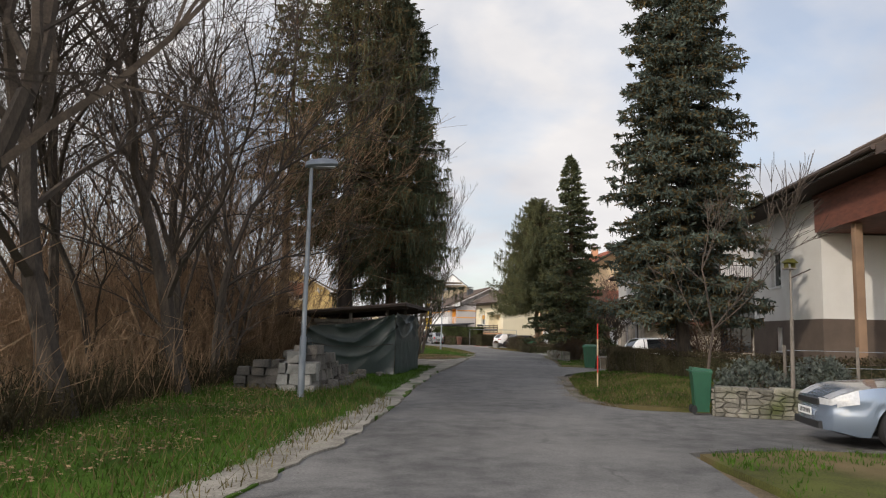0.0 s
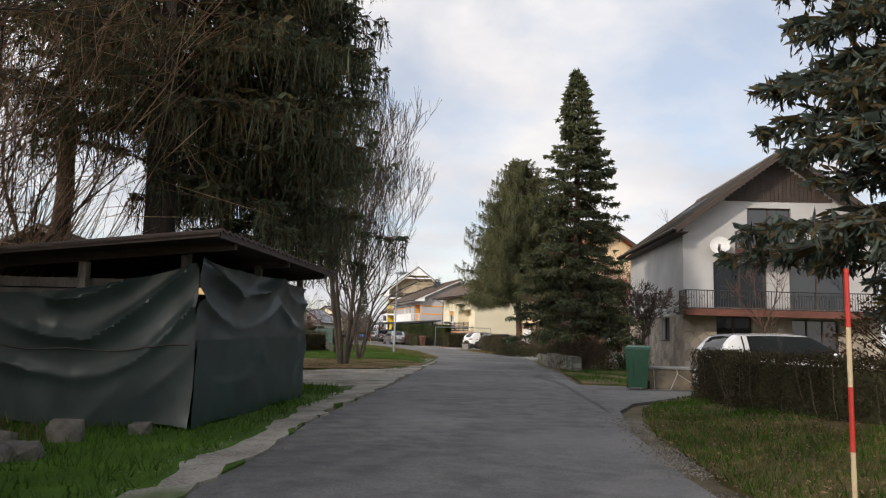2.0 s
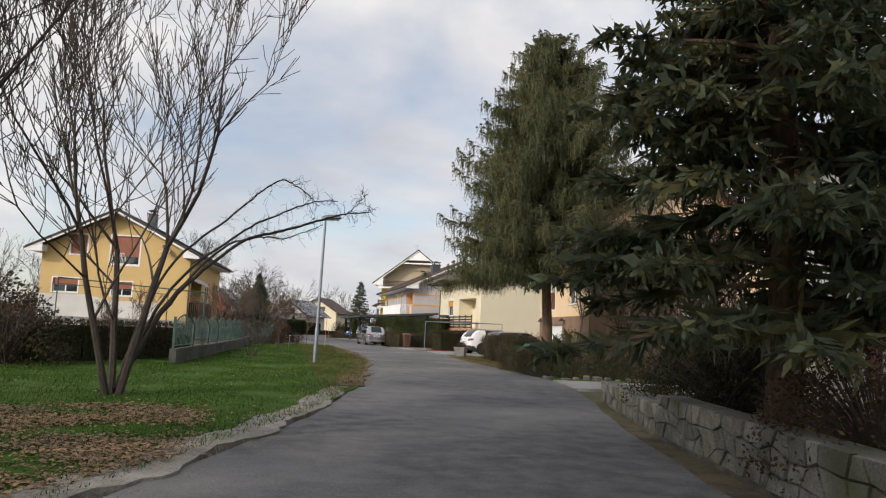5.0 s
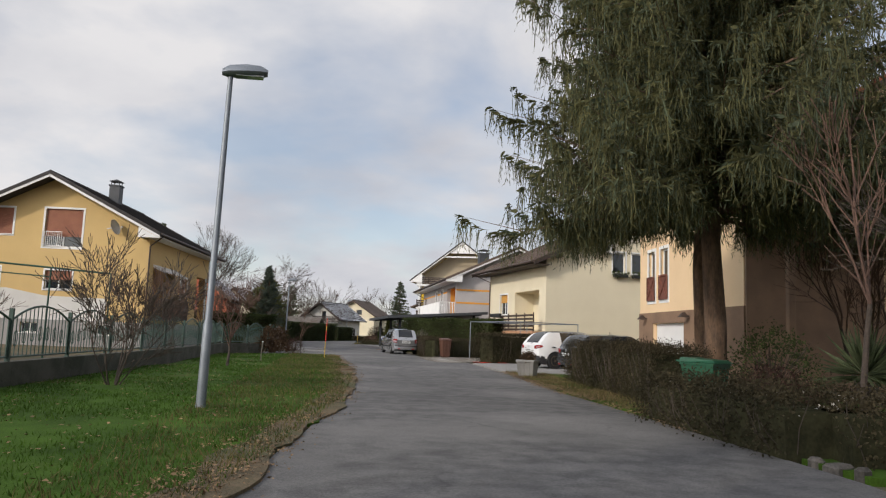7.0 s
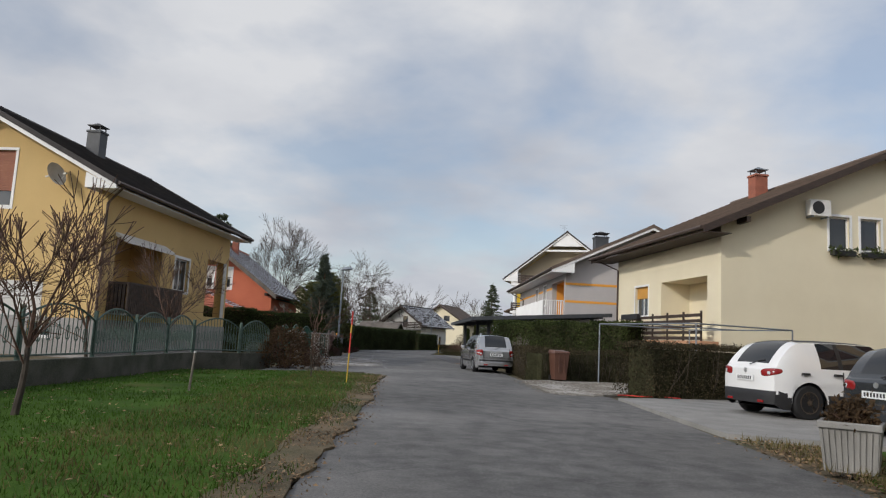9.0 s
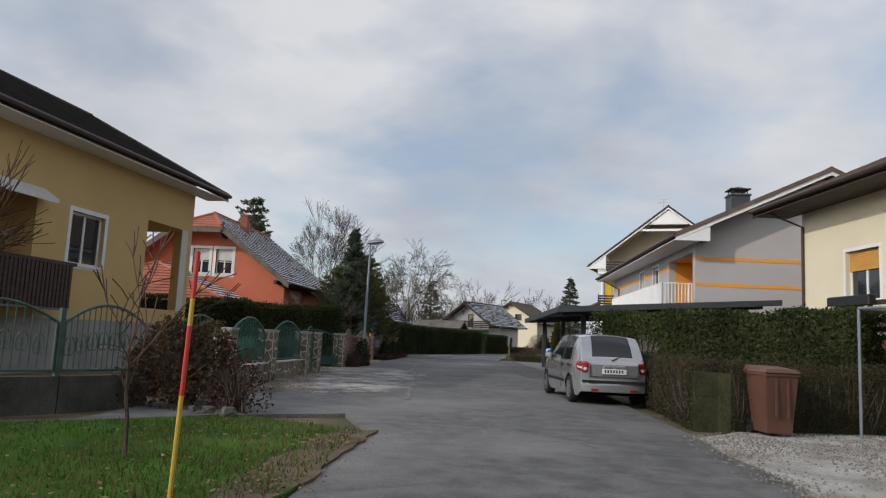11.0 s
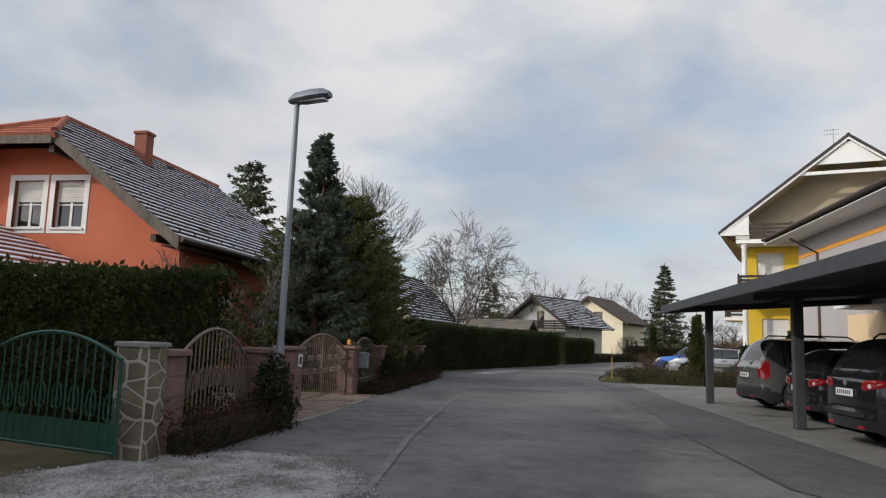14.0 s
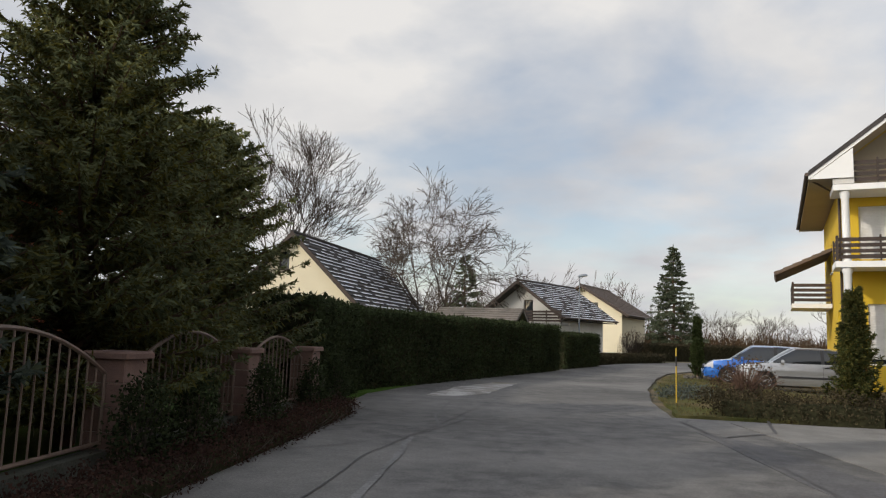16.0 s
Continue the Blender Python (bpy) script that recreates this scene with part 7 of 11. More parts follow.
def bush(name, label, m, rx, ry, h, mat, seed, n=2600, leaf=0.06, twigs=40, twig_mat=None, up=0.2, category="shrub", shape=1.0):
    """A rounded shrub: stems from the base and leaves on an uneven dome."""
    rng = np.random.default_rng(seed)
    t = thing(name, label, category, m)
    st = Buf()
    for i in range(twigs):
        a = rng.uniform(0, 2 * math.pi)
        q = rng.uniform(0.3, 1.0)
        tip = Vector((rx * q * math.cos(a), ry * q * math.sin(a), h * (1 - 0.45 * q * q) * rng.uniform(0.8, 1.1)))
        st.tube([(rng.normal(0, 0.08), rng.normal(0, 0.08), -0.1), tip * 0.5 + Vector((0, 0, h * 0.12)), tip], [0.018, 0.010, 0.004], 3, caps=False)
    part("stemwork", st, twig_mat or TWIG, t, kind="stuff")
    a, c = rng.uniform(0, 2 * math.pi, n), rng.uniform(0, 1, n)
    rad = np.sqrt(1 - c ** 2) ** shape * rng.uniform(0.72, 1.0, n)
    wob = 1 + 0.22 * np.array([noise.noise(Vector((math.cos(x) * 1.6, math.sin(x) * 1.6, y * 2 + seed))) for x, y in zip(a, c)])
    p = np.stack([rx * rad * wob * np.cos(a), ry * rad * wob * np.sin(a), 0.05 + c * h * wob * rng.uniform(0.85, 1.0, n)], 1)
    part("leaves", fast_mesh("leaves", leaf_cloud(rng, p, 1, leaf, 0.05, up), 4, mat), mat, t, kind="stuff")
    return t


def thicket(name, label, poly, count, mat, seed, h=(0.6, 2.2), r=0.008):
    """Dry brush: countless thin stalks with side twigs."""
    rng = np.random.default_rng(seed)
    px, py = [p[0] for p in poly], [p[1] for p in poly]
    x, y = rng.uniform(min(px), max(px), count * 3), rng.uniform(min(py), max(py), count * 3)
    ok = inside(poly, x, y)
    x, y = x[ok][:count], y[ok][:count]
    n = len(x)
    hh = rng.uniform(h[0], h[1], n) * rng.uniform(0.5, 1.0, n)
    base = np.stack([x, y, np.full(n, -0.06)], 1)
    d = np.stack([rng.normal(0, 0.28, n), rng.normal(0, 0.28, n), np.ones(n)], 1)
    parts = [sprigs(base, d, hh, np.full(n, r), rng)]
    for _ in range(4):
        w = rng.uniform(0.25, 0.9, n)
        b2 = base + d / np.linalg.norm(d, axis=1, keepdims=True) * (hh * w)[:, None]
        parts.append(sprigs(b2, d * 0.6 + rng.normal(0, 0.6, (n, 3)), hh * rng.uniform(0.15, 0.5, n), np.full(n, r * 0.8), rng, cross=False))
    return tagged(part(name, fast_mesh(name, np.concatenate(parts), 4, mat), mat), label, "undergrowth", kind="stuff")


# conifers along the lane
conifer("spruce_tree", "tall blue-green spruce with browned lower boughs", pose(12.55, 21.8, 0.1), 19.5, 2.7, NEEDLE_BLUE, 3, 2.15, 0.28, 11, 0.1, 0.5, 0.4, 25, 0.21, 0.68, second=(NEEDLE_BROWN, 0.34), size=0.9, bark=BARK)
conifer("spruce_tree", "slender dark green spruce behind the shrubs", pose(17.75, 44.4, 0), 13.0, 2.9, NEEDLE_DARK, 5, 1.6, 0.36, 8, 0.05, 0.40, 0.4, 26, 0.22, 0.75, second=(NEEDLE, 0.4), size=1.05)
conifer("spruce_tree", "broad old spruce with long hanging sprays", pose(22.7, 65.5, 0), 14.3, 5.6, NEEDLE, 7, 4.1, 0.38, 12, 0.12, 0.55, 1.0, 38, 0.24, 0.52, second=(NEEDLE_DARK, 0.35), size=0.74, hang_len=0.44, tip_up=0.16, curtain=3, lacy=True)
conifer("spruce_tree", "old spruce with drooping boughs beside its twin", pose(23.2, 66.9, 0), 12.6, 4.9, NEEDLE, 8, 4.2, 0.40, 11, 0.1, 0.55, 1.0, 32, 0.19, 0.52, second=(NEEDLE_DARK, 0.35), size=0.74, hang_len=0.42, tip_up=0.16, curtain=3, lacy=True)
conifer("spruce_tree", "dark weeping spruce behind the tarpaulin shed", pose(4.9, 32.3, 0), 16.4, 2.95, NEEDLE_DARK, 11, 3.4, 0.42, 9, 0.1, 0.6, 1.0, 24, 0.26, 0.40, size=0.95, hang_len=0.52, curtain=3, lacy=True, second=(NEEDLE_BROWN, 0.25))
conifer("spruce_tree", "brownish thinning spruce behind the shed", pose(2.85, 30.9, 0), 21.0, 3.7, NEEDLE_DARK, 12, 5.2, 0.50, 8, 0.1, 0.6, 1.0, 18, 0.34, 0.5, second=(NEEDLE_BROWN, 0.6), bark=BARK, size=1.0, hang_len=0.62, curtain=2, lacy=True)
conifer("spruce_tree", "thin brownish spruce at the wood edge", pose(0.4, 33.5, 0), 17.5, 3.2, NEEDLE_BROWN, 21, 5.6, 0.56, 5, 0.1, 0.55, 0.9, 15, 0.25, 0.55, second=(NEEDLE_DARK, 0.4), size=1.05, hang_len=0.6, lacy=True)
conifer("spruce_tree", "young blue spruce behind the iron fence", pose(9.1, 117.6, 0), 6.9, 1.75, NEEDLE_BLUE, 13, 0.3, 0.22, 9, 0.3, 0.2, 0.0, 34, 0.12, 0.85, size=0.6, lift=0.4, second=(NEEDLE_DARK, 0.35))
conifer("cypress_tree", "dense feathery cypress beside the blue spruce", pose(8.85, 121.3, 0), 5.9, 2.3, THUJA_SOFT, 31, 0.2, 0.17, 12, 0.5, 0.4, 0.0, 40, 0.12, 0.5, size=0.42, second=(THUJA_GOLD, 0.45))
conifer("cypress_tree", "dense feathery cypress tinged with gold", pose(8.2, 118.8, 0), 4.8, 2.0, THUJA_SOFT, 32, 0.2, 0.17, 9, 0.75, 0.25, 0.0, 36, 0.12, 0.5, size=0.45, second=(THUJA_GOLD, 0.4))
conifer("cypress_tree", "dense feathery cypress overhanging the fence", pose(8.75, 124.6, 0), 4.9, 2.1, THUJA_SOFT, 33, 0.2, 0.17, 12, 0.5, 0.25, 0.0, 36, 0.12, 0.5, size=0.42, second=(THUJA_GOLD, 0.3))
conifer("spruce_tree", "lone dark spruce at the far bend", pose(26.8, 184.7, 0), 11.0, 3.2, NEEDLE_DARK, 14, 0.6, 0.4, 8, 0.1, 0.35, 0.2, 16, 0.2, 0.8, size=1.2)
conifer("spruce_tree", "dark spruce among the far gardens", pose(7.4, 178, 0), 9.0, 2.8, NEEDLE_DARK, 15, 0.6, 0.5, 7, 0.1, 0.35, 0.2, 12, 0.2, 0.8, size=1.3)
conifer("spruce_tree", "dark spruce behind the low house", pose(-5.5, 74, 0), 7.4, 2.4, NEEDLE_DARK, 16, 0.6, 0.5, 7, 0.1, 0.35, 0.2, 12, 0.2, 0.8, size=1.3)
conifer("pine_tree", "open-topped pine behind the terracotta house", pose(-8.9, 151.4, 0), 14.6, 3.0, NEEDLE_DARK, 17, 8.5, 0.75, 6, 0.35, 0.1, 0.0, 16, 0.25, 0.35, size=1.6)
for i, (x, y, h) in enumerate(((20.8, 129.4, 2.75), (20.98, 145.6, 2.7), (23.0, 131.0, 1.6), (24.6, 130.2, 2.3))):
    conifer("columnar_cypress", "slim columnar cypress in the corner bed" if i != 1 else "narrow dark cypress ringed with white stones", pose(x, y, 0), h, (0.52, 0.34, 0.42, 0.5)[i], THUJA_GOLD if i in (0, 3) else THUJA, 40 + i, 0.08, 0.10, 10, 1.3, 0.2, 0.0, 16, 0.06, 0.75,
            size=0.36, second=(THUJA, 0.4))

# the wood: a few grown trees, set again and again
WOOD = [bare_tree("bare_tree", "leafless tree with dark forked limbs in the wood", pose(x, y, 0), h, sd, 1, 0.3, 5, r, 3, lean=0.4, shrink=sh, group="trees of the wood", first=0.2, curl=0.36)
        for x, y, h, sd, r, sh in ((-2.15, 13.5, 11.5, 101, 0.19, 0.74), (-1.5, 18.7, 10.0, 102, 0.12, 0.74), (-4.6, 20.5, 13.0, 103, 0.16, 0.75), (-2.6, 25.2, 12.0, 104, 0.13, 0.74), (-6.5, 14.2, 12.5, 105, 0.15, 0.75))]
for x, y, h, sd in ((-0.9, 25.0, 8.5, 111), (-2.6, 28.4, 10.0, 113), (0.2, 30.2, 8.0, 116)):
    bare_tree("bare_tree", "leafless tree with fine pale brown twigs", pose(x, y, 0), h, sd, 2, 0.30, 5, 0.075, 3, bark=BARK, twig=BRUSH_WOOD, lean=0.2, shrink=0.75, group="trees of the wood", first=0.25, curl=0.30, twig_r=0.006)
rng = random.Random(77)
spots = [(-1.3, 17.8), (-0.9, 20.6), (-2.2, 22.6), (-3.0, 19.2), (-4.6, 13.0), (-2.9, 11.2), (-0.4, 23.2), (-3.5, 16.2), (-5.2, 11.0), (-3.9, 8.2), (-5.5, 17.8), (-1.6, 27.5), (-4.0, 29.5), (-6.2, 25.0), (-7.5, 20.2), (-8.6, 16.0), (-8.0, 28.5), (-9.8, 23.4), (-11.4, 18.6), (-11.0, 30.0),
         (-13.5, 25.5), (-14.5, 33.0), (-17.0, 28.2), (-18.5, 36.0), (-12.0, 37.5), (-8.5, 35.0), (-5.6, 33.5), (-3.2, 36.0), (-20.5, 31.5), (-22.5, 40.0), (-16.0, 42.0), (-6.6, 9.8), (-9.5, 12.0), (-13.0, 14.2), (-16.5, 21.0)]
for i, (x, y) in enumerate(spots):
    copy_thing(WOOD[i % 5], pose(x + rng.uniform(-0.3, 0.3), y + rng.uniform(-0.3, 0.3), 0, rng.uniform(-3, 3), rng.uniform(-3, 3), rng.uniform(0, 360)) @ Matrix.Diagonal((*[rng.uniform(0.75, 1.15)] * 3, 1)))
WOOD_EDGE = [(-3.0, 6.0), (-2.2, 12), (-1.0, 17), (-0.6, 22), (-1.0, 28), (1.5, 34.5), (-2, 37), (-24, 44), (-30, 30), (-16, 10), (-10, 3)]
thicket("brushwood", "tangled dry brush under the bare trees", WOOD_EDGE, 8000, BRUSH_WOOD, 5, (0.6, 2.8), 0.009)
thicket("brushwood", "brown thicket between the heap and the shed", [(-8, 25), (0.6, 26.5), (1.6, 31.2), (1.2, 34.0), (-9, 33)], 2600, BRUSH_WOOD, 8, (1.8, 4.2), 0.010)
thicket("brushwood", "tall dry stalks deep in the wood", [(-8, 12), (-4, 24), (-4, 36), (-28, 46), (-34, 30), (-18, 12)], 3600, BRUSH_WOOD, 6, (2.0, 6.0), 0.012)
thicket("brambles", "green-brown brambles at the wood edge", [(-2.4, 9), (-1.4, 17), (-0.2, 22), (0.4, 26), (-1.6, 26), (-2.6, 18), (-3.6, 10)], 2200, HEDGE_BROWN, 7, (0.4, 1.1), 0.010)
thicket("brushwood", "tall thin saplings behind the block stack", [(-7, 21), (0.4, 24), (1.2, 27), (1.4, 31), (-7, 36)], 1500, BRUSH_WOOD, 16, (4.0, 9.0), 0.010)
bare_tree("bare_tree", "pale ivy-stripped stump tree beside the shed", pose(0.38, 29.6, 0), 7.0, 120, 1, 0.3, 4, 0.15, 3, bark=WOOD_GREY, lean=0.3)
bare_tree("bare_tree", "pale cut-back trunk with bare shoots", pose(-0.9, 23.9, 0), 4.5, 121, 1, 0.3, 4, 0.12, 3, bark=WOOD_GREY, lean=0.3)

# loose trees and shrubs of the left side
bare_tree("bare_tree", "many-stemmed leafless tree on the green", pose(7.9, 43.6, 0), 9.4, 131, 6, 0.20, 5, 0.10, 3, shrink=0.74, curl=0.13, twig=TWIG, droop=-0.5, twig_r=0.0075)
slim_tree = bare_tree("bare_tree", "slim leafless tree on the green", pose(9.35, 50.3, 0), 7.4, 132, 3, 0.30, 5, 0.075, 3, shrink=0.75, curl=0.18, twig=TWIG, droop=-0.3, twig_r=0.0075)
for i, (pts, r) in enumerate(((((0.05, 0.05, 0.1), (0.7, 0.6, 1.6), (1.74, 1.6, 2.85), (2.7, 1.8, 3.25), (3.58, 1.84, 3.58), (3.97, 1.82, 3.69), (4.4, 1.8, 3.74)), 0.045),
                              (((0.05, 0.08, 0.1), (0.5, 1.2, 1.5), (1.4, 2.4, 2.85), (2.19, 3.15, 3.22), (2.66, 3.0, 3.21), (3.45, 2.9, 3.55)), 0.036),
                              (((0.03, 0.05, 0.1), (0.7, 0.8, 1.9), (1.74, 1.9, 3.1), (2.5, 2.1, 3.6), (3.2, 2.1, 3.92), (3.7, 2.1, 3.97)), 0.036),
                              (((0.0, 0.05, 0.1), (0.6, 0.7, 2.2), (1.6, 1.9, 3.5), (2.4, 2.2, 4.3), (2.9, 2.2, 4.2), (3.3, 2.2, 3.85)), 0.032),
                              (((3.9, 1.82, 3.68), (4.1, 1.78, 3.9), (4.25, 1.75, 4.08)), 0.010))):
    bough(slim_tree, pts, r, 300 + i)
bush("bare_shrub", "dense bare shrub beside the track", pose(4.75, 40.2, 0), 1.35, 1.5, 2.3, HEDGE_BROWN, 133, 5200, 0.045, 260, TWIG)
bush("bare_shrub", "dense bare shrub by the wire fence", pose(1.2, 47.5, 0), 1.8, 1.4, 2.6, HEDGE_BROWN, 134, 2600, 0.10, 120, TWIG)
bush("bare_shrub", "bare brown shrub behind the wire fence", pose(5.2, 57.5, 0), 1.6, 1.4, 2.1, HEDGE_BROWN, 135, 2200, 0.10, 100, TWIG)
for i, (x, y, h) in enumerate(((-3.0, 53, 3.2), (-6.5, 50, 3.6), (-1.0, 57.5, 2.6), (3.0, 62, 2.8), (6.6, 66, 2.2), (4.8, 72, 2.4))):
    bare_tree("fruit_tree", "small bare garden tree behind the fence", pose(x, y, 0), h, 140 + i, 2, 0.5, 4, 0.05, 3, twig=TWIG_RED, shrink=0.75)
hedge("bare_hedge", "thin brown hedge along the wire fence", [(-7, 51.5), (1.8, 55.0), (6.2, 60.0), (8.6, 64.5)], 0.7, 1.15, HEDGE_BROWN, 141, 170, 0.09, twigs=14, core=SHADE_CORE)
for x, y, h, sd in ((11.8, 75.6, 2.5, 151), (8.2, 85.2, 3.6, 153), (7.6, 80.5, 3.0, 154), (8.4, 90.0, 3.2, 155)):
    bare_tree("fruit_tree", "young bare fruit tree pruned to upright shoots" if sd > 151 else "young bare fruit tree on the lawn", pose(x, y, 0), h, sd, 1, 0.5, 4, 0.055, 4, twig=TWIG_RED, shrink=0.78, lean=0.15, curl=0.18, first=0.5)
bare_tree("sapling", "thin bare sapling on the lawn", pose(13.6, 86.6, 0), 2.6, 152, 1, 0.4, 3, 0.022, 3, twig=TWIG_RED, lean=0.1)
bare_tree("bare_shrub", "spreading bare shrub on the lawn before the fence", pose(10.9, 66.9, 0), 2.6, 158, 6, 0.55, 4, 0.022, 3, twig=TWIG, curl=0.26, category="shrub")
bush("brown_shrub", "rounded brown-leaved shrub by the gravel", pose(11.9, 91.5, 0), 1.1, 0.95, 1.3, BRUSH, 156, 5200, 0.075, 90, TWIG_RED)
bush("withered_roses", "dark withered rose bush with pale stones below", pose(13.1, 90.8, 0), 0.5, 0.45, 0.8, HEDGE_RED, 157, 500, 0.06, 40, TWIG)
hedge("thuja_hedge", "dark green clipped thuja hedge behind the iron fence", [(10.3, 109.4), (6.4, 109.3)], 1.1, 2.25, THUJA, 161, 520, 0.085, up=0.6)
hedge("thuja_hedge", "dark green clipped thuja hedge before the terracotta house", [(6.2, 109.3), (-3.0, 109.0)], 1.1, 2.4, THUJA, 160, 420, 0.09, up=0.6)
hedge("thuja_hedge", "tall dark green clipped hedge along the lane", [(9.7, 126.2), (9.2, 131.6), (11.0, 137.4), (14.6, 149.0)], 1.2, 2.05, THUJA_DEEP_AND_SHADED, 162, 460, 0.085, up=0.6)
hedge("thuja_hedge", "dark hedge set back beyond a gap", [(15.1, 151.2), (17.2, 157.5)], 1.1, 1.8, THUJA_DEEP_AND_SHADED, 163, 380, 0.09, up=0.6)
hedge("barberry_hedge", "low dark purple hedge before the brown fence", [(11.25, 107.0), (11.15, 110.0)], 0.7, 0.36, HEDGE_RED, 164, 900, 0.04, twigs=60, rough=0.16, h_var=0.2)
hedge("barberry_hedge", "low dark purple hedge below the fence arches", [(10.85, 117.0), (10.95, 119.0), (10.85, 122.6), (10.75, 126.2)], 0.6, 0.24, HEDGE_RED, 165, 1300, 0.036, twigs=16, rough=0.09, h_var=0.25)
bush("ivy_bush", "dark green ivy grown over the lamp foot", pose(11.35, 109.75, 0), 0.30, 0.30, 1.0, THUJA_DEEP_AND_SHADED, 166, 1500, 0.07, 20)
for i, (x, y) in enumerate(((10.62, 119.9), (10.66, 120.9), (10.62, 123.0), (10.6, 125.2), (10.5, 126.9))):
    bush("boxwood", "clipped dark evergreen before a fence pier", pose(x, y, 0), 0.26, 0.34, 0.92, THUJA_DEEP_AND_SHADED, 170 + i, 2600, 0.042, 12)
for i, (x, y, rx, h) in enumerate(((10.55, 93.0, 0.5, 0.75), (10.3, 94.9, 0.55, 0.6), (10.5, 96.6, 0.5, 0.9), (10.35, 98.6, 0.6, 0.7), (10.4, 100.2, 0.45, 0.85))):
    bush("garden_shrub", "low dark green shrub behind the green iron fence" if i % 2 else "grey-green leafy shrub behind the green iron fence", pose(x, y, 0), rx, rx * 1.2, h, THUJA if i % 2 else LAVENDER, 190 + i, 1500, 0.06, 24)
bare_tree("fruit_tree", "small bare tree against the red wall", pose(8.3, 113.2, 0), 3.3, 176, 2, 0.35, 4, 0.024, 3, bark=WOOD_GREY, twig=WOOD_GREY, curl=0.3)
bare_tree("weeping_birch", "bare birch with fine hanging twigs", pose(7.6, 158.0, 0), 10.8, 177, 2, 0.3, 6, 0.14, 3, droop=0.35, shrink=0.76, twig=TWIG, twig_r=0.012)
bare_tree("bare_tree", "broad bare tree behind the pale house", pose(-3.0, 160.0, 0), 13.5, 178, 1, 0.3, 6, 0.22, 3, shrink=0.78, twig=TWIG, twig_r=0.014)
hedge("garden_hedge", "low green hedge and beds along the far bend", [(17.4, 160.5), (19.6, 165.5), (23.0, 170.5)], 1.2, 0.6, HEDGE_BROWN, 179, 200, 0.1)
hedge("garden_hedge", "dark hedge in front of the far yellow house", [(22.5, 177.0), (27.5, 181.5), (33.0, 185.0)], 1.2, 1.4, HEDGE_BROWN, 180, 200, 0.1)
bush("bare_shrub", "round bare shrub below the far yellow house", pose(22.0, 176.4, 0), 1.6, 1.6, 2.4, BRUSH, 181, 1500, 0.09, 120, TWIG)

# shrubs and hedges of the right side
hedge("clipped_hedge", "low clipped dark hedge beside the parked white car", [(12.75, 18.2), (12.4, 21.3), (12.35, 23.6), (12.6, 26.0), (13.15, 27.6), (13.85, 28.95)], 0.8, 1.02, HEDGE_BROWN, 201, 900, 0.038, twigs=10, up=0.5)
bush("lavender_bush", "grey-green lavender behind the stone wall", pose(10.6, 15.6, 0), 0.95, 0.6, 0.95, LAVENDER, 202, 2600, 0.08, 30, up=0.8)
bush("lavender_bush", "grey-green lavender behind the stone wall", pose(12.2, 15.4, 0), 0.9, 0.6, 1.05, LAVENDER, 203, 2600, 0.08, 30, up=0.8)
hedge("clipped_hedge", "dark shrubs along the garden fence", [(12.6, 17.2), (17.5, 16.2), (21, 15.0)], 0.9, 1.0, HEDGE_BROWN, 204, 320, 0.07, twigs=8)
bare_tree("bare_tree", "young pale-barked bare tree behind the waste bin", pose(9.6, 15.8, 0), 3.9, 206, 1, 0.40, 4, 0.042, 3, bark=TWIG, twig=TWIG, shrink=0.76, curl=0.16, z_bare=0.3, first=0.7, lean=0.05)
bush("bare_shrub", "dense reddish shrub under the tall spruce", pose(15.6, 25.6, 0), 2.0, 1.8, 2.2, BRUSH, 207, 3600, 0.07, 120, TWIG_RED)
bare_tree("fruit_tree", "knotty bare fruit tree against the white wall", pose(20.2, 43.5, 0), 4.4, 208, 1, 0.5, 5, 0.13, 4, shrink=0.72, curl=0.42, lean=0.2, twig_r=0.011)
bare_tree("fruit_tree", "bare climbing tree by the lower balcony", pose(24.6, 41.2, 0), 4.0, 209, 1, 0.5, 4, 0.09, 3, shrink=0.74, curl=0.3, twig=TWIG_RED)
bush("evergreen_shrub", "dark evergreen shrub above the retaining wall", pose(18.95, 47.4, 0.1), 1.25, 2.0, 1.3, HEDGE_BROWN, 210, 9000, 0.05, 260, TWIG)
bush("evergreen_shrub", "dark evergreen shrub under the slender spruce", pose(19.4, 43.4, 0), 1.2, 1.2, 1.5, THUJA, 211, 7000, 0.055, 50)
bush("bare_shrub", "brown prickly shrub above the retaining wall", pose(17.3, 42.6, 0.1), 1.1, 1.3, 1.2, BRUSH, 212, 5200, 0.045, 160, TWIG)
bush("evergreen_shrub", "broad dark shrub beside the drive", pose(20.75, 50.6, 0.1), 1.35, 1.6, 1.2, THUJA, 213, 11000, 0.05, 220, TWIG)
bare_tree("bare_shrub", "tall bare shrub among the evergreens", pose(18.9, 46.0, 0), 4.4, 214, 4, 0.45, 4, 0.04, 3, twig=TWIG, curl=0.2, category="shrub")
bare_tree("fruit_tree", "pollarded young tree with upright shoots", pose(21.9, 60.4, 0), 3.3, 215, 1, 0.4, 3, 0.06, 4, bark=TWIG, twig=TWIG_RED, shrink=0.7, curl=0.16, lean=0.05, z_bare=0.7, first=0.9)
bare_tree("bare_tree", "bare brown tree before the porch", pose(26.4, 60.6, 0), 6.2, 216, 2, 0.35, 5, 0.11, 3, bark=BARK_WARM, twig=TWIG_RED, shrink=0.76)
bare_tree("bare_tree", "bare brown tree in the shaded garden", pose(27.0, 66.5, 0), 5.6, 217, 3, 0.4, 5, 0.07, 3, twig=TWIG_RED, shrink=0.76)
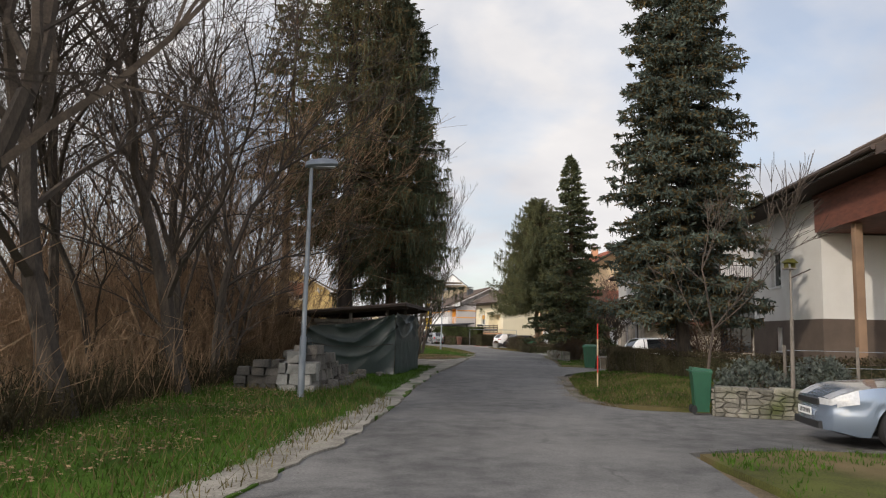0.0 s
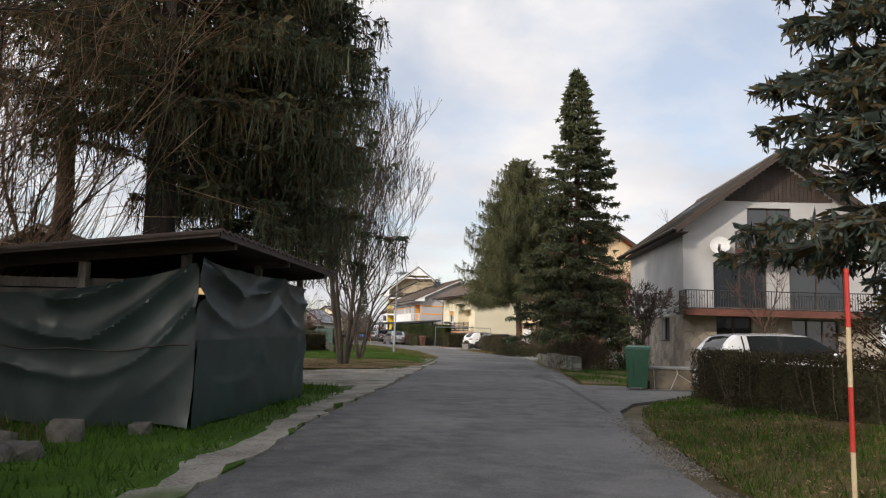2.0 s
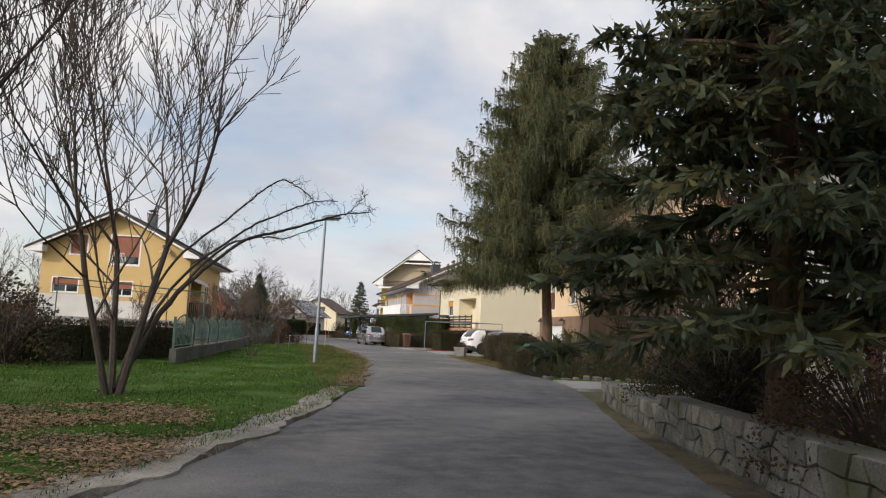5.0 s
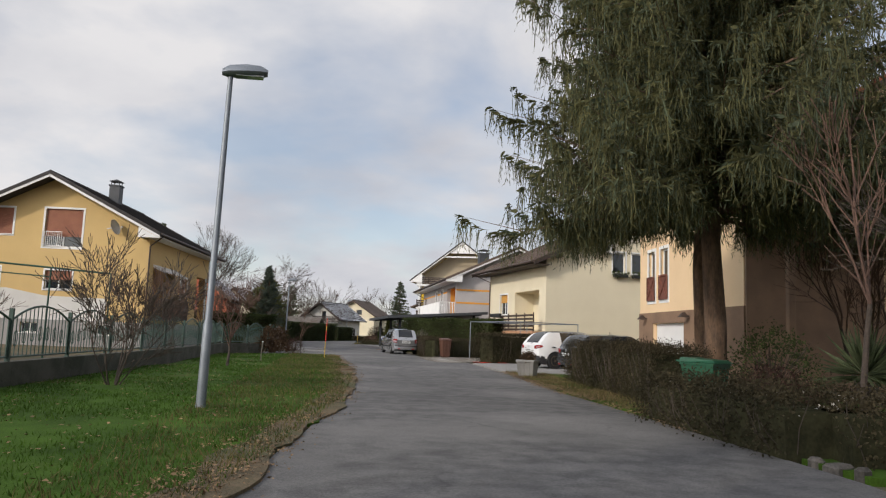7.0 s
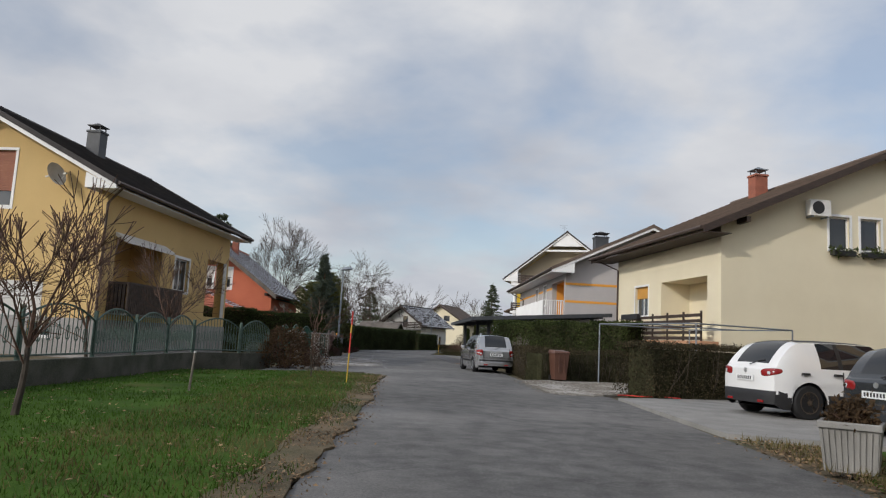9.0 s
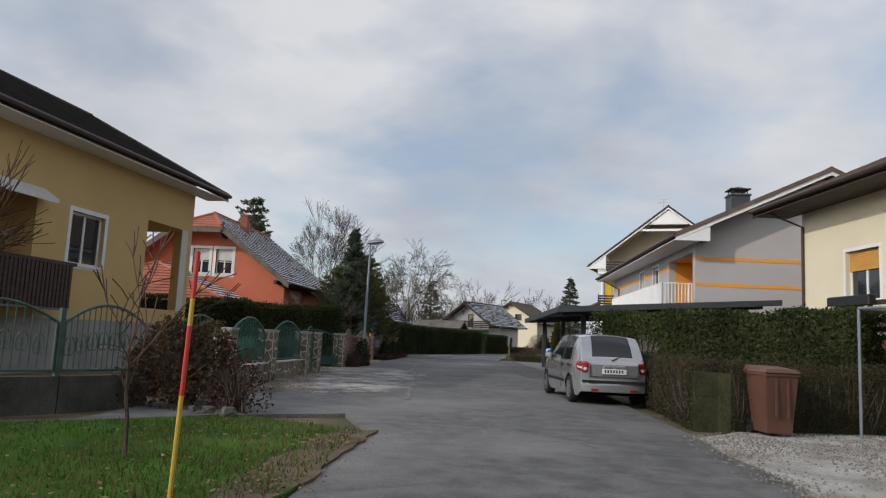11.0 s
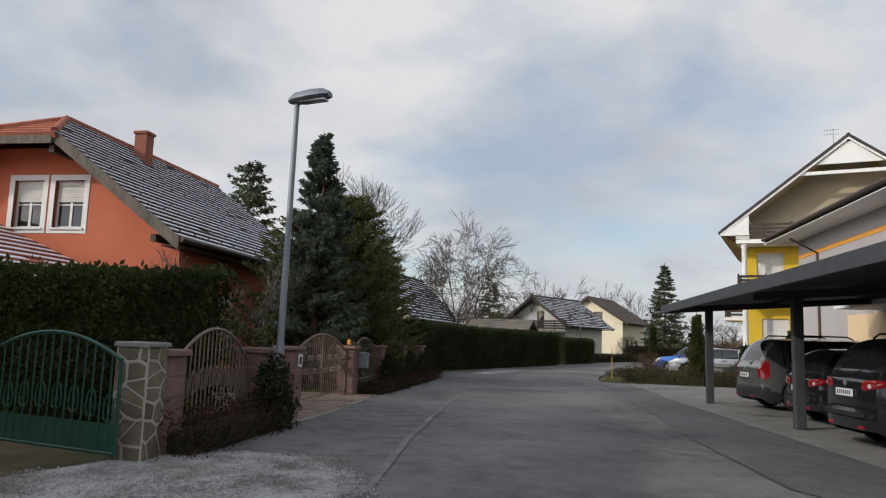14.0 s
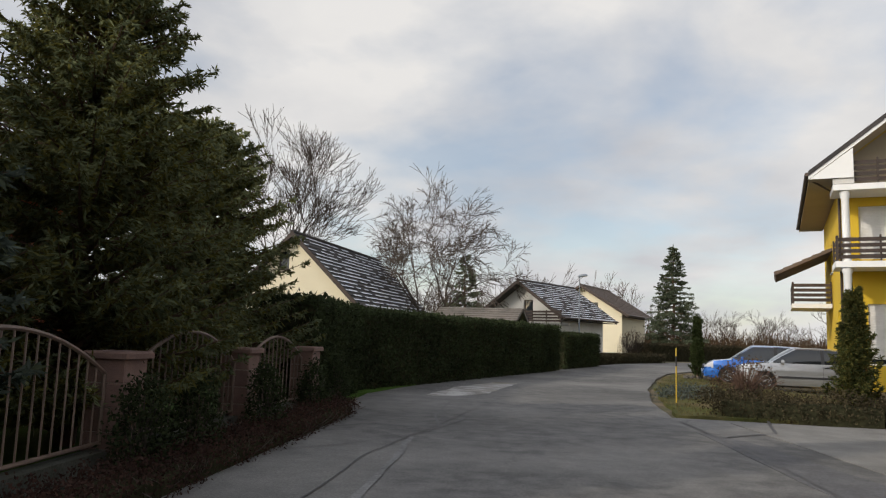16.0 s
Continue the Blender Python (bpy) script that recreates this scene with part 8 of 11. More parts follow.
bare_tree("bare_tree", "tall bare tree behind the peach house garden", pose(30.5, 58.5, 0), 9.0, 218, 2, 0.35, 5, 0.12, 3, twig=TWIG_RED, shrink=0.76)
bush("golden_shrub", "yellowing feathery shrub by the garden path", pose(28.6, 57.8, 0), 1.3, 1.2, 3.6, THUJA_GOLD, 219, 2600, 0.09, 80)
hedge("bare_hedge", "half-bare brown hedge along the verge", [(21.75, 65.2), (22.1, 68.0), (22.45, 72.2)], 1.1, 1.1, HEDGE_BROWN, 220, 1300, 0.036, twigs=40, rough=0.14)
bare_tree("bare_tree", "tangled bare brown tree by the garden wall", pose(24.6, 58.9, 0), 5.2, 260, 3, 0.5, 5, 0.06, 3, twig=TWIG, shrink=0.76, curl=0.28)
bare_tree("bare_tree", "tangled bare brown tree by the garden wall", pose(28.2, 60.0, 0), 6.4, 261, 2, 0.45, 5, 0.09, 3, twig=TWIG, shrink=0.77, curl=0.28)
bush("dark_shrub", "dark bushy evergreen below the porch", pose(23.6, 64.9, 0), 1.0, 1.0, 1.6, THUJA, 262, 2600, 0.06, 40)
hedge("flower_hedge", "low dark shrubs with pale dry flowers", [(20.75, 63.0), (20.6, 59.2), (23.6, 58.3)], 1.3, 0.62, HEDGE_BROWN, 221, 900, 0.045, rough=0.2, twigs=20, h_var=0.2)
bush("flowering_shrub", "low shrub with reddish leaves beside the bin", pose(22.6, 63.4, 0), 0.9, 0.9, 0.85, HEDGE_RED, 222, 1800, 0.06, 60, TWIG_RED)
rngf = np.random.default_rng(9)
pf = np.stack([rngf.uniform(20.2, 21.4, 110), rngf.uniform(58.6, 63.4, 110), rngf.uniform(0.3, 0.68, 110)], 1)
tagged(part("dry_flowers", fast_mesh("dry_flowers", leaf_cloud(rngf, pf, 2, 0.035, 0.02), 4, FLOWER), FLOWER), "small pale dry flower heads over the shrubs", "flowers", kind="stuff")
hedge("privet_hedge", "thick clipped hedge beside the concrete drive", [(22.3, 85.6), (24.2, 86.3), (29.0, 87.9)], 1.3, 1.35, HEDGE_BROWN, 223, 620, 0.055, up=0.5, twigs=16)
hedge("bare_hedge", "low brown hedge with bare stems along the lane", [(23.9, 93.2), (20.6, 92.3), (20.75, 97.0), (21.2, 101.6)], 0.9, 1.02, HEDGE_BROWN, 224, 1100, 0.038, twigs=46, rough=0.12)
hedge("thuja_hedge", "tall green hedge behind the brown hedge", [(20.75, 104.1), (22.8, 101.0), (25.3, 97.3)], 1.3, 2.28, THUJA, 225, 520, 0.085, up=0.6, h_var=0.09)
bush("pale_shrub", "pale bare shrub in the hedge", pose(21.0, 100.4, 0.2), 0.55, 0.45, 1.5, LAVENDER, 226, 60, 0.05, 60, WOOD_GREY)
hedge("groundcover", "low dark groundcover round the corner bed", [(18.2, 129.6), (21.0, 128.9), (25.0, 129.0), (29.0, 129.4)], 1.5, 0.42, HEDGE_BROWN, 227, 500, 0.06, rough=0.16)
bush("bare_shrub", "reddish bare shrub in the corner bed", pose(19.2, 131.6, 0), 0.9, 0.9, 1.15, BRUSH, 228, 900, 0.06, 120, TWIG_RED)
bush("lavender_bush", "grey-green cushion in the corner bed", pose(22.4, 130.0, 0), 0.7, 0.55, 0.75, LAVENDER, 229, 1400, 0.07, 20, up=0.7)
bush("groundcover", "green leafy tuft on the grass corner", pose(18.3, 133.6, 0), 0.9, 0.8, 0.3, LAVENDER, 230, 1200, 0.07, 10)
for i, (x, y, h) in enumerate(((29.0, 96.2, 1.6), (31.5, 91.4, 1.7), (30.2, 90.6, 1.5))):
    bare_tree("bare_shrub", "thin bare shrub against the cream wall", pose(x, y - (2.0 if i == 0 else 0), 0), h, 240 + i, 4, 0.5, 3, 0.018, 3, twig=TWIG_RED, category="shrub")
yuc = thing("yucca", "grey-green yucca with stiff pointed leaves", "plant", pose(23.1, 61.8, 0))
part("stem", Buf().tube([(0, 0, -0.1), (0.05, 0, 0.5), (0, 0.03, 0.85)], [0.09, 0.08, 0.07], 8), BARK, yuc)
ry = np.random.default_rng(12)
ay, ey = ry.uniform(0, 2 * math.pi, 130), ry.uniform(-0.35, 1.4, 130)
dy = np.stack([np.cos(ay) * np.cos(ey), np.sin(ay) * np.cos(ey), np.sin(ey)], 1)
part("leaves", fast_mesh("leaves", sprigs(np.tile([[0, 0, 0.85]], (130, 1)) + dy * 0.05, dy, ry.uniform(0.5, 0.8, 130), np.full(130, 0.025), ry), 4, YUCCA_LEAF), YUCCA_LEAF, yuc, kind="stuff")

# far woods that close the view
FAR = [bare_tree("bare_tree", "far leafless tree on the skyline", pose(x, y, 0), h, sd, 2, 0.35, 4, 0.2, 3, shrink=0.78, group="trees of the skyline", twig_r=0.022) for x, y, h, sd in ((0, 226, 12, 301), (9, 232, 11, 302))]
rng = random.Random(5)
for i in range(56):
    x = -70 + i * 2.9 + rng.uniform(-1, 1)
    copy_thing(FAR[i % 2], pose(x, 232 + rng.uniform(-12, 26) - max(0, -x - 10) * 0.5, 0, 0, 0, rng.uniform(0, 360)) @ Matrix.Diagonal((*[rng.uniform(0.6, 1.05) * (0.62 if x > 26 else 1)] * 3, 1)))
thicket("far_woods", "brown far undergrowth on the skyline", [(-80, 205), (-20, 228), (30, 222), (100, 240), (160, 300), (-80, 270)], 9000, BRUSH, 8, (2.0, 5.5), 0.06)
thicket("far_woods", "brown far scrub behind the gardens", [(-40, 120), (-14, 120), (-10, 160), (-6, 200), (-60, 200)], 5000, BRUSH, 9, (1.5, 4.5), 0.05)
thicket("far_woods", "brown far scrub behind the houses", [(40, 150), (90, 120), (120, 200), (50, 230)], 3500, BRUSH, 10, (1.5, 4.0), 0.05)
for i, (x, y, s) in enumerate(((-16, 120, 0.75), (-12, 132, 0.8), (-8, 140, 0.7), (-18, 108, 0.8), (-13, 70, 0.55), (-17, 76, 0.6), (-22, 66, 0.7), (-9, 82, 0.45), (-15, 88, 0.6), (36, 150, 0.5), (42, 160, 0.5), (38, 172, 0.5), (0, 172, 0.7), (4, 186, 0.6), (48, 66, 0.8), (44, 58, 0.8), (40, 48, 0.7), (36, 20, 0.7))):
    copy_thing(FAR[i % 2], pose(x, y, 0, 0, 0, i * 77) @ Matrix.Diagonal((s, s, s, 1)))

# ---- things along the lane ----
def stone_face(parent, m, length, height, cell, mat, seed, joint=0.012, proud=0.02, row=None, name="stone", th=0.02, skip=()):
    """Irregular stones set on a wall face (m: x along, y inward, z up), each a piece of its own."""
    rng = random.Random(seed)
    nx, nz = max(1, round(length / cell)), max(1, round(height / (row or cell)))
    if not row:             # crazy paving: uneven many-sided slabs
        pts = [((i + 0.5 + rng.uniform(-0.42, 0.42) + (0.25 if j % 2 else -0.25)) * length / nx, (j + 0.5 + rng.uniform(-0.42, 0.42)) * height / nz) for j in range(nz) for i in range(nx)]
        for a in pts:
            poly = [(0.0, 0.0), (length, 0.0), (length, height), (0.0, height)]
            for b in pts:
                dx, dz = b[0] - a[0], b[1] - a[1]
                if (dx == 0 and dz == 0) or abs(dx) > 3 * cell or abs(dz) > 3 * cell:
                    continue
                mx, mz = (a[0] + b[0]) / 2, (a[1] + b[1]) / 2
                cut = []
                for p, q in zip(poly, poly[1:] + poly[:1]):
                    u, v = (p[0] - mx) * dx + (p[1] - mz) * dz, (q[0] - mx) * dx + (q[1] - mz) * dz
                    if u <= 0:
                        cut.append(p)
                    if (u < 0 < v) or (v < 0 < u):
                        t = u / (u - v)
                        cut.append((p[0] + (q[0] - p[0]) * t, p[1] + (q[1] - p[1]) * t))
                poly = cut
                if len(poly) < 3:
                    break
            if len(poly) < 3 or any(min(p[0] for p in poly) < s1 and max(p[0] for p in poly) > s0 and min(p[1] for p in poly) < z1 and max(p[1] for p in poly) > z0 for s0, s1, z0, z1 in skip):
                continue
            cx, cz = sum(p[0] for p in poly) / len(poly), sum(p[1] for p in poly) / len(poly)
            n, pr, rings = len(poly), proud * rng.uniform(0.6, 1.3), []
            for back, y in ((joint, 0.004), (joint + 0.010, -pr)):
                for p in poly:
                    r = math.hypot(p[0] - cx, p[1] - cz) + 1e-9
                    f = max(0.3, 1 - back / r * 1.3)
                    rings.append((cx + (p[0] - cx) * f, y, cz + (p[1] - cz) * f))
            part(name, Buf(m).add(rings, [tuple(range(n, 2 * n))] + [(i, (i + 1) % n, n + (i + 1) % n, n + i) for i in range(n)]), mat, parent)
        return
    J = {}
    for j in range(nz + 1):
        for i in range(nx + 1):
            jx = 0 if i in (0, nx) else rng.uniform(-0.34, 0.34) + (0.5 if row and j % 2 else 0) * 0.5
            jz = 0 if j in (0, nz) else rng.uniform(-0.3, 0.3)
            J[i, j] = ((i + jx) * length / nx, (j + jz) * height / nz)
    for j in range(nz):
        for i in range(nx):
            q = [J[i, j], J[i + 1, j], J[i + 1, j + 1], J[i, j + 1]]
            cx, cz = sum(p[0] for p in q) / 4, sum(p[1] for p in q) / 4
            if any(min(p[0] for p in q) < s1 and max(p[0] for p in q) > s0 and min(p[1] for p in q) < z1 and max(p[1] for p in q) > z0 for s0, s1, z0, z1 in skip):
                continue
            def sh(p, k):
                dx, dz = p[0] - cx, p[1] - cz
                r = math.hypot(dx, dz) + 1e-9
                f = max(0.3, 1 - k / r)
                return cx + dx * f, cz + dz * f
            pr = proud * rng.uniform(0.6, 1.3)
            lo, hi = [sh(p, joint * 1.2) for p in q], [sh(p, joint * 1.2 + 0.012) for p in q]
            vs = [(x, 0.004, z) for x, z in lo] + [(x, -pr, z) for x, z in hi]
            part(name, Buf(m).add(vs, [(4, 5, 6, 7), (0, 1, 5, 4), (1, 2, 6, 5), (2, 3, 7, 6), (3, 0, 4, 7)]), mat, parent)


def arch_panel(parent, p0, p1, z0, zs, zc, mat, bars=16, scroll=True, name="panel", r=0.010, plate=None):
    """An iron panel with upright bars under an arched top rail; zs: rail height at the ends, zc: at the crown."""
    a, b = Vector((*p0, 0)), Vector((*p1, 0))

    def at(u, z):
        return a.lerp(b, u) + Vector((0, 0, z))

    def crown(u):
        return zs + (zc - zs) * (1 - (2 * u - 1) ** 2)
    fr = Buf().tube([at(k / 16, crown(k / 16)) for k in range(17)], 0.022, 6).tube([at(0, z0), at(1, z0)], 0.02, 6).tube([at(0, z0 - 0.02), at(0, zs)], 0.022, 6).tube([at(1, z0 - 0.02), at(1, zs)], 0.022, 6)
    pn = part(name, fr, mat, parent)
    for i in range(1, bars):
        u = i / bars
        part("bar", Buf().tube([at(u, z0), at(u, crown(u) - 0.01)], r, 5, caps=False), mat, pn)
    if scroll:
        sc = Buf()
        ln = (b - a).length
        for i in range(1, bars, 2):
            u0 = i / bars
            zc_ = z0 + (crown(u0) - z0) * 0.42
            for sg in (-1, 1):
                sc.tube([at(u0 + sg * (0.03 + 0.045 * math.sin(t * 0.75)) / ln, zc_ + 0.16 * math.cos(t * 0.75) * (1 - t / 14)) for t in range(9)], 0.009, 4, caps=False)
        part("scrollwork", sc, mat, pn, kind="stuff")
    if plate:
        part("kick_plate", Buf().hexa([at(0.02, z0), at(0.98, z0), at(0.98, z0) + plate[1], at(0.02, z0) + plate[1]], [at(0.02, z0 + plate[0]), at(0.98, z0 + plate[0]), at(0.98, z0 + plate[0]) + plate[1], at(0.02, z0 + plate[0]) + plate[1]]), mat, pn)
    return pn


def street_lamp(x, y, h, az=0.0, lean=(0, 0)):
    t = thing("street_lamp", "grey galvanised street lamp with a flat head", "street lamp", pose(x, y, 0, lean[0], lean[1], az))
    part("pole", Buf().tube([(0, 0, -0.1), (0, 0, 1.25), (0, 0, 1.3), (0, 0, h)], [0.075, 0.07, 0.055, 0.04], 12), GALV, t, smooth=True)
    hd = Buf()
    sec = [(-0.13, 0.07, 0.07), (-0.03, 0.13, 0.13), (0.22, 0.15, 0.15), (0.44, 0.14, 0.13), (0.56, 0.10, 0.06)]
    vs, fs = [], []
    for px, wy, hz in sec:
        for k in range(10):
            a = 2 * math.pi * k / 10
            vs.append((px, wy * math.cos(a), h + 0.06 + 0.12 * px + (hz if math.sin(a) > 0 else hz * 0.45) * math.sin(a)))
    for i in range(len(sec) - 1):
        for k in range(10):
            fs.append((i * 10 + k, (i + 1) * 10 + k, (i + 1) * 10 + (k + 1) % 10, i * 10 + (k + 1) % 10))
    fs += [tuple(range(10)), tuple(range(49, 39, -1))]
    hd.add(vs, fs)
    part("lamp_head", hd, GALV, t, smooth=True)
    part("lens", Buf().hexa([(0.08, -0.09, h + 0.015), (0.5, -0.08, h + 0.045), (0.5, 0.08, h + 0.045), (0.08, 0.09, h + 0.015)], [(0.08, -0.09, h + 0.05), (0.5, -0.08, h + 0.07), (0.5, 0.08, h + 0.07), (0.08, 0.09, h + 0.05)]), LAMP_CLEAR, t, "clear lamp cover")
    return t


def wheelie_bin(x, y, az, mat, label, s=1.0, hz=1.0):
    t = thing("waste_bin", label, "bin", pose(x, y, 0.02, 0, 0, az) @ Matrix.Diagonal((s, s, hz, 1)))
    part("body", Buf().hexa([(-0.22, -0.26, 0.05), (0.22, -0.26, 0.05), (0.22, 0.22, 0.05), (-0.22, 0.22, 0.05)], [(-0.29, -0.35, 0.95), (0.29, -0.35, 0.95), (0.29, 0.33, 0.95), (-0.29, 0.33, 0.95)]), mat, t)
    part("rim", Buf().bbox(-0.31, 0.31, -0.375, 0.35, 0.93, 0.975, 0.012), mat, t)
    part("lid", Buf().hexa([(-0.315, -0.40, 0.98), (0.315, -0.40, 0.98), (0.315, 0.36, 0.98), (-0.315, 0.36, 0.98)], [(-0.27, -0.33, 1.035), (0.27, -0.33, 1.035), (0.28, 0.33, 1.075), (-0.28, 0.33, 1.075)]), mat, t)
    part("handle", Buf().tube([(-0.26, 0.36, 0.98), (-0.26, 0.44, 1.0), (0.26, 0.44, 1.0), (0.26, 0.36, 0.98)], 0.018, 6), mat, t)
    for sx in (-0.25, 0.25):
        part("wheel", Buf(pose(sx, 0.27, 0.1, 0, 90, 0)).lathe([(0.1, -0.025), (0.1, 0.025), (0.03, 0.03)], 14), RUBBER, t)
    part("ribs", Buf().box(-0.12, -0.09, -0.365, -0.33, 0.3, 0.9).box(0.09, 0.12, -0.365, -0.33, 0.3, 0.9), mat, t, kind="stuff")
    return t


def snow_pole(x, y, h, bands, label, lean=0.0, r=0.018):
    t = thing("snow_pole", label, "marker pole", pose(x, y, 0, 0, lean, 0))
    z = -0.1
    for k, (top, mat) in enumerate(bands):
        part("band", Buf().tube([(0, 0, z), (0, 0, top)], r, 10), mat, t)
        z = top
    return t


street_lamp(1.22, 17.25, 4.9, 5)
street_lamp(13.22, 63.1, 5.12, 8, (0, 0.9))
street_lamp(11.35, 109.85, 5.05, -5, (0, 0.6))
street_lamp(17.0, 165.8, 6.0, -10)
wheelie_bin(8.74, 14.5, 72, BIN_GREEN, "green wheeled waste bin beside the stone wall", 0.52, 0.82)
wheelie_bin(14.12, 32.6, -32, BIN_GREEN, "green wheeled waste bin at the drive mouth", 1.0)
wheelie_bin(21.75, 64.1, 30, BIN_GREEN, "green wheeled waste bin half hidden by the hedge", 0.95, 0.9)
wheelie_bin(21.25, 91.75, 10, BIN_BROWN, "brown compost bin against the hedge", 0.9, 0.98)
snow_pole(9.25, 20.55, 1.75, [(0.45, POLE_BUFF), (0.92, POLE_RED), (1.36, POLE_BUFF), (1.8, POLE_RED)], "red and pale buff banded snow marker pole in the grass")
snow_pole(14.73, 85.1, 1.8, [(0.75, POLE_YELLOW), (1.25, POLE_RED), (1.45, POLE_YELLOW), (1.8, POLE_RED)], "red and yellow snow marker pole by the verge", 1.5)
snow_pole(17.67, 131.9, 1.35, [(0.9, POLE_YELLOW), (1.15, PLASTIC_BLACK), (1.35, POLE_YELLOW)], "thin yellow marker pole on the grass corner")
snow_pole(12.4, 80.2, 0.75, [(0.72, WOOD_GREY), (0.75, WHITE_TRIM)], "short wooden stake on the lawn", 4, 0.022)

# dry-stone wall by the first drive
w1 = thing("stone_wall", "low grey-brown dry-stone wall beside the drive", "wall", pose(8.85, 14.2, 0, 0, 0, -28))
part("core", Buf().box(0.02, 4.6, 0.03, 0.4, -0.1, 0.5), STONE_MOSSY, w1)
stone_face(w1, pose(0, 0.03, 0), 4.6, 0.52, 0.19, STONE_MOSSY, 1, 0.008, 0.05, 0.085)
stone_face(w1, pose(0, 0.41, 0, 0, 0, -90), 0.38, 0.52, 0.16, STONE_MOSSY, 2, 0.010, 0.04, 0.1)
rng = random.Random(61)
x = 0.0
while x < 4.5:
    w = rng.uniform(0.22, 0.42)
    part("capstone", Buf(pose(x, 0, 0, rng.uniform(-2, 2), rng.uniform(-2, 2), rng.uniform(-3, 3))).bbox(0.0, w - 0.02, rng.uniform(-0.05, 0.0), 0.42, 0.49, rng.uniform(0.53, 0.57), 0.015), STONE_MOSSY, w1)
    x += w
# stone wall by the second bin
w2 = thing("stone_wall", "low wall faced with pale crazy paving", "wall", pose(14.35, 32.7, 0, 0, 0, -12))
part("core", Buf().box(0, 2.6, 0.02, 0.35, -0.1, 0.52), MORTAR, w2)
stone_face(w2, pose(0, 0.02, 0), 2.6, 0.52, 0.42, STONE_A, 3, 0.012, 0.02)
part("coping", Buf().bbox(-0.03, 2.63, -0.03, 0.38, 0.52, 0.58, 0.012), CONCRETE, w2)
# retaining wall below the evergreens
w3 = thing("stone_wall", "low mossy stone retaining wall along the lane", "wall", pose(16.0, 40.9, 0, 0, 0, 0))
for i, (a, b) in enumerate((((0, 0), (1.3, 5.6)), ((1.3, 5.6), (2.85, 10.8)))):
    A, B = Vector((*a, 0)), Vector((*b, 0))
    ang = math.degrees(math.atan2(B.y - A.y, B.x - A.x))
    m3 = pose(A.x, A.y, 0, 0, 0, ang - 0) @ pose(0, 0, 0)
    ln = (B - A).length
    part("core", Buf(m3).box(0, ln, -0.36, -0.02, -0.1, 0.55 if i == 0 else 0.4), STONE_MOSSY, w3)
    stone_face(w3, m3 @ pose(ln, -0.02, 0, 0, 0, 180), ln, 0.56 if i == 0 else 0.41, 0.3, STONE_MOSSY, 5 + i, 0.010, 0.04, 0.19)
stone_face(w3, pose(0.34, -0.1, 0, 0, 0, 180), 0.36, 0.55, 0.3, STONE_MOSSY, 7, 0.01, 0.03, 0.19)
# edging stones of the flower bed and the drive
bed = thing("stone_edging", "row of rough edging stones round the flower bed", "edging", pose(20.1, 58.2, 0))
rng = random.Random(31)
for i in range(26):
    u = i / 26
    x, y = (0.15 + 0.35 * u * 0.9, 0.1 + u * 5.2) if i < 14 else (0.2 + (i - 13) * 0.33, 0.0 - (i - 13) * 0.035)
    if i < 14:
        y = 0.1 + i * 0.36
    s = rng.uniform(0.08, 0.17)
    part("stone", Buf(pose(x, y, 0, 0, 0, rng.uniform(0, 90))).bbox(-s, s, -s * 0.7, s * 0.7, -0.05, rng.uniform(0.05, 0.15), 0.03), RUBBLE, bed)
w4 = thing("stone_wall", "low garden wall of rounded stones", "wall", pose(23.8, 57.5, 0, 0, 0, -7))
part("core", Buf().box(0, 6.0, 0.03, 0.35, -0.1, 0.45), MORTAR, w4)
stone_face(w4, pose(0, 0.03, 0), 6.0, 0.46, 0.3, STONE_G, 9, 0.012, 0.04, 0.22)

# tarpaulin shed
shed = thing("shed", "wooden shed hung with dark green tarpaulin", "shed", pose(4.17, 25.2, 0, 0, 0, -18.5))


def cloth(parent, m, length, top, bottom, mat, seed, name="tarpaulin", sag=0.0, nx=90, nz=44, amp=0.05, label="", bay=2.4, ridges=3.0, low=0.0):
    """A hanging sheet (m: x along, y inward, z up): folds sag between its tie points, one bay apart, and die out downwards; low: slant folds at the foot."""
    b = Buf(m)
    vs = []
    for j in range(nz + 1):
        for i in range(nx + 1):
            u, v = i / nx, j / nz
            zt = top(u)
            z = bottom(u) + (zt - bottom(u)) * v
            q = (u * length / bay + 0.04) % 1.0
            w1 = noise.noise(Vector((u * length * 0.9, v * 1.3, seed)))
            w2 = noise.noise(Vector((u * length * 2.6, v * 3.0, seed + 5)))
            hung = v - 0.42 * (2 * q - 1) ** 2 + 0.10 * w1 + 0.03 * w2
            wave = 1 - abs(math.sin(math.pi * (hung * ridges + 0.3 * seed)))
            env = min(1.0, max(0.0, v - 0.12) * 1.8) * min(1.0, max(0.15, 0.75 + 1.4 * noise.noise(Vector((u * length * 0.8, v * 2.2, seed + 11)))))
            y = -0.05 - 0.35 * amp * w1 - amp * wave ** 1.6 * env
            k = max(0.0, 0.55 - v) * max(0.0, u - 0.35) * low
            y -= amp * 2.2 * k * (1 - abs(math.sin(u * length * 2.1 - v * 4.5 + seed)))
            vs.append((u * length, y - 0.012 * w2, z - sag * 4 * q * (1 - q) * v ** 3))
    fs = [(j * (nx + 1) + i, j * (nx + 1) + i + 1, (j + 1) * (nx + 1) + i + 1, (j + 1) * (nx + 1) + i) for j in range(nz) for i in range(nx)]
    b.add(vs, fs)
    return part(name, b, mat, parent, label, smooth=True)


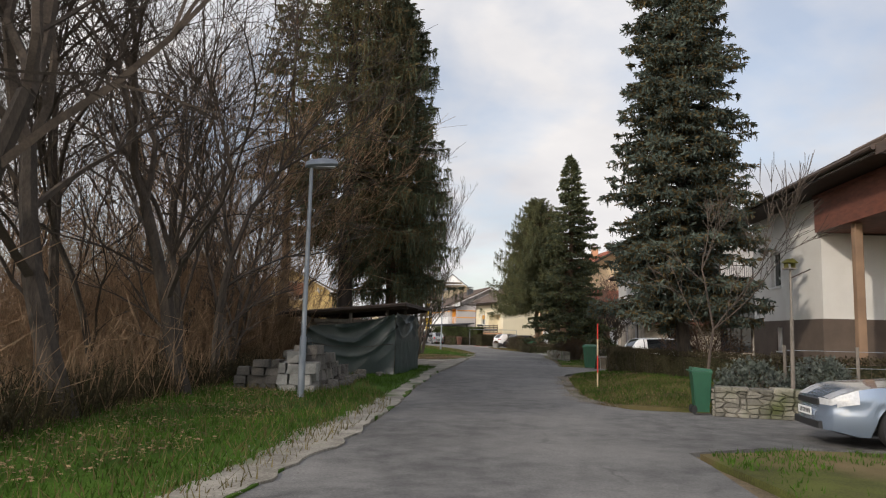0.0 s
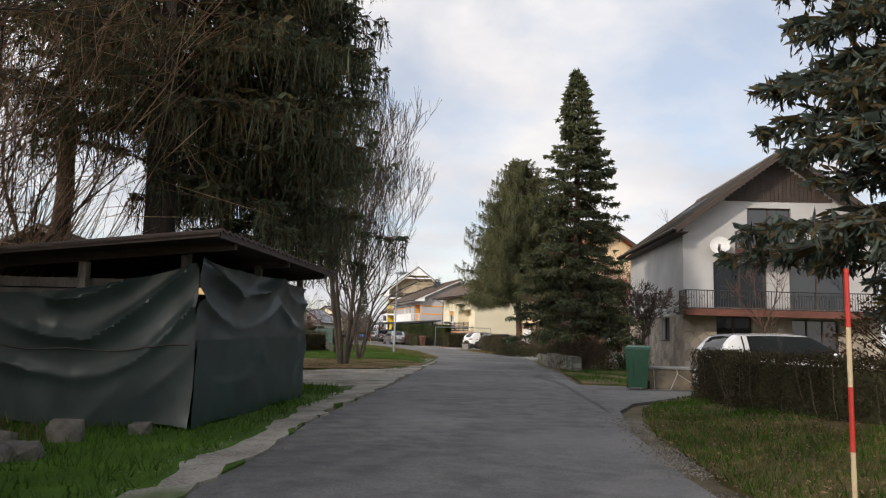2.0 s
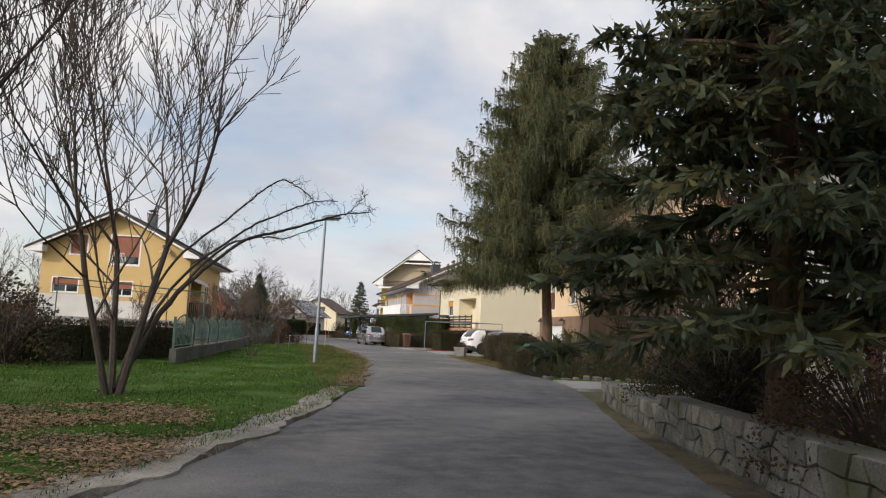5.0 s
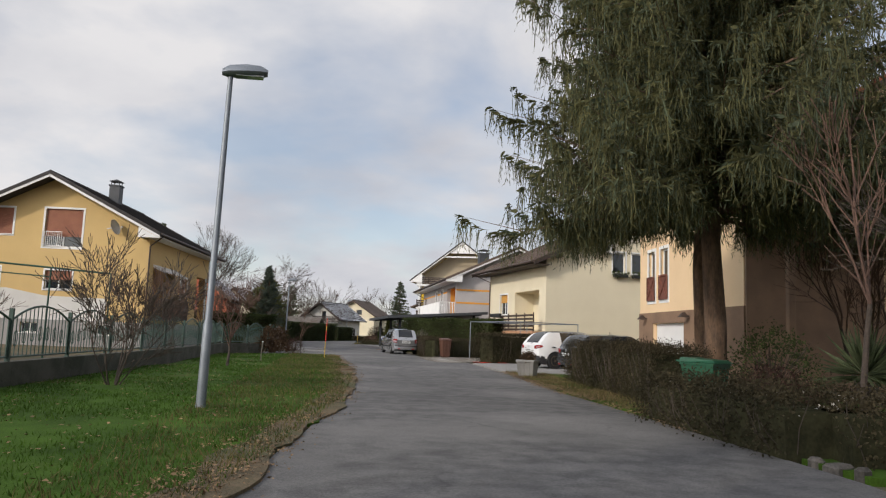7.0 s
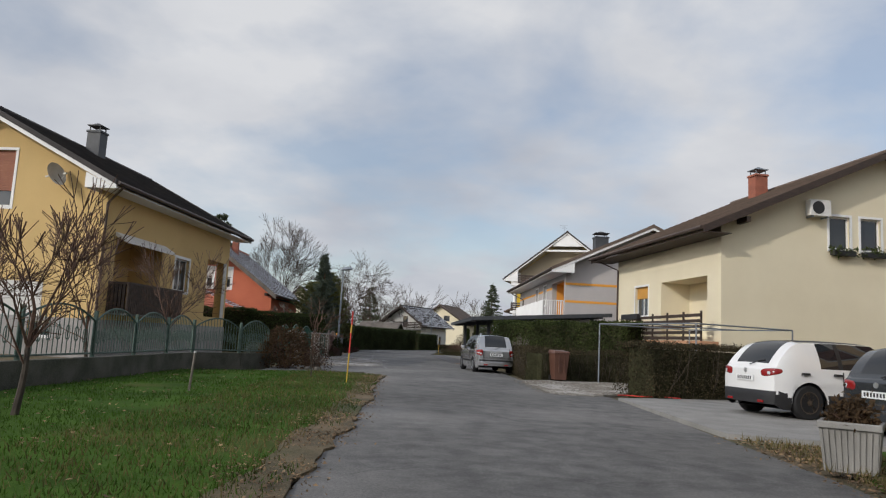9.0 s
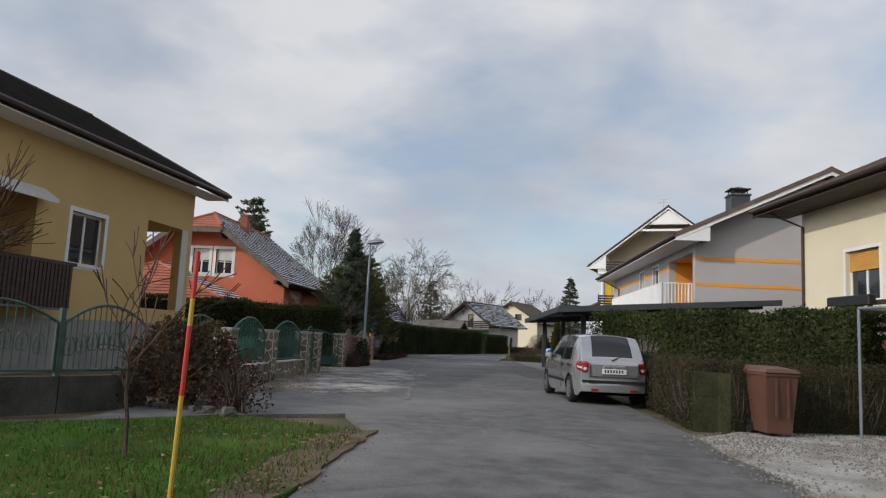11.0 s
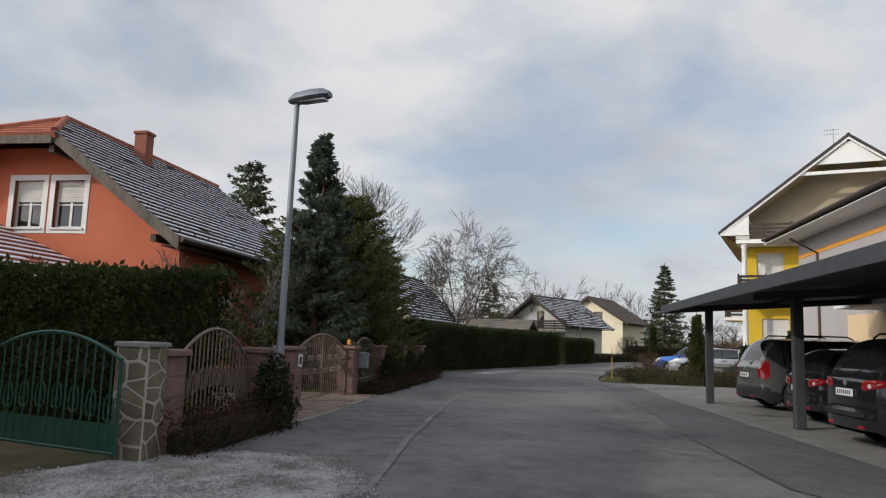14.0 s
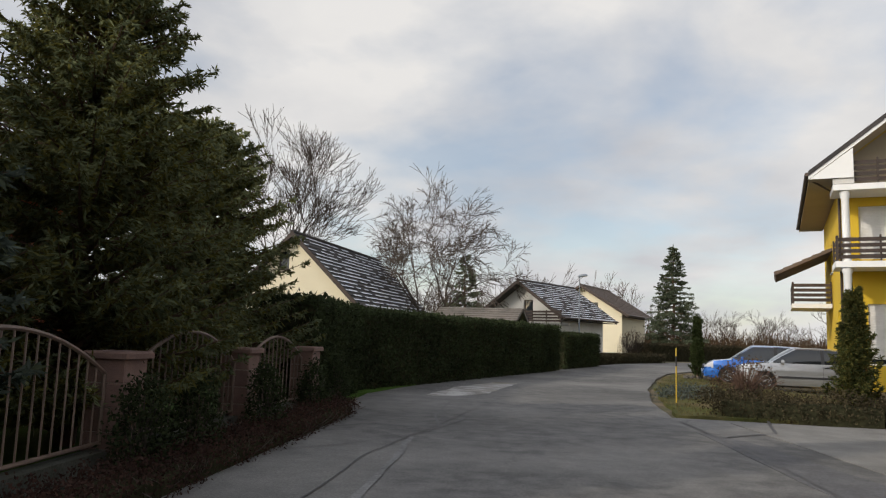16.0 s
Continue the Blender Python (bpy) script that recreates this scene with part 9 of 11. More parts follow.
SW_, SD = 2.95, 4.7
mS, mE = pose(-SW_, 0, 0), pose(0, -0.075, 0, 0, 0, 90)
cloth(shed, mS, SW_ + 0.06, lambda u: 1.62 + 0.38 * u, lambda u: 0.03 + 0.05 * math.sin(u * 9), TARP, 3.0, sag=0.14, amp=0.13, label="dark green tarpaulin sagging from the eave", bay=3.1, ridges=3.4, low=1.0)
cloth(shed, mE, SD, lambda u: 2.08 - 0.04 * u, lambda u: 0.98 + 0.05 * u, TARP_GREY, 8.3, sag=0.05, amp=0.19, label="faded grey tarpaulin with sagging folds", bay=3.2, ridges=2.3)
cloth(shed, mE @ pose(0, -0.035, 0), SD, lambda u: 1.08 + 0.06 * u, lambda u: 0.03 + 0.03 * math.sin(u * 11), TARP_BLUE, 5.0, sag=0.01, amp=0.035, label="taut dark teal tarpaulin below the grey one", bay=2.4, ridges=1.2)
for x, y, h in ((-0.30, 0.34, 2.16), (-SW_ + 0.06, 0.06, 1.85), (-0.06, SD - 0.06, 2.2), (-SW_ + 0.06, SD - 0.06, 1.85), (-0.06, SD / 2, 2.2), (-SW_ / 2, 0.06, 2.0)):
    part("post", Buf().box(x - 0.05, x + 0.05, y - 0.05, y + 0.05, -0.1, h), WOOD_GREY, shed)
part("back_wall", Buf().box(-SW_ + 0.02, -SW_ + 0.06, 0.1, SD - 0.1, 0, 1.8).box(-SW_ + 0.1, -0.1, SD - 0.05, SD - 0.01, 0, 1.85), WOOD_GREY, shed)
for y in (0.12, SD * 0.5, SD - 0.12):
    part("rafter", Buf().hexa([(-SW_ - 0.7, y - 0.04, 1.82), (0.42, y - 0.04, 2.19), (0.42, y + 0.04, 2.19), (-SW_ - 0.7, y + 0.04, 1.82)], [(-SW_ - 0.7, y - 0.04, 1.93), (0.42, y - 0.04, 2.30), (0.42, y + 0.04, 2.30), (-SW_ - 0.7, y + 0.04, 1.93)]), WOOD_DARK, shed)
rb = Buf()
vs = []
ny = 56
for j in range(2):
    for i in range(ny + 1):
        y = -0.55 + (SD + 1.0) * i / ny
        x, z = ((-SW_ - 0.8, 1.96), (0.48, 2.36))[j]
        vs.append((x, y, z + 0.018 * (1 if i % 2 else -1)))
vs += [(x, y, z - 0.03) for x, y, z in vs]
k = ny + 1
rb.add(vs, [(i, i + 1, k + i + 1, k + i) for i in range(ny)] + [(2 * k + i, 3 * k + i, 3 * k + i + 1, 2 * k + i + 1) for i in range(ny)] + [(k + i, k + i + 1, 3 * k + i + 1, 3 * k + i) for i in range(ny)] + [(i + 1, i, 2 * k + i, 2 * k + i + 1) for i in range(ny)]
       + [(0, k, 3 * k, 2 * k), (k - 1, 3 * k - 1, 4 * k - 1, 2 * k - 1)])
part("roof", rb, WOOD_DARK, shed, "weathered corrugated roof sheet")
part("fascia", Buf().hexa([(-SW_ - 0.78, -0.53, 1.88), (0.46, -0.53, 2.27), (0.46, -0.50, 2.27), (-SW_ - 0.78, -0.50, 1.88)], [(-SW_ - 0.78, -0.53, 1.93), (0.46, -0.53, 2.33), (0.46, -0.50, 2.33), (-SW_ - 0.78, -0.50, 1.93)]).box(0.43, 0.47, -0.49, SD + 0.42, 2.26, 2.33), WOOD_DARK, shed)
part("rope", Buf().tube([(-SW_ + 0.02 + SW_ * i / 12, -0.15 - 0.03 * math.sin(i * 2.1), 1.02 - 0.10 * math.sin(i / 12 * math.pi) + 0.02 * math.sin(i * 1.3)) for i in range(13)], 0.009, 5), WOOD_DARK, shed)
for xa, xb, ya, za in ((0.3, 0.35, 0.15, 1.55), (0.5, 0.25, 0.45, 1.5), (0.2, 0.9, 0.2, 1.69)):
    part("board", Buf().box(-SW_ + xa, -xb, ya, ya + 0.25, za, za + 0.12), WOOD_GREY, shed)

# heap of rubble blocks beside the shed
rng = random.Random(17)
LUMP = []
for v in range(3):
    r3 = random.Random(40 + v)
    s = [(-0.5, -0.5, 0), (0.5, -0.5, 0), (0.5, 0.5, 0), (-0.5, 0.5, 0), (-0.42, -0.42, 1), (0.42, -0.42, 1), (0.42, 0.42, 1), (-0.42, 0.42, 1), (0, -0.6, 0.5), (0.6, 0, 0.55), (0, 0.58, 0.5), (-0.58, 0, 0.45)]
    vs = [(x + r3.uniform(-0.1, 0.1), y + r3.uniform(-0.1, 0.1), z + r3.uniform(-0.08, 0.08)) for x, y, z in s]
    LUMP.append(Buf().add(vs, [(3, 2, 1, 0), (4, 5, 6, 7), (0, 1, 8), (1, 5, 8), (5, 4, 8), (4, 0, 8), (1, 2, 9), (2, 6, 9), (6, 5, 9), (5, 1, 9), (2, 3, 10), (3, 7, 10), (7, 6, 10), (6, 2, 10), (3, 0, 11), (0, 4, 11), (4, 7, 11), (7, 3, 11)]).mesh("rubble_block", RUBBLE))
heap = [(3.05, 24.35, 0.3, 0.2, 0.26), (2.55, 24.0, 0.26, 0.22, 0.2), (3.7, 24.9, 0.22, 0.2, 0.16)]
for i in range(26):
    u = rng.random()
    x, y = 1.75 + 1.15 * u + rng.gauss(0, 0.12), 19.4 + 4.0 * u + rng.gauss(0, 0.2)
    s = rng.uniform(0.12, 0.30)
    heap.append((x, y, s, s * rng.uniform(0.6, 1.1), s * rng.uniform(0.5, 0.9)))
for i, q in enumerate(heap):
    x, y, a, b, c = q[:5]
    ob = tagged(new("rubble_block", LUMP[i % 3]), "broken grey concrete and stone block in the heap" if i > 2 else "grey concrete block lying in the grass by the tarpaulin", "rubble", "rubble heap")
    ob.matrix_world = pose(x, y, (q[5] if len(q) > 5 else 0.0) - 0.02, rng.uniform(-12, 12), rng.uniform(-12, 12), rng.uniform(0, 360)) @ Matrix.Diagonal((a, b, c, 1))

# stacked concrete blocks beside the shed
def block_stack(label, p0, p1, top, mat, seed, deep=2, size=(0.42, 0.25, 0.2), loose=1.0):
    """Rough broken blocks laid up dry between two plan points; top: how high they stand at share u of the way."""
    rng = random.Random(seed)
    a, b = Vector((*p0, 0)), Vector((*p1, 0))
    ln = (b - a).length
    t = thing("block_stack", label, "block stack", pose(*p0, 0, 0, 0, math.degrees(math.atan2(b.y - a.y, b.x - a.x))))
    for k in range(deep):
        z = 0.0
        while z < 1.6:
            hh = size[2] * rng.uniform(0.7, 1.25)
            x = rng.uniform(-0.18, 0.05) * loose
            while x < ln:
                w = size[0] * rng.uniform(0.5, 1.2)
                u = min(1.0, max(0.0, (x + w / 2) / ln))
                if z + hh * 0.6 < top(u) - 0.10 * k + rng.uniform(-0.07, 0.07) * loose:
                    y = k * (size[1] + 0.03) + rng.uniform(-0.05, 0.05) * loose
                    e = [rng.uniform(-0.02, 0.02) for _ in range(6)]
                    m = pose(x, y, z - 0.03, rng.uniform(-3, 3) * loose, rng.uniform(-3, 3) * loose, rng.uniform(-7, 7) * loose)
                    part("block", Buf(m).hexa([(e[0], e[1], 0), (w - 0.02, e[2], 0), (w - 0.02 + e[3], size[1], 0), (e[4], size[1], 0)],
                                              [(0.015 + e[5], 0.015 + e[2], hh - 0.012 + e[0] * 0.5), (w - 0.035, 0.015 + e[4], hh - 0.012 + e[1] * 0.5), (w - 0.035, size[1] - 0.01, hh - 0.012), (0.015, size[1] - 0.01, hh - 0.012 + e[3] * 0.5)]), mat, t)
                x += w + rng.uniform(0.0, 0.03)
            z += hh
    return t


block_stack("pale concrete blocks stacked beside the lamp", (0.72, 18.75), (1.38, 18.6), lambda u: 0.88 - 0.12 * u, STONE_G, 1, 2, (0.40, 0.3, 0.26), 0.7)
block_stack("dark weathered concrete blocks heaped in a row", (1.55, 19.1), (2.6, 23.2), lambda u: 1.18 - 0.72 * u ** 0.8, RUBBLE, 2, 3)
block_stack("low heap of weathered concrete blocks under the trees", (-0.3, 19.5), (0.65, 19.3), lambda u: 0.5 + 0.3 * u, RUBBLE, 3, 2)

# green iron fence on a low concrete wall
gf = thing("iron_fence", "green painted iron fence on a low concrete wall", "fence", pose(9.75, 58.0, 0))
fence_pts = [(8.9, 60.0), (9.3, 66.0), (9.6, 74.0), (9.75, 82.0), (9.75, 88.4)]
posts = []
for (xa, ya), (xb, yb) in zip(fence_pts, fence_pts[1:]):
    n = max(1, round((yb - ya) / 2.45))
    for i in range(n):
        posts.append((xa + (xb - xa) * i / n - 9.75, ya + (yb - ya) * i / n - 58.0))
posts += [(0.0, 30.4), (1.0, 31.9), (1.65, 33.2)]
for i, (a, b) in enumerate(zip(posts, posts[1:])):
    dx, dy = b[0] - a[0], b[1] - a[1]
    ln = math.hypot(dx, dy)
    mm = pose(a[0], a[1], 0, 0, 0, math.degrees(math.atan2(dy, dx)))
    part("base_wall", Buf(mm).box(0.002, ln - 0.002, -0.1, 0.1, -0.1, 0.46), CONCRETE_MOSSY, gf)
    part("post", Buf(mm).box(-0.035, 0.035, -0.035, 0.035, 0.46, 1.42), IRON_FADED, gf)
    arch_panel(gf, (a[0] + dx / ln * 0.06, a[1] + dy / ln * 0.06), (b[0] - dx / ln * 0.06, b[1] - dy / ln * 0.06), 0.54, 1.22, 1.5, IRON_FADED, 15, True)

# crazy-paved piers with green iron gates
def stone_pier(x, y, h=1.27, w=0.46, seed=0, label="pier faced with tan crazy paving"):
    t = thing("gate_pier", label, "gate pier", pose(x, y, 0))
    part("core", Buf().box(-w / 2, w / 2, -w / 2, w / 2, -0.1, h), MORTAR, t)
    for k in range(4):
        stone_face(t, pose(0, 0, 0, 0, 0, 90 * k) @ pose(-w / 2, -w / 2 - 0.001, 0), w, h, 0.21, STONE_A, seed * 10 + k, 0.015, 0.010)
    part("cap", Buf().bbox(-w / 2 - 0.03, w / 2 + 0.03, -w / 2 - 0.03, w / 2 + 0.03, h, h + 0.05, 0.015), CONCRETE, t)
    return t


PIERS = [(11.5, 94.2), (11.22, 97.8), (11.22, 101.0), (11.2, 102.4), (11.05, 106.7)]
for i, (x, y) in enumerate(PIERS):
    stone_pier(x, y, 1.22, 0.38, i + 1)
sw = thing("stone_wall", "low wall faced with tan crazy paving under the fence", "wall", pose(11.33, 93.8, 0))
for i in (0, 1):
    (xa, ya), (xb, yb) = PIERS[i], PIERS[i + 1]
    a, b = Vector((xa - 11.33, ya - 93.8 + 0.225, 0)), Vector((xb - 11.33, yb - 93.8 - 0.225, 0))
    ln = (b - a).length
    mm = pose(a.x, a.y, 0, 0, 0, math.degrees(math.atan2(b.y - a.y, b.x - a.x)))
    part("core", Buf(mm).box(0, ln, -0.13, 0.13, -0.1, 0.46), MORTAR, sw)
    stone_face(sw, mm @ pose(0, -0.13, 0), ln, 0.46, 0.24, STONE_A, 60 + i, 0.017, 0.012)
    for j in range(1):
        n = 1
        p, q = a.lerp(b, j / n + 0.02), a.lerp(b, (j + 1) / n - 0.02)
        arch_panel(sw, (p.x, p.y), (q.x, q.y), 0.52, 1.16, 1.52, IRON_GREEN, 20)
gate = thing("iron_gate", "green iron garden gate between stone piers", "gate", pose(11.25, 101.25, 0))
arch_panel(gate, (0, 0), (0, 0.82), 0.1, 1.18, 1.42, IRON_GREEN, 8, True, "leaf", plate=(0.32, Vector((0.02, 0, 0))))
gate = thing("iron_gate", "wide green iron drive gate standing ajar", "gate", pose(11.1, 106.25, 0))
arch_panel(gate, (0, 0), (-2.1, 0.6), 0.12, 1.08, 1.35, IRON_GREEN, 16, True, "leaf", plate=(0.3, Vector((0.02, 0, 0))))
gate = thing("iron_gate", "wide green iron drive gate folded back", "gate", pose(11.25, 102.55, 0))
arch_panel(gate, (0, 0), (-1.95, 0.5), 0.12, 1.08, 1.35, IRON_GREEN, 16, True, "leaf", plate=(0.3, Vector((0.02, 0, 0))))
gate = thing("iron_gate", "tall green iron gate at the fence corner", "gate", pose(11.62, 91.55, 0))
arch_panel(gate, (0, 0), (-0.08, 2.4), 0.12, 1.14, 1.46, IRON_GREEN, 14, True, "leaf", plate=(0.3, Vector((-0.02, 0, 0))))

# pinkish block piers with brown iron panels
def block_pier(x, y, h=1.12, w=0.4, label="pinkish split-block pier with a flat cap"):
    t = thing("gate_pier", label, "gate pier", pose(x, y, 0))
    n = 5
    for i in range(n):
        part("block", Buf().bbox(-w / 2, w / 2, -w / 2, w / 2, -0.05 + (h + 0.05) * i / n + 0.004, -0.05 + (h + 0.05) * (i + 1) / n - 0.004, 0.012), PIER_PINK, t)
    part("core", Buf().box(-w / 2 + 0.02, w / 2 - 0.02, -w / 2 + 0.02, w / 2 - 0.02, -0.1, h - 0.01), MORTAR, t)
    part("cap", Buf().bbox(-w / 2 - 0.05, w / 2 + 0.05, -w / 2 - 0.05, w / 2 + 0.05, h, h + 0.07, 0.02), PIER_PINK, t)
    return t


bp = [(11.05, 107.1), (10.9, 110.0), (10.4, 112.7), (10.4, 116.6), (10.2, 120.1), (10.15, 123.2), (10.3, 125.6)]
for x, y in bp:
    block_pier(x, y)
pf_ = thing("iron_fence", "brown iron fence with arched panels between block piers", "fence", pose(10.9, 107.2, 0))
for i, (zs, zc, br) in ((0, (0.95, 1.45, 20)), (1, (0.85, 1.0, 16)), (3, (0.98, 1.4, 20)), (4, (0.98, 1.4, 18)), (5, (0.98, 1.35, 14))):
    (xa, ya), (xb, yb) = bp[i], bp[i + 1]
    arch_panel(pf_, (xa - 10.9, ya - 107.2 + 0.22), (xb - 10.9, yb - 107.2 - 0.22), 0.32, zs, zc, IRON_BROWN, br, i == 0)
    ln = math.hypot(xb - xa, yb - ya)
    part("base_wall", Buf(pose(xa - 10.9, ya - 107.2, 0, 0, 0, math.degrees(math.atan2(yb - ya, xb - xa)))).box(0.21, ln - 0.21, -0.1, 0.1, -0.1, 0.26), CONCRETE_MOSSY, pf_)
gate = thing("iron_gate", "brown iron double gate with knotted bars", "gate", pose(10.4, 112.7, 0))
d_ = Vector((0.0, 3.9, 0))


def arc(u):
    return 0.98 + 0.47 * math.sin(math.pi * u)


for u0, u1 in ((0.055, 0.5), (0.505, 0.945)):
    rail = [d_ * (u0 + (u1 - u0) * j / 10) + Vector((0, 0, arc(u0 + (u1 - u0) * j / 10))) for j in range(11)]
    leaf = part("leaf", Buf().tube(rail, 0.022, 6).tube([d_ * u0 + Vector((0, 0, 0.12)), d_ * u1 + Vector((0, 0, 0.12))], 0.02, 6)
                .tube([d_ * u0 + Vector((0, 0, 0.08)), d_ * u0 + Vector((0, 0, arc(u0)))], 0.024, 6).tube([d_ * u1 + Vector((0, 0, 0.08)), d_ * u1 + Vector((0, 0, arc(u1)))], 0.024, 6), IRON_BROWN, gate)
    for j in range(1, 13):
        u = u0 + (u1 - u0) * j / 13
        part("bar", Buf().tube([d_ * u + Vector((0, 0, 0.12)), d_ * u + Vector((0, 0, arc(u)))], 0.010, 5, caps=False), IRON_BROWN, leaf)
        zk = 0.72 + 0.14 * ((j % 4) - 1.5) * (1 if j % 2 else -1)
        part("knot", Buf().lathe([(0.012, -0.07), (0.034, -0.03), (0.018, 0.0), (0.034, 0.03), (0.012, 0.07)], 6, (d_.x * u, d_.y * u, zk)), IRON_BROWN, leaf)
sg = thing("gate_sign", "small white plate on the gate pier", "sign", pose(10.612, 112.72, 0.8, 0, 0, 90))
part("plate", Buf().box(-0.1, 0.1, -0.012, 0.0, 0.0, 0.24), WHITE_TRIM, sg)
part("marking", Buf().box(-0.06, 0.06, -0.016, -0.013, 0.05, 0.19), PLATE_INK, sg)
lb = thing("letter_box", "grey metal letter box on the gate pier", "letter box", pose(10.62, 116.72, 0.66))
part("box", Buf().bbox(-0.015, 0.2, -0.02, 0.26, 0.0, 0.36, 0.02), GALV, lb)
part("flap", Buf().hexa([(-0.015, -0.03, 0.36), (0.23, -0.03, 0.33), (0.23, 0.27, 0.33), (-0.015, 0.27, 0.36)], [(-0.015, -0.03, 0.385), (0.23, -0.03, 0.355), (0.23, 0.27, 0.355), (-0.015, 0.27, 0.385)]), GALV, lb)
wl_ = thing("warning_light", "small orange gate light on the pier", "light", pose(10.4, 116.6, 1.19))
part("base", Buf().box(-0.05, 0.05, -0.05, 0.05, 0.0, 0.03), PLASTIC_BLACK, wl_)
part("lamp", Buf().bbox(-0.042, 0.042, -0.042, 0.042, 0.03, 0.15, 0.015), ORANGE_PAINT, wl_)

# steel carport
cp = thing("carport", "anthracite steel carport with a sloping sheet roof", "carport", pose(20.0, 106.6, 0))
for x, y in ((0.0, 0.0), (-0.15, 6.9), (-0.65, 12.5)):
    part("post", Buf().bbox(x - 0.09, x + 0.09, y - 0.09, y + 0.09, -0.1, 2.42, 0.012), STEEL_DARK, cp)
    part("post", Buf().bbox(x + 5.6, x + 5.78, y - 0.09, y + 0.09, -0.1, 2.84, 0.012), STEEL_DARK, cp)
    part("beam", Buf().hexa([(x - 0.75, y - 0.06, 2.32), (x + 6.3, y - 0.06, 2.84), (x + 6.3, y + 0.06, 2.84), (x - 0.75, y + 0.06, 2.32)], [(x - 0.75, y - 0.06, 2.47), (x + 6.3, y - 0.06, 2.99), (x + 6.3, y + 0.06, 2.99), (x - 0.75, y + 0.06, 2.47)]), STEEL_DARK, cp)
for u in (0.03, 0.35, 0.65, 0.97):
    x, z = -0.9 + 7.3 * u, 2.42 + 0.53 * u
    part("purlin", Buf().hexa([(x, -1.2, z), (x + 0.08, -1.2, z), (x - 0.62, 13.8, z), (x - 0.7, 13.8, z)], [(x, -1.2, z + 0.1), (x + 0.08, -1.2, z + 0.1), (x - 0.62, 13.8, z + 0.1), (x - 0.7, 13.8, z + 0.1)]), STEEL_DARK, cp)
rb, vs = Buf(), []
for j in range(2):
    for i in range(81):
        y = -1.3 + 15.2 * i / 80
        x, z = ((-1.0, 2.53), (6.5, 3.08))[j]
        vs.append((x - 0.65 * i / 80, y, z + (0.03 if i % 4 in (1, 2) else 0.0)))
vs += [(x, y, z - 0.02) for x, y, z in vs]
k = 81
rb.add(vs, [(i, k + i, k + i + 1, i + 1) for i in range(80)] + [(2 * k + i, 2 * k + i + 1, 3 * k + i + 1, 3 * k + i) for i in range(80)] + [(i, i + 1, 2 * k + i + 1, 2 * k + i) for i in range(80)] + [(k + i, 3 * k + i, 3 * k + i + 1, k + i + 1) for i in range(80)]
       + [(0, 2 * k, 3 * k, k), (k - 1, 2 * k - 1, 4 * k - 1, 3 * k - 1)])
part("roof", rb, STEEL_DARK, cp, "ribbed dark sheet roof")
part("fascia", Buf().hexa([(-1.03, -1.3, 2.36), (-1.0, -1.3, 2.36), (-1.65, 13.9, 2.36), (-1.68, 13.9, 2.36)], [(-1.03, -1.3, 2.56), (-1.0, -1.3, 2.56), (-1.65, 13.9, 2.56), (-1.68, 13.9, 2.56)])
     .hexa([(-1.65, 13.86, 2.36), (5.85, 13.86, 2.91), (5.85, 13.92, 2.91), (-1.65, 13.92, 2.36)], [(-1.65, 13.86, 2.56), (5.85, 13.86, 3.11), (5.85, 13.92, 3.11), (-1.65, 13.92, 2.56)])
     .hexa([(-1.0, -1.33, 2.36), (6.5, -1.33, 2.91), (6.5, -1.28, 2.91), (-1.0, -1.28, 2.36)], [(-1.0, -1.33, 2.56), (6.5, -1.33, 3.11), (6.5, -1.28, 3.11), (-1.0, -1.28, 2.56)]), STEEL_DARK, cp)
rt = thing("railing", "dark red-brown board fence beside the carport", "fence", pose(20.9, 104.2, 0))
part("post", Buf().box(-0.06, 0.06, -0.06, 0.06, -0.1, 1.05), WOOD_RED, rt)
for i in range(3):
    part("board", Buf().box(0.06, 1.9, -0.02, 0.02, 0.25 + i * 0.28, 0.45 + i * 0.28), WOOD_RED, rt)

# concrete planter, pipe frame, manhole covers, posts
pl_ = thing("planter", "pale concrete planter with ribbed sides", "planter", pose(21.3, 74.5, 0.02, 0, 0, -35) @ Matrix.Diagonal((0.40, 0.85, 0.95, 1)))
part("trough", Buf().hexa([(-0.62, -0.22, 0), (0.62, -0.22, 0), (0.62, 0.22, 0), (-0.62, 0.22, 0)], [(-0.72, -0.3, 0.5), (0.72, -0.3, 0.5), (0.72, 0.3, 0.5), (-0.72, 0.3, 0.5)]), CONCRETE, pl_)
part("rim", Buf().bbox(-0.76, 0.76, -0.34, -0.26, 0.48, 0.55, 0.015).bbox(-0.76, 0.76, 0.26, 0.34, 0.48, 0.55, 0.015).bbox(-0.76, -0.66, -0.26, 0.26, 0.48, 0.55, 0.015).bbox(0.66, 0.76, -0.26, 0.26, 0.48, 0.55, 0.015), CONCRETE, pl_)
for i in range(10):
    x = -0.58 + i * 0.129
    part("rib", Buf().hexa([(x - 0.02, -0.245, 0.03), (x + 0.02, -0.245, 0.03), (x + 0.02, -0.22, 0.03), (x - 0.02, -0.22, 0.03)], [(x * 1.12 - 0.02, -0.318, 0.46), (x * 1.12 + 0.02, -0.318, 0.46), (x * 1.12 + 0.02, -0.29, 0.46), (x * 1.12 - 0.02, -0.29, 0.46)]), CONCRETE, pl_)
bush("planter_plant", "rust-brown withered plant in the planter", pose(21.3, 74.5, 0.43), 0.24, 0.24, 0.3, BRUSH, 250, 700, 0.06, 30, TWIG_RED, category="plant")
fr_ = thing("pipe_frame", "thin steel pipe frame over the drive", "frame", pose(22.7, 92.0, 0))
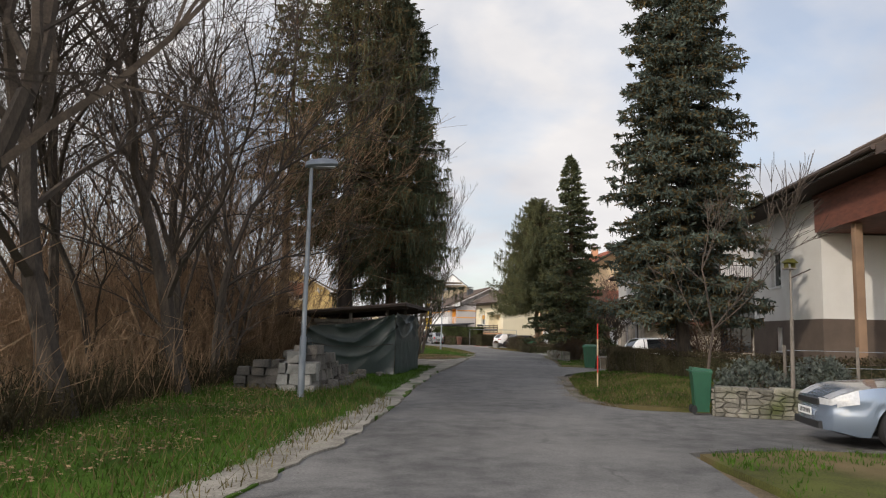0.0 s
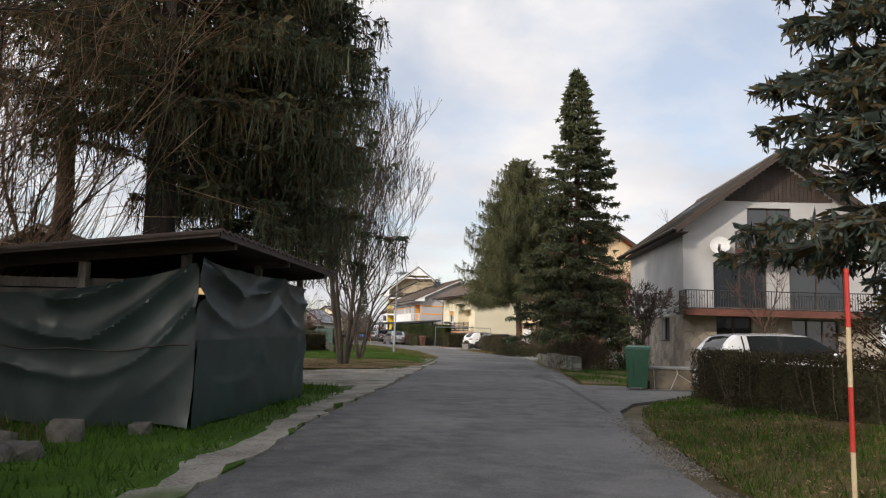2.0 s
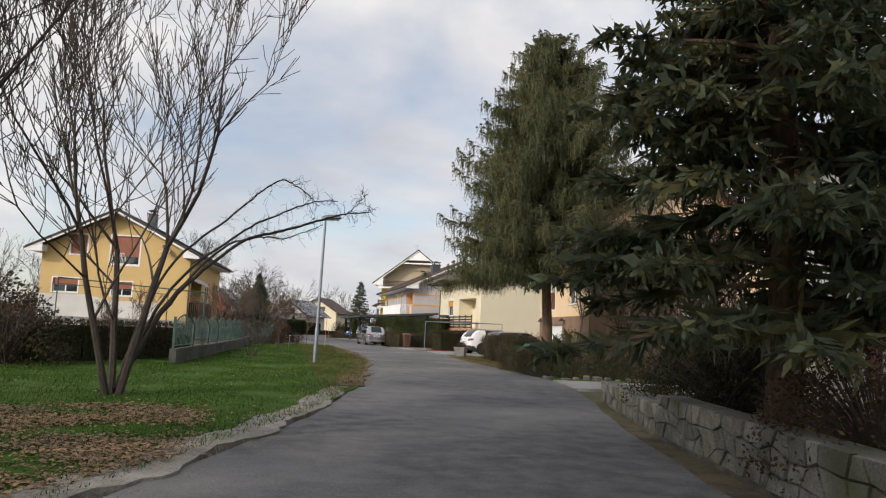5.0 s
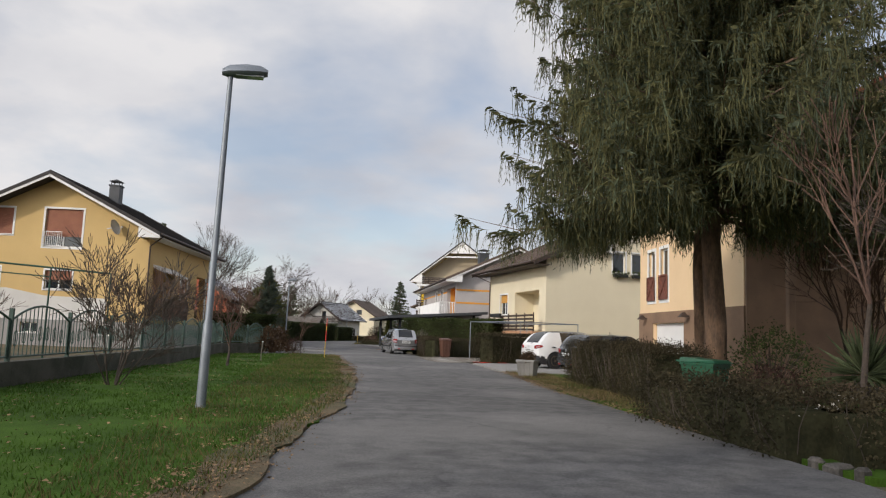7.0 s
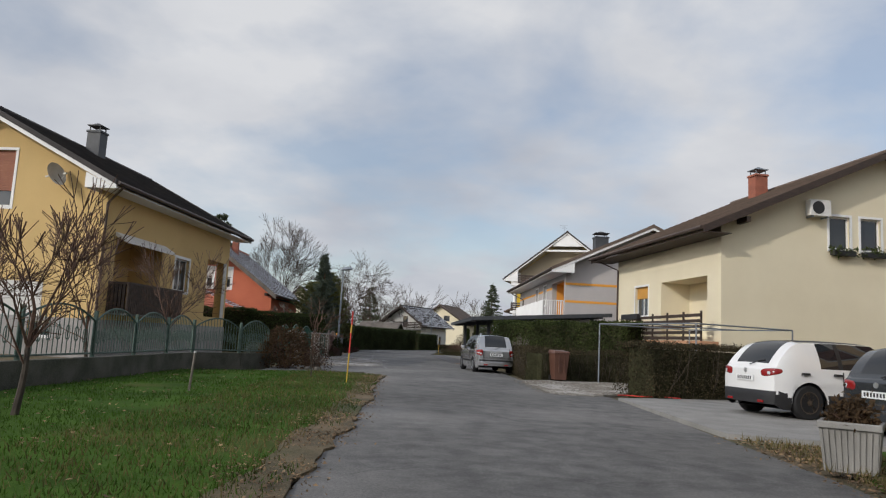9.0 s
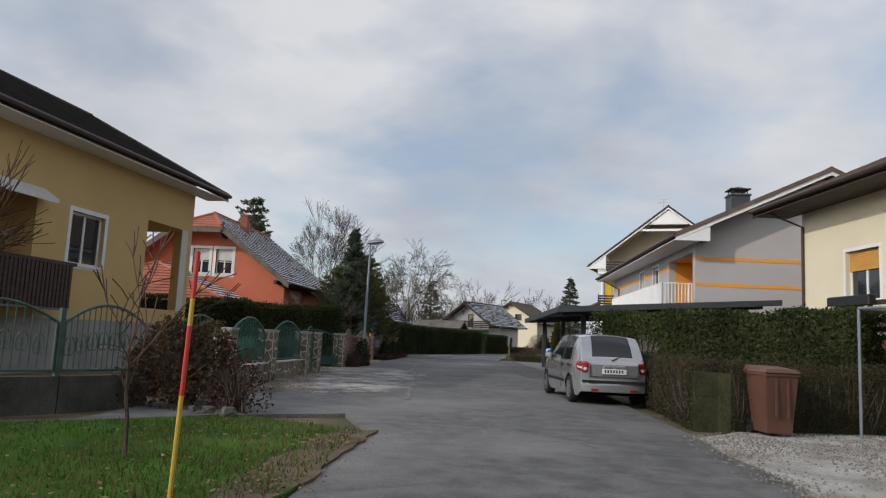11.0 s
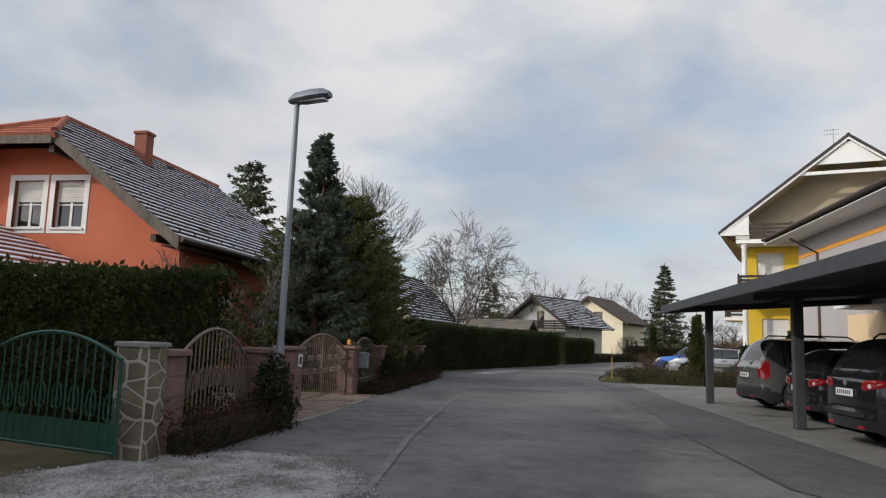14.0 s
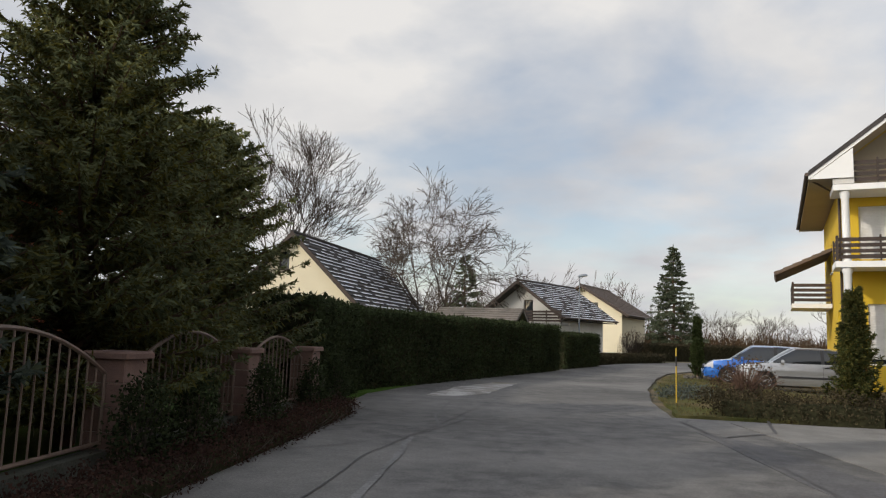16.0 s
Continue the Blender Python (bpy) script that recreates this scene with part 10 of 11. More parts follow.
fc = [(0, 0), (1.7, -4.6), (5.2, -3.2), (3.6, 1.2)]
for x, y in fc:
    part("post", Buf().tube([(x, y, -0.1), (x, y, 2.05)], 0.025, 8), GALV, fr_)
for (xa, ya), (xb, yb) in zip(fc, fc[1:] + fc[:1]):
    part("pipe", Buf().tube([(xa, ya, 2.05), (xb, yb, 2.05)], 0.022, 8), GALV, fr_)
part("pipe", Buf().tube([(0.8, -2.3, 2.05), (4.4, -1.0, 2.05)], 0.018, 8), GALV, fr_)
MHR = 0.33
mh = thing("manhole_cover", "dark iron manhole cover in the asphalt", "manhole cover", pose(13.7, 37.8, 0.0))
part("lid", Buf().lathe([(MHR, -0.03), (MHR, 0.010), (MHR - 0.03, 0.012), (MHR - 0.04, 0.006), (0.02, 0.006)], 24), IRON_BLACK, mh)
part("frame", Buf().lathe([(MHR + 0.06, -0.03), (MHR + 0.06, 0.006), (MHR + 0.004, 0.007), (MHR + 0.004, -0.03)], 24), CONCRETE, mh)
dg = thing("street_drain", "rusty iron street drain let into the asphalt", "drain", pose(18.75, 106.25, 0, 0, 0, 22))
part("frame", Buf().box(-0.42, 0.42, -0.30, -0.24, -0.03, 0.016).box(-0.42, 0.42, 0.24, 0.30, -0.03, 0.016).box(-0.42, -0.36, -0.24, 0.24, -0.03, 0.016).box(0.36, 0.42, -0.24, 0.24, -0.03, 0.016), BROWN_BASE, dg)
# Black plate just under the bars stands for the dark of the opening.
part("pit", Buf().box(-0.36, 0.36, -0.24, 0.24, -0.03, 0.0105), IRON_BLACK, dg)
for i in range(9):
    part("bar", Buf().box(-0.34 + i * 0.08, -0.30 + i * 0.08, -0.24, 0.24, -0.02, 0.014), BROWN_BASE, dg)
fd = thing("bird_feeder", "small wooden bird feeder on a tall grey pole", "bird feeder", pose(10.9, 14.7, 0))
part("pole", Buf().tube([(0, 0, -0.1), (0.02, 0, 1.9)], [0.042, 0.038], 8).tube([(0.02, 0, 1.9), (0.02, 0, 2.9)], 0.022, 7), WOOD_GREY, fd)
part("arm", Buf().tube([(0.02, 0, 2.72), (0.45, -0.05, 2.92)], 0.014, 6), WOOD_DARK, fd)
part("tray", Buf().box(-0.10, 0.12, -0.08, 0.08, 2.90, 2.93), WOOD_GREY, fd)
part("roof", Buf().hexa([(-0.13, -0.1, 3.03), (0.15, -0.1, 3.03), (0.15, 0.1, 3.03), (-0.13, 0.1, 3.03)], [(0.0, -0.1, 3.12), (0.02, -0.1, 3.12), (0.02, 0.1, 3.12), (0.0, 0.1, 3.12)]).box(-0.08, -0.06, -0.06, 0.06, 2.93, 3.03).box(0.08, 0.10, -0.06, 0.06, 2.93, 3.03), THUJA_GOLD, fd, "yellowed little roof")
wf = thing("wire_fence", "garden fence of wire and wooden posts", "fence", pose(11.4, 15.6, 0, 0, 0, -16.5))
for i in range(7):
    part("post", Buf().tube([(i * 1.5, 0, -0.1), (i * 1.5, 0, 1.35)], 0.035, 7), WOOD_GREY, wf)
for z in (0.5, 0.9, 1.25):
    part("wire", Buf().tube([(0, 0, z), (9.0, 0, z)], 0.008, 4), GALV, wf)
wf = thing("wire_fence", "low wire mesh fence with thin posts", "fence", pose(-7, 51.0, 0))
pts = [(0, 0), (8.6, 3.5), (13.0, 8.4), (15.3, 12.9)]
for (xa, ya), (xb, yb) in zip(pts, pts[1:]):
    n = int(math.hypot(xb - xa, yb - ya) / 2)
    for i in range(n):
        x, y = xa + (xb - xa) * i / n, ya + (yb - ya) * i / n
        part("post", Buf().tube([(x, y, -0.1), (x, y, 1.3)], 0.025, 6), GALV, wf)
    for z in (0.35, 0.8, 1.25):
        part("wire", Buf().tube([(xa, ya, z), (xb, yb, z)], 0.008, 4), GALV, wf)
tr = thing("trellis", "thin pipe trellis behind the green fence", "trellis", pose(1.0, 76.0, 0))
for x in (0.0, 2.6, 5.2, 7.0):
    part("post", Buf().tube([(x, 0, -0.1), (x, 0, 3.2 - x * 0.06)], 0.03, 6), IRON_GREEN, tr)
part("pipe", Buf().tube([(0, 0, 3.2), (7.0, 0, 2.78)], 0.03, 6), IRON_GREEN, tr)
part("pipe", Buf().tube([(0, 0, 2.9), (5.2, 0, 2.6)], 0.02, 6), IRON_GREEN, tr)
hs = thing("garden_hose", "orange garden hose on the drive edge", "hose", pose(21.5, 85.0, 0.03))
part("hose", Buf().tube([(0.05 + 1.6 * t / 14, 0.12 * math.sin(t * 0.8) + 0.012 * t, 0.02) for t in range(15)], 0.014, 6), POLE_RED, hs)
for i, (x, y, s) in enumerate(((12.9, 90.2, 0.16), (13.25, 90.05, 0.2), (12.6, 90.35, 0.12))):
    st_ = tagged(new("rubble_block", LUMP[i]), "white stone at the lawn edge", "stone", "white stones by the shrub")
    st_.matrix_world = pose(x, y, 0.03, 0, 0, 40 * i) @ Matrix.Diagonal((s, s * 0.7, s * 0.6, 1))
for i in range(11):
    a = 2 * math.pi * i / 11
    st_ = tagged(new("rubble_block", LUMP[i % 3]), "white stone ringing the narrow cypress", "stone", "stone ring")
    st_.matrix_world = pose(20.98 + 0.5 * math.cos(a), 145.6 + 0.5 * math.sin(a), 0.02, 0, 0, 50 * i) @ Matrix.Diagonal((0.16, 0.13, 0.12, 1))
sh2 = thing("garden_shed", "grey low shed roof behind the tall hedge", "shed", pose(8.6, 152.0, 0, 0, 0, -12))
part("wall", Buf().box(0, 4.2, 0, 3.4, -0.1, 2.1), WOOD_GREY, sh2)
slope(sh2, (-0.3, -0.3, 2.1), (4.5, -0.3, 2.1), (4.5, 1.7, 3.1), (-0.3, 1.7, 3.1), 8, ROOF_GREY)
slope(sh2, (4.5, 3.7, 2.1), (-0.3, 3.7, 2.1), (-0.3, 1.7, 3.1), (4.5, 1.7, 3.1), 8, ROOF_GREY)

# ---- parked cars ----
def car(label, m, paint, L, W, H, profile, wheel_r=0.31, axles=(0.18, 0.80), rim=None, clear=0.18, front_view=True, plate=True, bump=None, rails=False, dark_sill=False, tail="side", wheel_w=0.2, style="", dark_roof=False):
    """A car along local x, nose at +x, standing on z = 0. profile: (hood z, belt z, windscreen foot, roof front, roof rear, rear glass foot, tail z), lengths as shares of L from the tail."""
    hood, belt, x_ws, x_rf, x_rr, x_rg, tail_z = profile
    c = thing("car", label, "car", m)
    n = 72
    hw = W / 2
    ax = [a * L for a in axles]
    arch = wheel_r + 0.05

    def low(x):
        z = clear
        for a in ax:
            d = abs(x - a)
            if d < arch:
                z = max(z, wheel_r + math.sqrt(arch * arch - d * d))
        u = x / L
        if u > 0.93:
            z = max(z, clear + (u - 0.93) * 0.9)
        if u < 0.04:
            z = max(z, clear + (0.04 - u) * 2.5)
        return z

    def roof_z(x):
        u = x / L
        zr = H - 0.035 * ((u - 0.42) / 0.3) ** 2
        if u >= x_ws:
            k = (u - x_ws) / (1 - x_ws)
            z = belt + 0.015 + (hood - belt - 0.015) * min(1, k * 1.15)
            return z - 0.15 * max(0.0, (k - 0.55) / 0.45) ** 2.6
        if u > x_rf:
            k = (u - x_rf) / (x_ws - x_rf)
            z1 = H - 0.035 * ((x_rf - 0.42) / 0.3) ** 2
            return z1 + (belt + 0.015 - z1) * (k ** 1.12)
        if u < x_rg:
            return tail_z + (belt + 0.015 - tail_z) * (u / max(x_rg, 0.001)) ** 0.6
        if u < x_rr:
            k = (u - x_rg) / (x_rr - x_rg)
            z1 = H - 0.035 * ((x_rr - 0.42) / 0.3) ** 2
            return belt + 0.015 + (z1 - belt - 0.015) * math.sin(k * math.pi / 2) ** 0.85
        return zr

    def half(x):            # half width along the body: rounded nose and tail
        u = x / L
        k = 1.0
        if u > 0.80:
            k -= 0.24 * ((u - 0.80) / 0.20) ** 2.6
        if u < 0.16:
            k -= 0.15 * ((0.16 - u) / 0.16) ** 2.4
        return hw * k
    xf0, xf1, xr1, xr0 = x_ws * L, x_rf * L, x_rr * L, x_rg * L
    xb = xr0 + (xf0 - xr0) * 0.47
    bh, rh = hw - 0.05, hw * 0.73
    keys = [0.0, 0.02, 0.05, 0.09, 0.14, 0.2, xr0, xr1, xr1 + 0.10, xb - 0.06, xb + 0.06, xf1, xf0, xf0 - 0.16, L - 0.2, L - 0.12, L - 0.06, L - 0.025, L]
    keys += [i * L / n for i in range(n + 1)] + [a + arch * math.sin(math.radians(q)) for a in ax for q in range(-90, 91, 12)]
    xs = []
    for x in sorted(max(0.0, min(L, k)) for k in keys):
        if not xs or x - xs[-1] > 0.012 or x in (xr0, xr1, xf1, xf0):
            xs.append(x)
    LOW, GRN, TOP = 11, 5, 6         # rows: flank, side glass band, roof to the middle line
    rows = LOW + GRN + TOP

    def section(x):
        """One flank, from the sill over the roof's edge to the middle line."""
        lo, zt, h_ = low(x), roof_z(x), half(x)
        zb = min(belt, zt - 0.012)
        out = []
        for j in range(LOW):
            z = lo + (zb - lo) * j / (LOW - 1)
            q = (z - clear) / (belt - clear)
            y = h_ - 0.045 * max(0, 1 - q / 0.3) ** 2 - 0.05 * max(0, (q - 0.55) / 0.45) ** 1.8 - (0.012 if 0.46 < q < 0.56 else 0)
            out.append((y, z))
        yb = out[-1][0]
        f = min(1.0, max(0.0, (zt - zb) / (H - belt)))
        ye = yb - (yb - rh * h_ / hw) * f
        ze = zt - 0.012 - 0.05 * f
        for j in range(1, GRN + 1):
            k = j / GRN
            out.append((yb + (ye - yb) * k + 0.025 * f * math.sin(math.pi * k), zb + (ze - zb) * k))
        for j in range(1, TOP + 1):
            k = j / TOP
            out.append((ye * (1 - k), ze + (zt - ze) * (1 - (1 - k) ** 2.2)))
        return out
    secs = [section(x) for x in xs]
    bins = {}

    def face(key, pts):
        bins.setdefault(key, Buf()).add(pts, [tuple(range(len(pts)))])

    def kind_of(xm, ym, zm, j=None):
        q = (zm - clear) / (belt - clear)
        if tail == "tall" and xm < 0.20 and lamp_lo < zm < lamp_hi and abs(ym) > half(0.0) * lamp_in:
            return "tail_lamp"
        if xm > L - 0.30 and 0.56 < q < 0.86 and abs(ym) > half(L) * 0.52:
            return "headlamp"
        if j is not None and LOW - 1 <= j < LOW + GRN - 1 and xm < xf0 - 0.1 and xm > xr0 + 0.05:
            if xr1 + 0.02 < xm < xr1 + (0.16 if style != "cross" else 0.3) and xm < xb - 0.4:
                return "body"
            if xb - 0.05 < xm < xb + 0.05:
                return "pillar_trim"
            return "front_window" if xm > xb else "rear_side_window" if xm > xr1 else "body"
        if j is not None and j >= LOW + GRN:
            if xf1 + 0.02 < xm < xf0 - 0.04:
                return "windscreen"
            if xr0 + 0.02 < xm < xr1 - 0.02 and j >= LOW + GRN + 1:
                return "rear_window"
            if dark_roof and xr1 <= xm <= xf1:
                return "roof"
        if bump and (q < 0.26 or (q < 0.40 and (xm < 0.22 or xm > L - 0.25))):
            return "bumper"
        return "body"
    if tail == "high":
        lamp_lo, lamp_hi, lamp_in = belt - 0.17, belt - 0.01, 0.66
    elif tail == "tall":
        lamp_lo, lamp_hi, lamp_in = belt - 0.30, belt + 0.12, 0.80
    else:
        lamp_lo, lamp_hi, lamp_in = belt - 0.24, belt - 0.04, 0.76
    for i in range(len(xs) - 1):
        for j in range(rows - 1):
            for sy in (-1, 1):
                p = [(xs[i], sy * secs[i][j][0], secs[i][j][1]), (xs[i + 1], sy * secs[i + 1][j][0], secs[i + 1][j][1]), (xs[i + 1], sy * secs[i + 1][j + 1][0], secs[i + 1][j + 1][1]), (xs[i], sy * secs[i][j + 1][0], secs[i][j + 1][1])]
                c4 = [sum(q[k] for q in p) / 4 for k in range(3)]
                key = kind_of(c4[0], c4[1], c4[2], j)
                face((key, sy if key in ("front_window", "rear_side_window", "tail_lamp", "headlamp", "pillar_trim") else 0), p if sy < 0 else p[::-1])
    # rounded end faces
    for e, sg in ((0, -1), (len(xs) - 1, 1)):
        sec = secs[e]
        NC = 14

        def cap(j, k):
            y, z = sec[j]
            t = k / NC * 2 - 1
            zz = (z - clear) / (belt - clear)
            bulge = (0.07 if sg < 0 else 0.09) * (1 - abs(t) ** 3)
            if zz < 0.42:
                bulge += 0.035 * (1 - abs(t) ** 6)
            return (xs[e] + sg * bulge, y * t, z + (sec[-1][1] - sec[LOW - 1][1]) * (1 - t * t) * (1 if j >= LOW - 1 else 0))
        for j in range(LOW - 1):
            for k in range(NC):
                p = [cap(j, k), cap(j, k + 1), cap(j + 1, k + 1), cap(j + 1, k)]
                c4 = [sum(q[m_] for q in p) / 4 for m_ in range(3)]
                key = kind_of(c4[0], c4[1], c4[2])
                face((key, (1 if c4[1] > 0 else -1) if key in ("tail_lamp", "headlamp") else 0), p[::-1] if sg < 0 else p)
        p = [(xs[e], sy * sec[j][0], sec[j][1]) for sy in (-1, 1) for j in (range(LOW - 1, rows) if sy < 0 else range(rows - 2, LOW - 2, -1))]
        face(("body", 0), p)
    face(("underside", 0), [(0.1, -hw * 0.85, clear + 0.02), (0.1, hw * 0.85, clear + 0.02), (L - 0.1, hw * 0.85, clear + 0.02), (L - 0.1, -hw * 0.85, clear + 0.02)])
    looks = {"body": paint, "roof": PLASTIC_BLACK, "bumper": bump or paint, "tail_lamp": LAMP_RED, "headlamp": LAMP_CLEAR, "pillar_trim": PLASTIC_BLACK, "underside": PLASTIC_BLACK}
    for (key, sy), b in sorted(bins.items()):
        # weld the faces of one part into a smooth sheet
        bm = bmesh.new()
        vv = [bm.verts.new(p) for p in b.v]
        for f_ in b.f:
            bm.faces.new([vv[q] for q in f_])
        bmesh.ops.remove_doubles(bm, verts=bm.verts, dist=0.0012)
        me = bpy.data.meshes.new(key)
        bm.to_mesh(me)
        bm.free()
        me.materials.append(looks.get(key, CAR_GLASS))
        me.polygons.foreach_set("use_smooth", [True] * len(me.polygons))
        me.set_sharp_from_angle(angle=radians(38))
        pt = part({"front_window": "side_window", "rear_side_window": "side_window"}.get(key, key), me, None, c, {"tail_lamp": "red tail lamp", "headlamp": "clear headlamp"}.get(key, ""))
        if key not in looks:
            pt.visible_shadow = False
    # domed tail lamps wrapped round the rear corners
    def flank(x, z):
        q = (z - clear) / (belt - clear)
        return half(x) - 0.045 * max(0, 1 - q / 0.3) ** 2 - 0.05 * max(0, (q - 0.55) / 0.45) ** 1.8

    def skin(s, z, sy, off):
        """A point on the corner, s metres from it: below zero on the rear, above on the flank."""
        def at(r):
            if r >= 0:
                return Vector((r, flank(r, z), 0))
            t = max(0.0, 1 + r / flank(0.0, z))
            return Vector((-0.07 * (1 - t ** 3), flank(0.0, z) * t, 0))
        p, d = at(s), at(s + 0.02) - at(s - 0.02)
        nrm = Vector((-d.y, d.x, 0)).normalized()
        p = p + nrm * off
        return (p.x, sy * p.y, z)
    if tail != "tall":
        s0, s1, z0_, z1_ = (-0.30, 0.16, belt - 0.17, belt - 0.03) if tail == "high" else (-0.14, 0.24, belt - 0.215, belt - 0.005)
        for sy in (-1, 1):
            vs = [skin((s0 + s1) / 2, (z0_ + z1_) / 2, sy, 0.02)]
            NA, ex = 32, 0.7 if tail == "high" else 0.5
            for r, off in ((0.5, 0.018), (0.8, 0.014), (0.95, 0.008), (1.0, 0.002), (1.0, -0.012)):
                for a in range(NA):
                    ca, sa = math.cos(2 * math.pi * a / NA), math.sin(2 * math.pi * a / NA)
                    u, v = math.copysign(abs(ca) ** ex, ca), math.copysign(abs(sa) ** ex, sa)
                    v *= 1 - (0.22 if tail == "high" else 0.34) * u        # slimmer towards the front
                    vs.append(skin((s0 + s1) / 2 + (s1 - s0) / 2 * r * u, (z0_ + z1_) / 2 + (z1_ - z0_) / 2 * r * v + 0.03 * r * u, sy, off))
            fs = [(0, 1 + a, 1 + (a + 1) % NA) for a in range(NA)] + [(1 + k * NA + a, 1 + (k + 1) * NA + a, 1 + (k + 1) * NA + (a + 1) % NA, 1 + k * NA + (a + 1) % NA) for k in range(4) for a in range(NA)]
            lens = part("tail_lamp", Buf().add(vs, fs if sy < 0 else [q[::-1] for q in fs]), LAMP_RED, c, "red tail lamp", smooth=True)
            zc_ = (z0_ + z1_) / 2
            zc_ -= 0.03 if tail == "side" else 0.0
            sc_ = s0 + 0.07 if tail == "side" else (s0 + s1) / 2 - 0.02
            cl = [skin(sc_, zc_ - 0.02, sy, 0.026)] + [skin(sc_ + 0.038 * math.cos(2 * math.pi * a / 14), zc_ - 0.02 + 0.034 * math.sin(2 * math.pi * a / 14), sy, 0.0225) for a in range(14)]
            fs = [(0, 1 + a, 1 + (a + 1) % 14) for a in range(14)]
            if tail == "side":
                part("indicator", Buf().add([skin(s0 + 0.13 + q * 0.15, z0_ + 0.052 + r * 0.042 + 0.02 * q, sy, 0.021 + 0.003 * r * (1 - r)) for r in (0, 1) for q in (0, 0.33, 0.66, 1)], [((k, k + 1, k + 5, k + 4) if sy < 0 else (k + 4, k + 5, k + 1, k)) for k in range(3)]), LAMP_CLEAR, lens, "clear indicator strip")
            part("reversing_lamp", Buf().add(cl, fs if sy < 0 else [q[::-1] for q in fs]), LAMP_CLEAR, lens, "clear reversing lamp", smooth=True)
    # inside: floor mass, seats
    inn = Buf().box(0.12 * L, x_ws * L - 0.1, -hw * 0.86, hw * 0.86, clear + 0.1, belt - 0.35)
    for sx in (0.44, 0.30):
        for sy in (-0.36, 0.36):
            inn.bbox(sx * L, sx * L + 0.16, sy - 0.24, sy + 0.24, belt - 0.4, H - 0.36, 0.05).bbox(sx * L + 0.02, sx * L + 0.12, sy - 0.12, sy + 0.12, H - 0.36, H - 0.2, 0.03)
    part("interior", inn, PLASTIC_BLACK, c)
    # wheels
    for a in ax:
        part("wheel_well", Buf().box(a - arch, a + arch, -hw * 0.80, hw * 0.80, clear + 0.06, wheel_r + arch * 0.9), PLASTIC_BLACK, c)
        for sy in (-1, 1):
            w = part("wheel", Buf(pose(a, sy * (hw - wheel_w * 0.5 - 0.01), wheel_r, 90, 0, 0)).lathe([(wheel_r * 0.62, -wheel_w / 2), (wheel_r * 0.93, -wheel_w / 2), (wheel_r, -wheel_w * 0.32), (wheel_r, wheel_w * 0.32), (wheel_r * 0.93, wheel_w / 2), (wheel_r * 0.62, wheel_w / 2)], 24), RUBBER, c, smooth=True)
            rm = Buf(pose(a, sy * (hw - 0.022), wheel_r, 90, 0, 0))
            sd = -sy
            for s in range(7):
                t = 2 * math.pi * s / 7
                ca, sa = math.cos(t), math.sin(t)
                r0, r1, wd = wheel_r * 0.12, wheel_r * 0.62, wheel_r * 0.10
                rm.hexa([(ca * r0 - sa * wd, sa * r0 + ca * wd, -0.012), (ca * r0 + sa * wd, sa * r0 - ca * wd, -0.012), (ca * r1 + sa * wd * 1.5, sa * r1 - ca * wd * 1.5, -0.012), (ca * r1 - sa * wd * 1.5, sa * r1 + ca * wd * 1.5, -0.012)],
                        [(ca * r0 - sa * wd, sa * r0 + ca * wd, 0.012), (ca * r0 + sa * wd, sa * r0 - ca * wd, 0.012), (ca * r1 + sa * wd * 1.5, sa * r1 - ca * wd * 1.5, 0.012), (ca * r1 - sa * wd * 1.5, sa * r1 + ca * wd * 1.5, 0.012)])
            rm.lathe([(wheel_r * 0.16, -0.018), (wheel_r * 0.16, 0.018), (0.01, 0.022)], 12)
            vs = [(q * math.cos(2 * math.pi * j / 24), q * math.sin(2 * math.pi * j / 24), z) for q, z in ((wheel_r * 0.58, -0.014), (wheel_r * 0.64, -0.016), (wheel_r * 0.64, 0.016), (wheel_r * 0.58, 0.014)) for j in range(24)]
            rm.add(vs, [(i * 24 + j, i * 24 + (j + 1) % 24, ((i + 1) % 4) * 24 + (j + 1) % 24, ((i + 1) % 4) * 24 + j) for i in range(4) for j in range(24)])
            part("rim", rm, rim or RIM, w)
            part("hub", Buf(pose(a, sy * (hw - 0.06), wheel_r, 90, 0, 0)).lathe([(wheel_r * 0.6, -0.01), (wheel_r * 0.6, 0.01), (0.01, 0.01)], 20), PLASTIC_BLACK, w)
    # trim
    if not bump:
        part("bumper_strip", Buf().box(-0.115, -0.055, -half(0) * 0.80, half(0) * 0.80, clear + 0.285, clear + 0.345).box(-0.06, -0.02, -half(0) * 0.97, half(0) * 0.97, clear + 0.285, clear + 0.345), PLASTIC_BLACK, c)
    for sy in (-1, 1):
        part("reflector", Buf().bbox(-0.105, -0.05, sy * half(0.0) * 0.6 - 0.08, sy * half(0.0) * 0.6 + 0.08, clear + 0.12, clear + 0.165, 0.008), LAMP_RED, c)
        mr_ = part("mirror", Buf().bbox(xf0 - 0.44, xf0 - 0.32, min(sy * (hw - 0.03), sy * (hw + 0.15)), max(sy * (hw - 0.03), sy * (hw + 0.15)), belt + 0.01, belt + 0.12, 0.035), paint, c, smooth=True)
        for x in (xb - 0.22, xr0 + 0.42 + 0.1 * L * 0.1):
            part("door_handle", Buf().bbox(x, x + 0.18, min(sy * (hw - 0.03), sy * (hw + 0.03)), max(sy * (hw - 0.03), sy * (hw + 0.03)), belt - 0.13, belt - 0.085, 0.01), PLASTIC_BLACK, c)
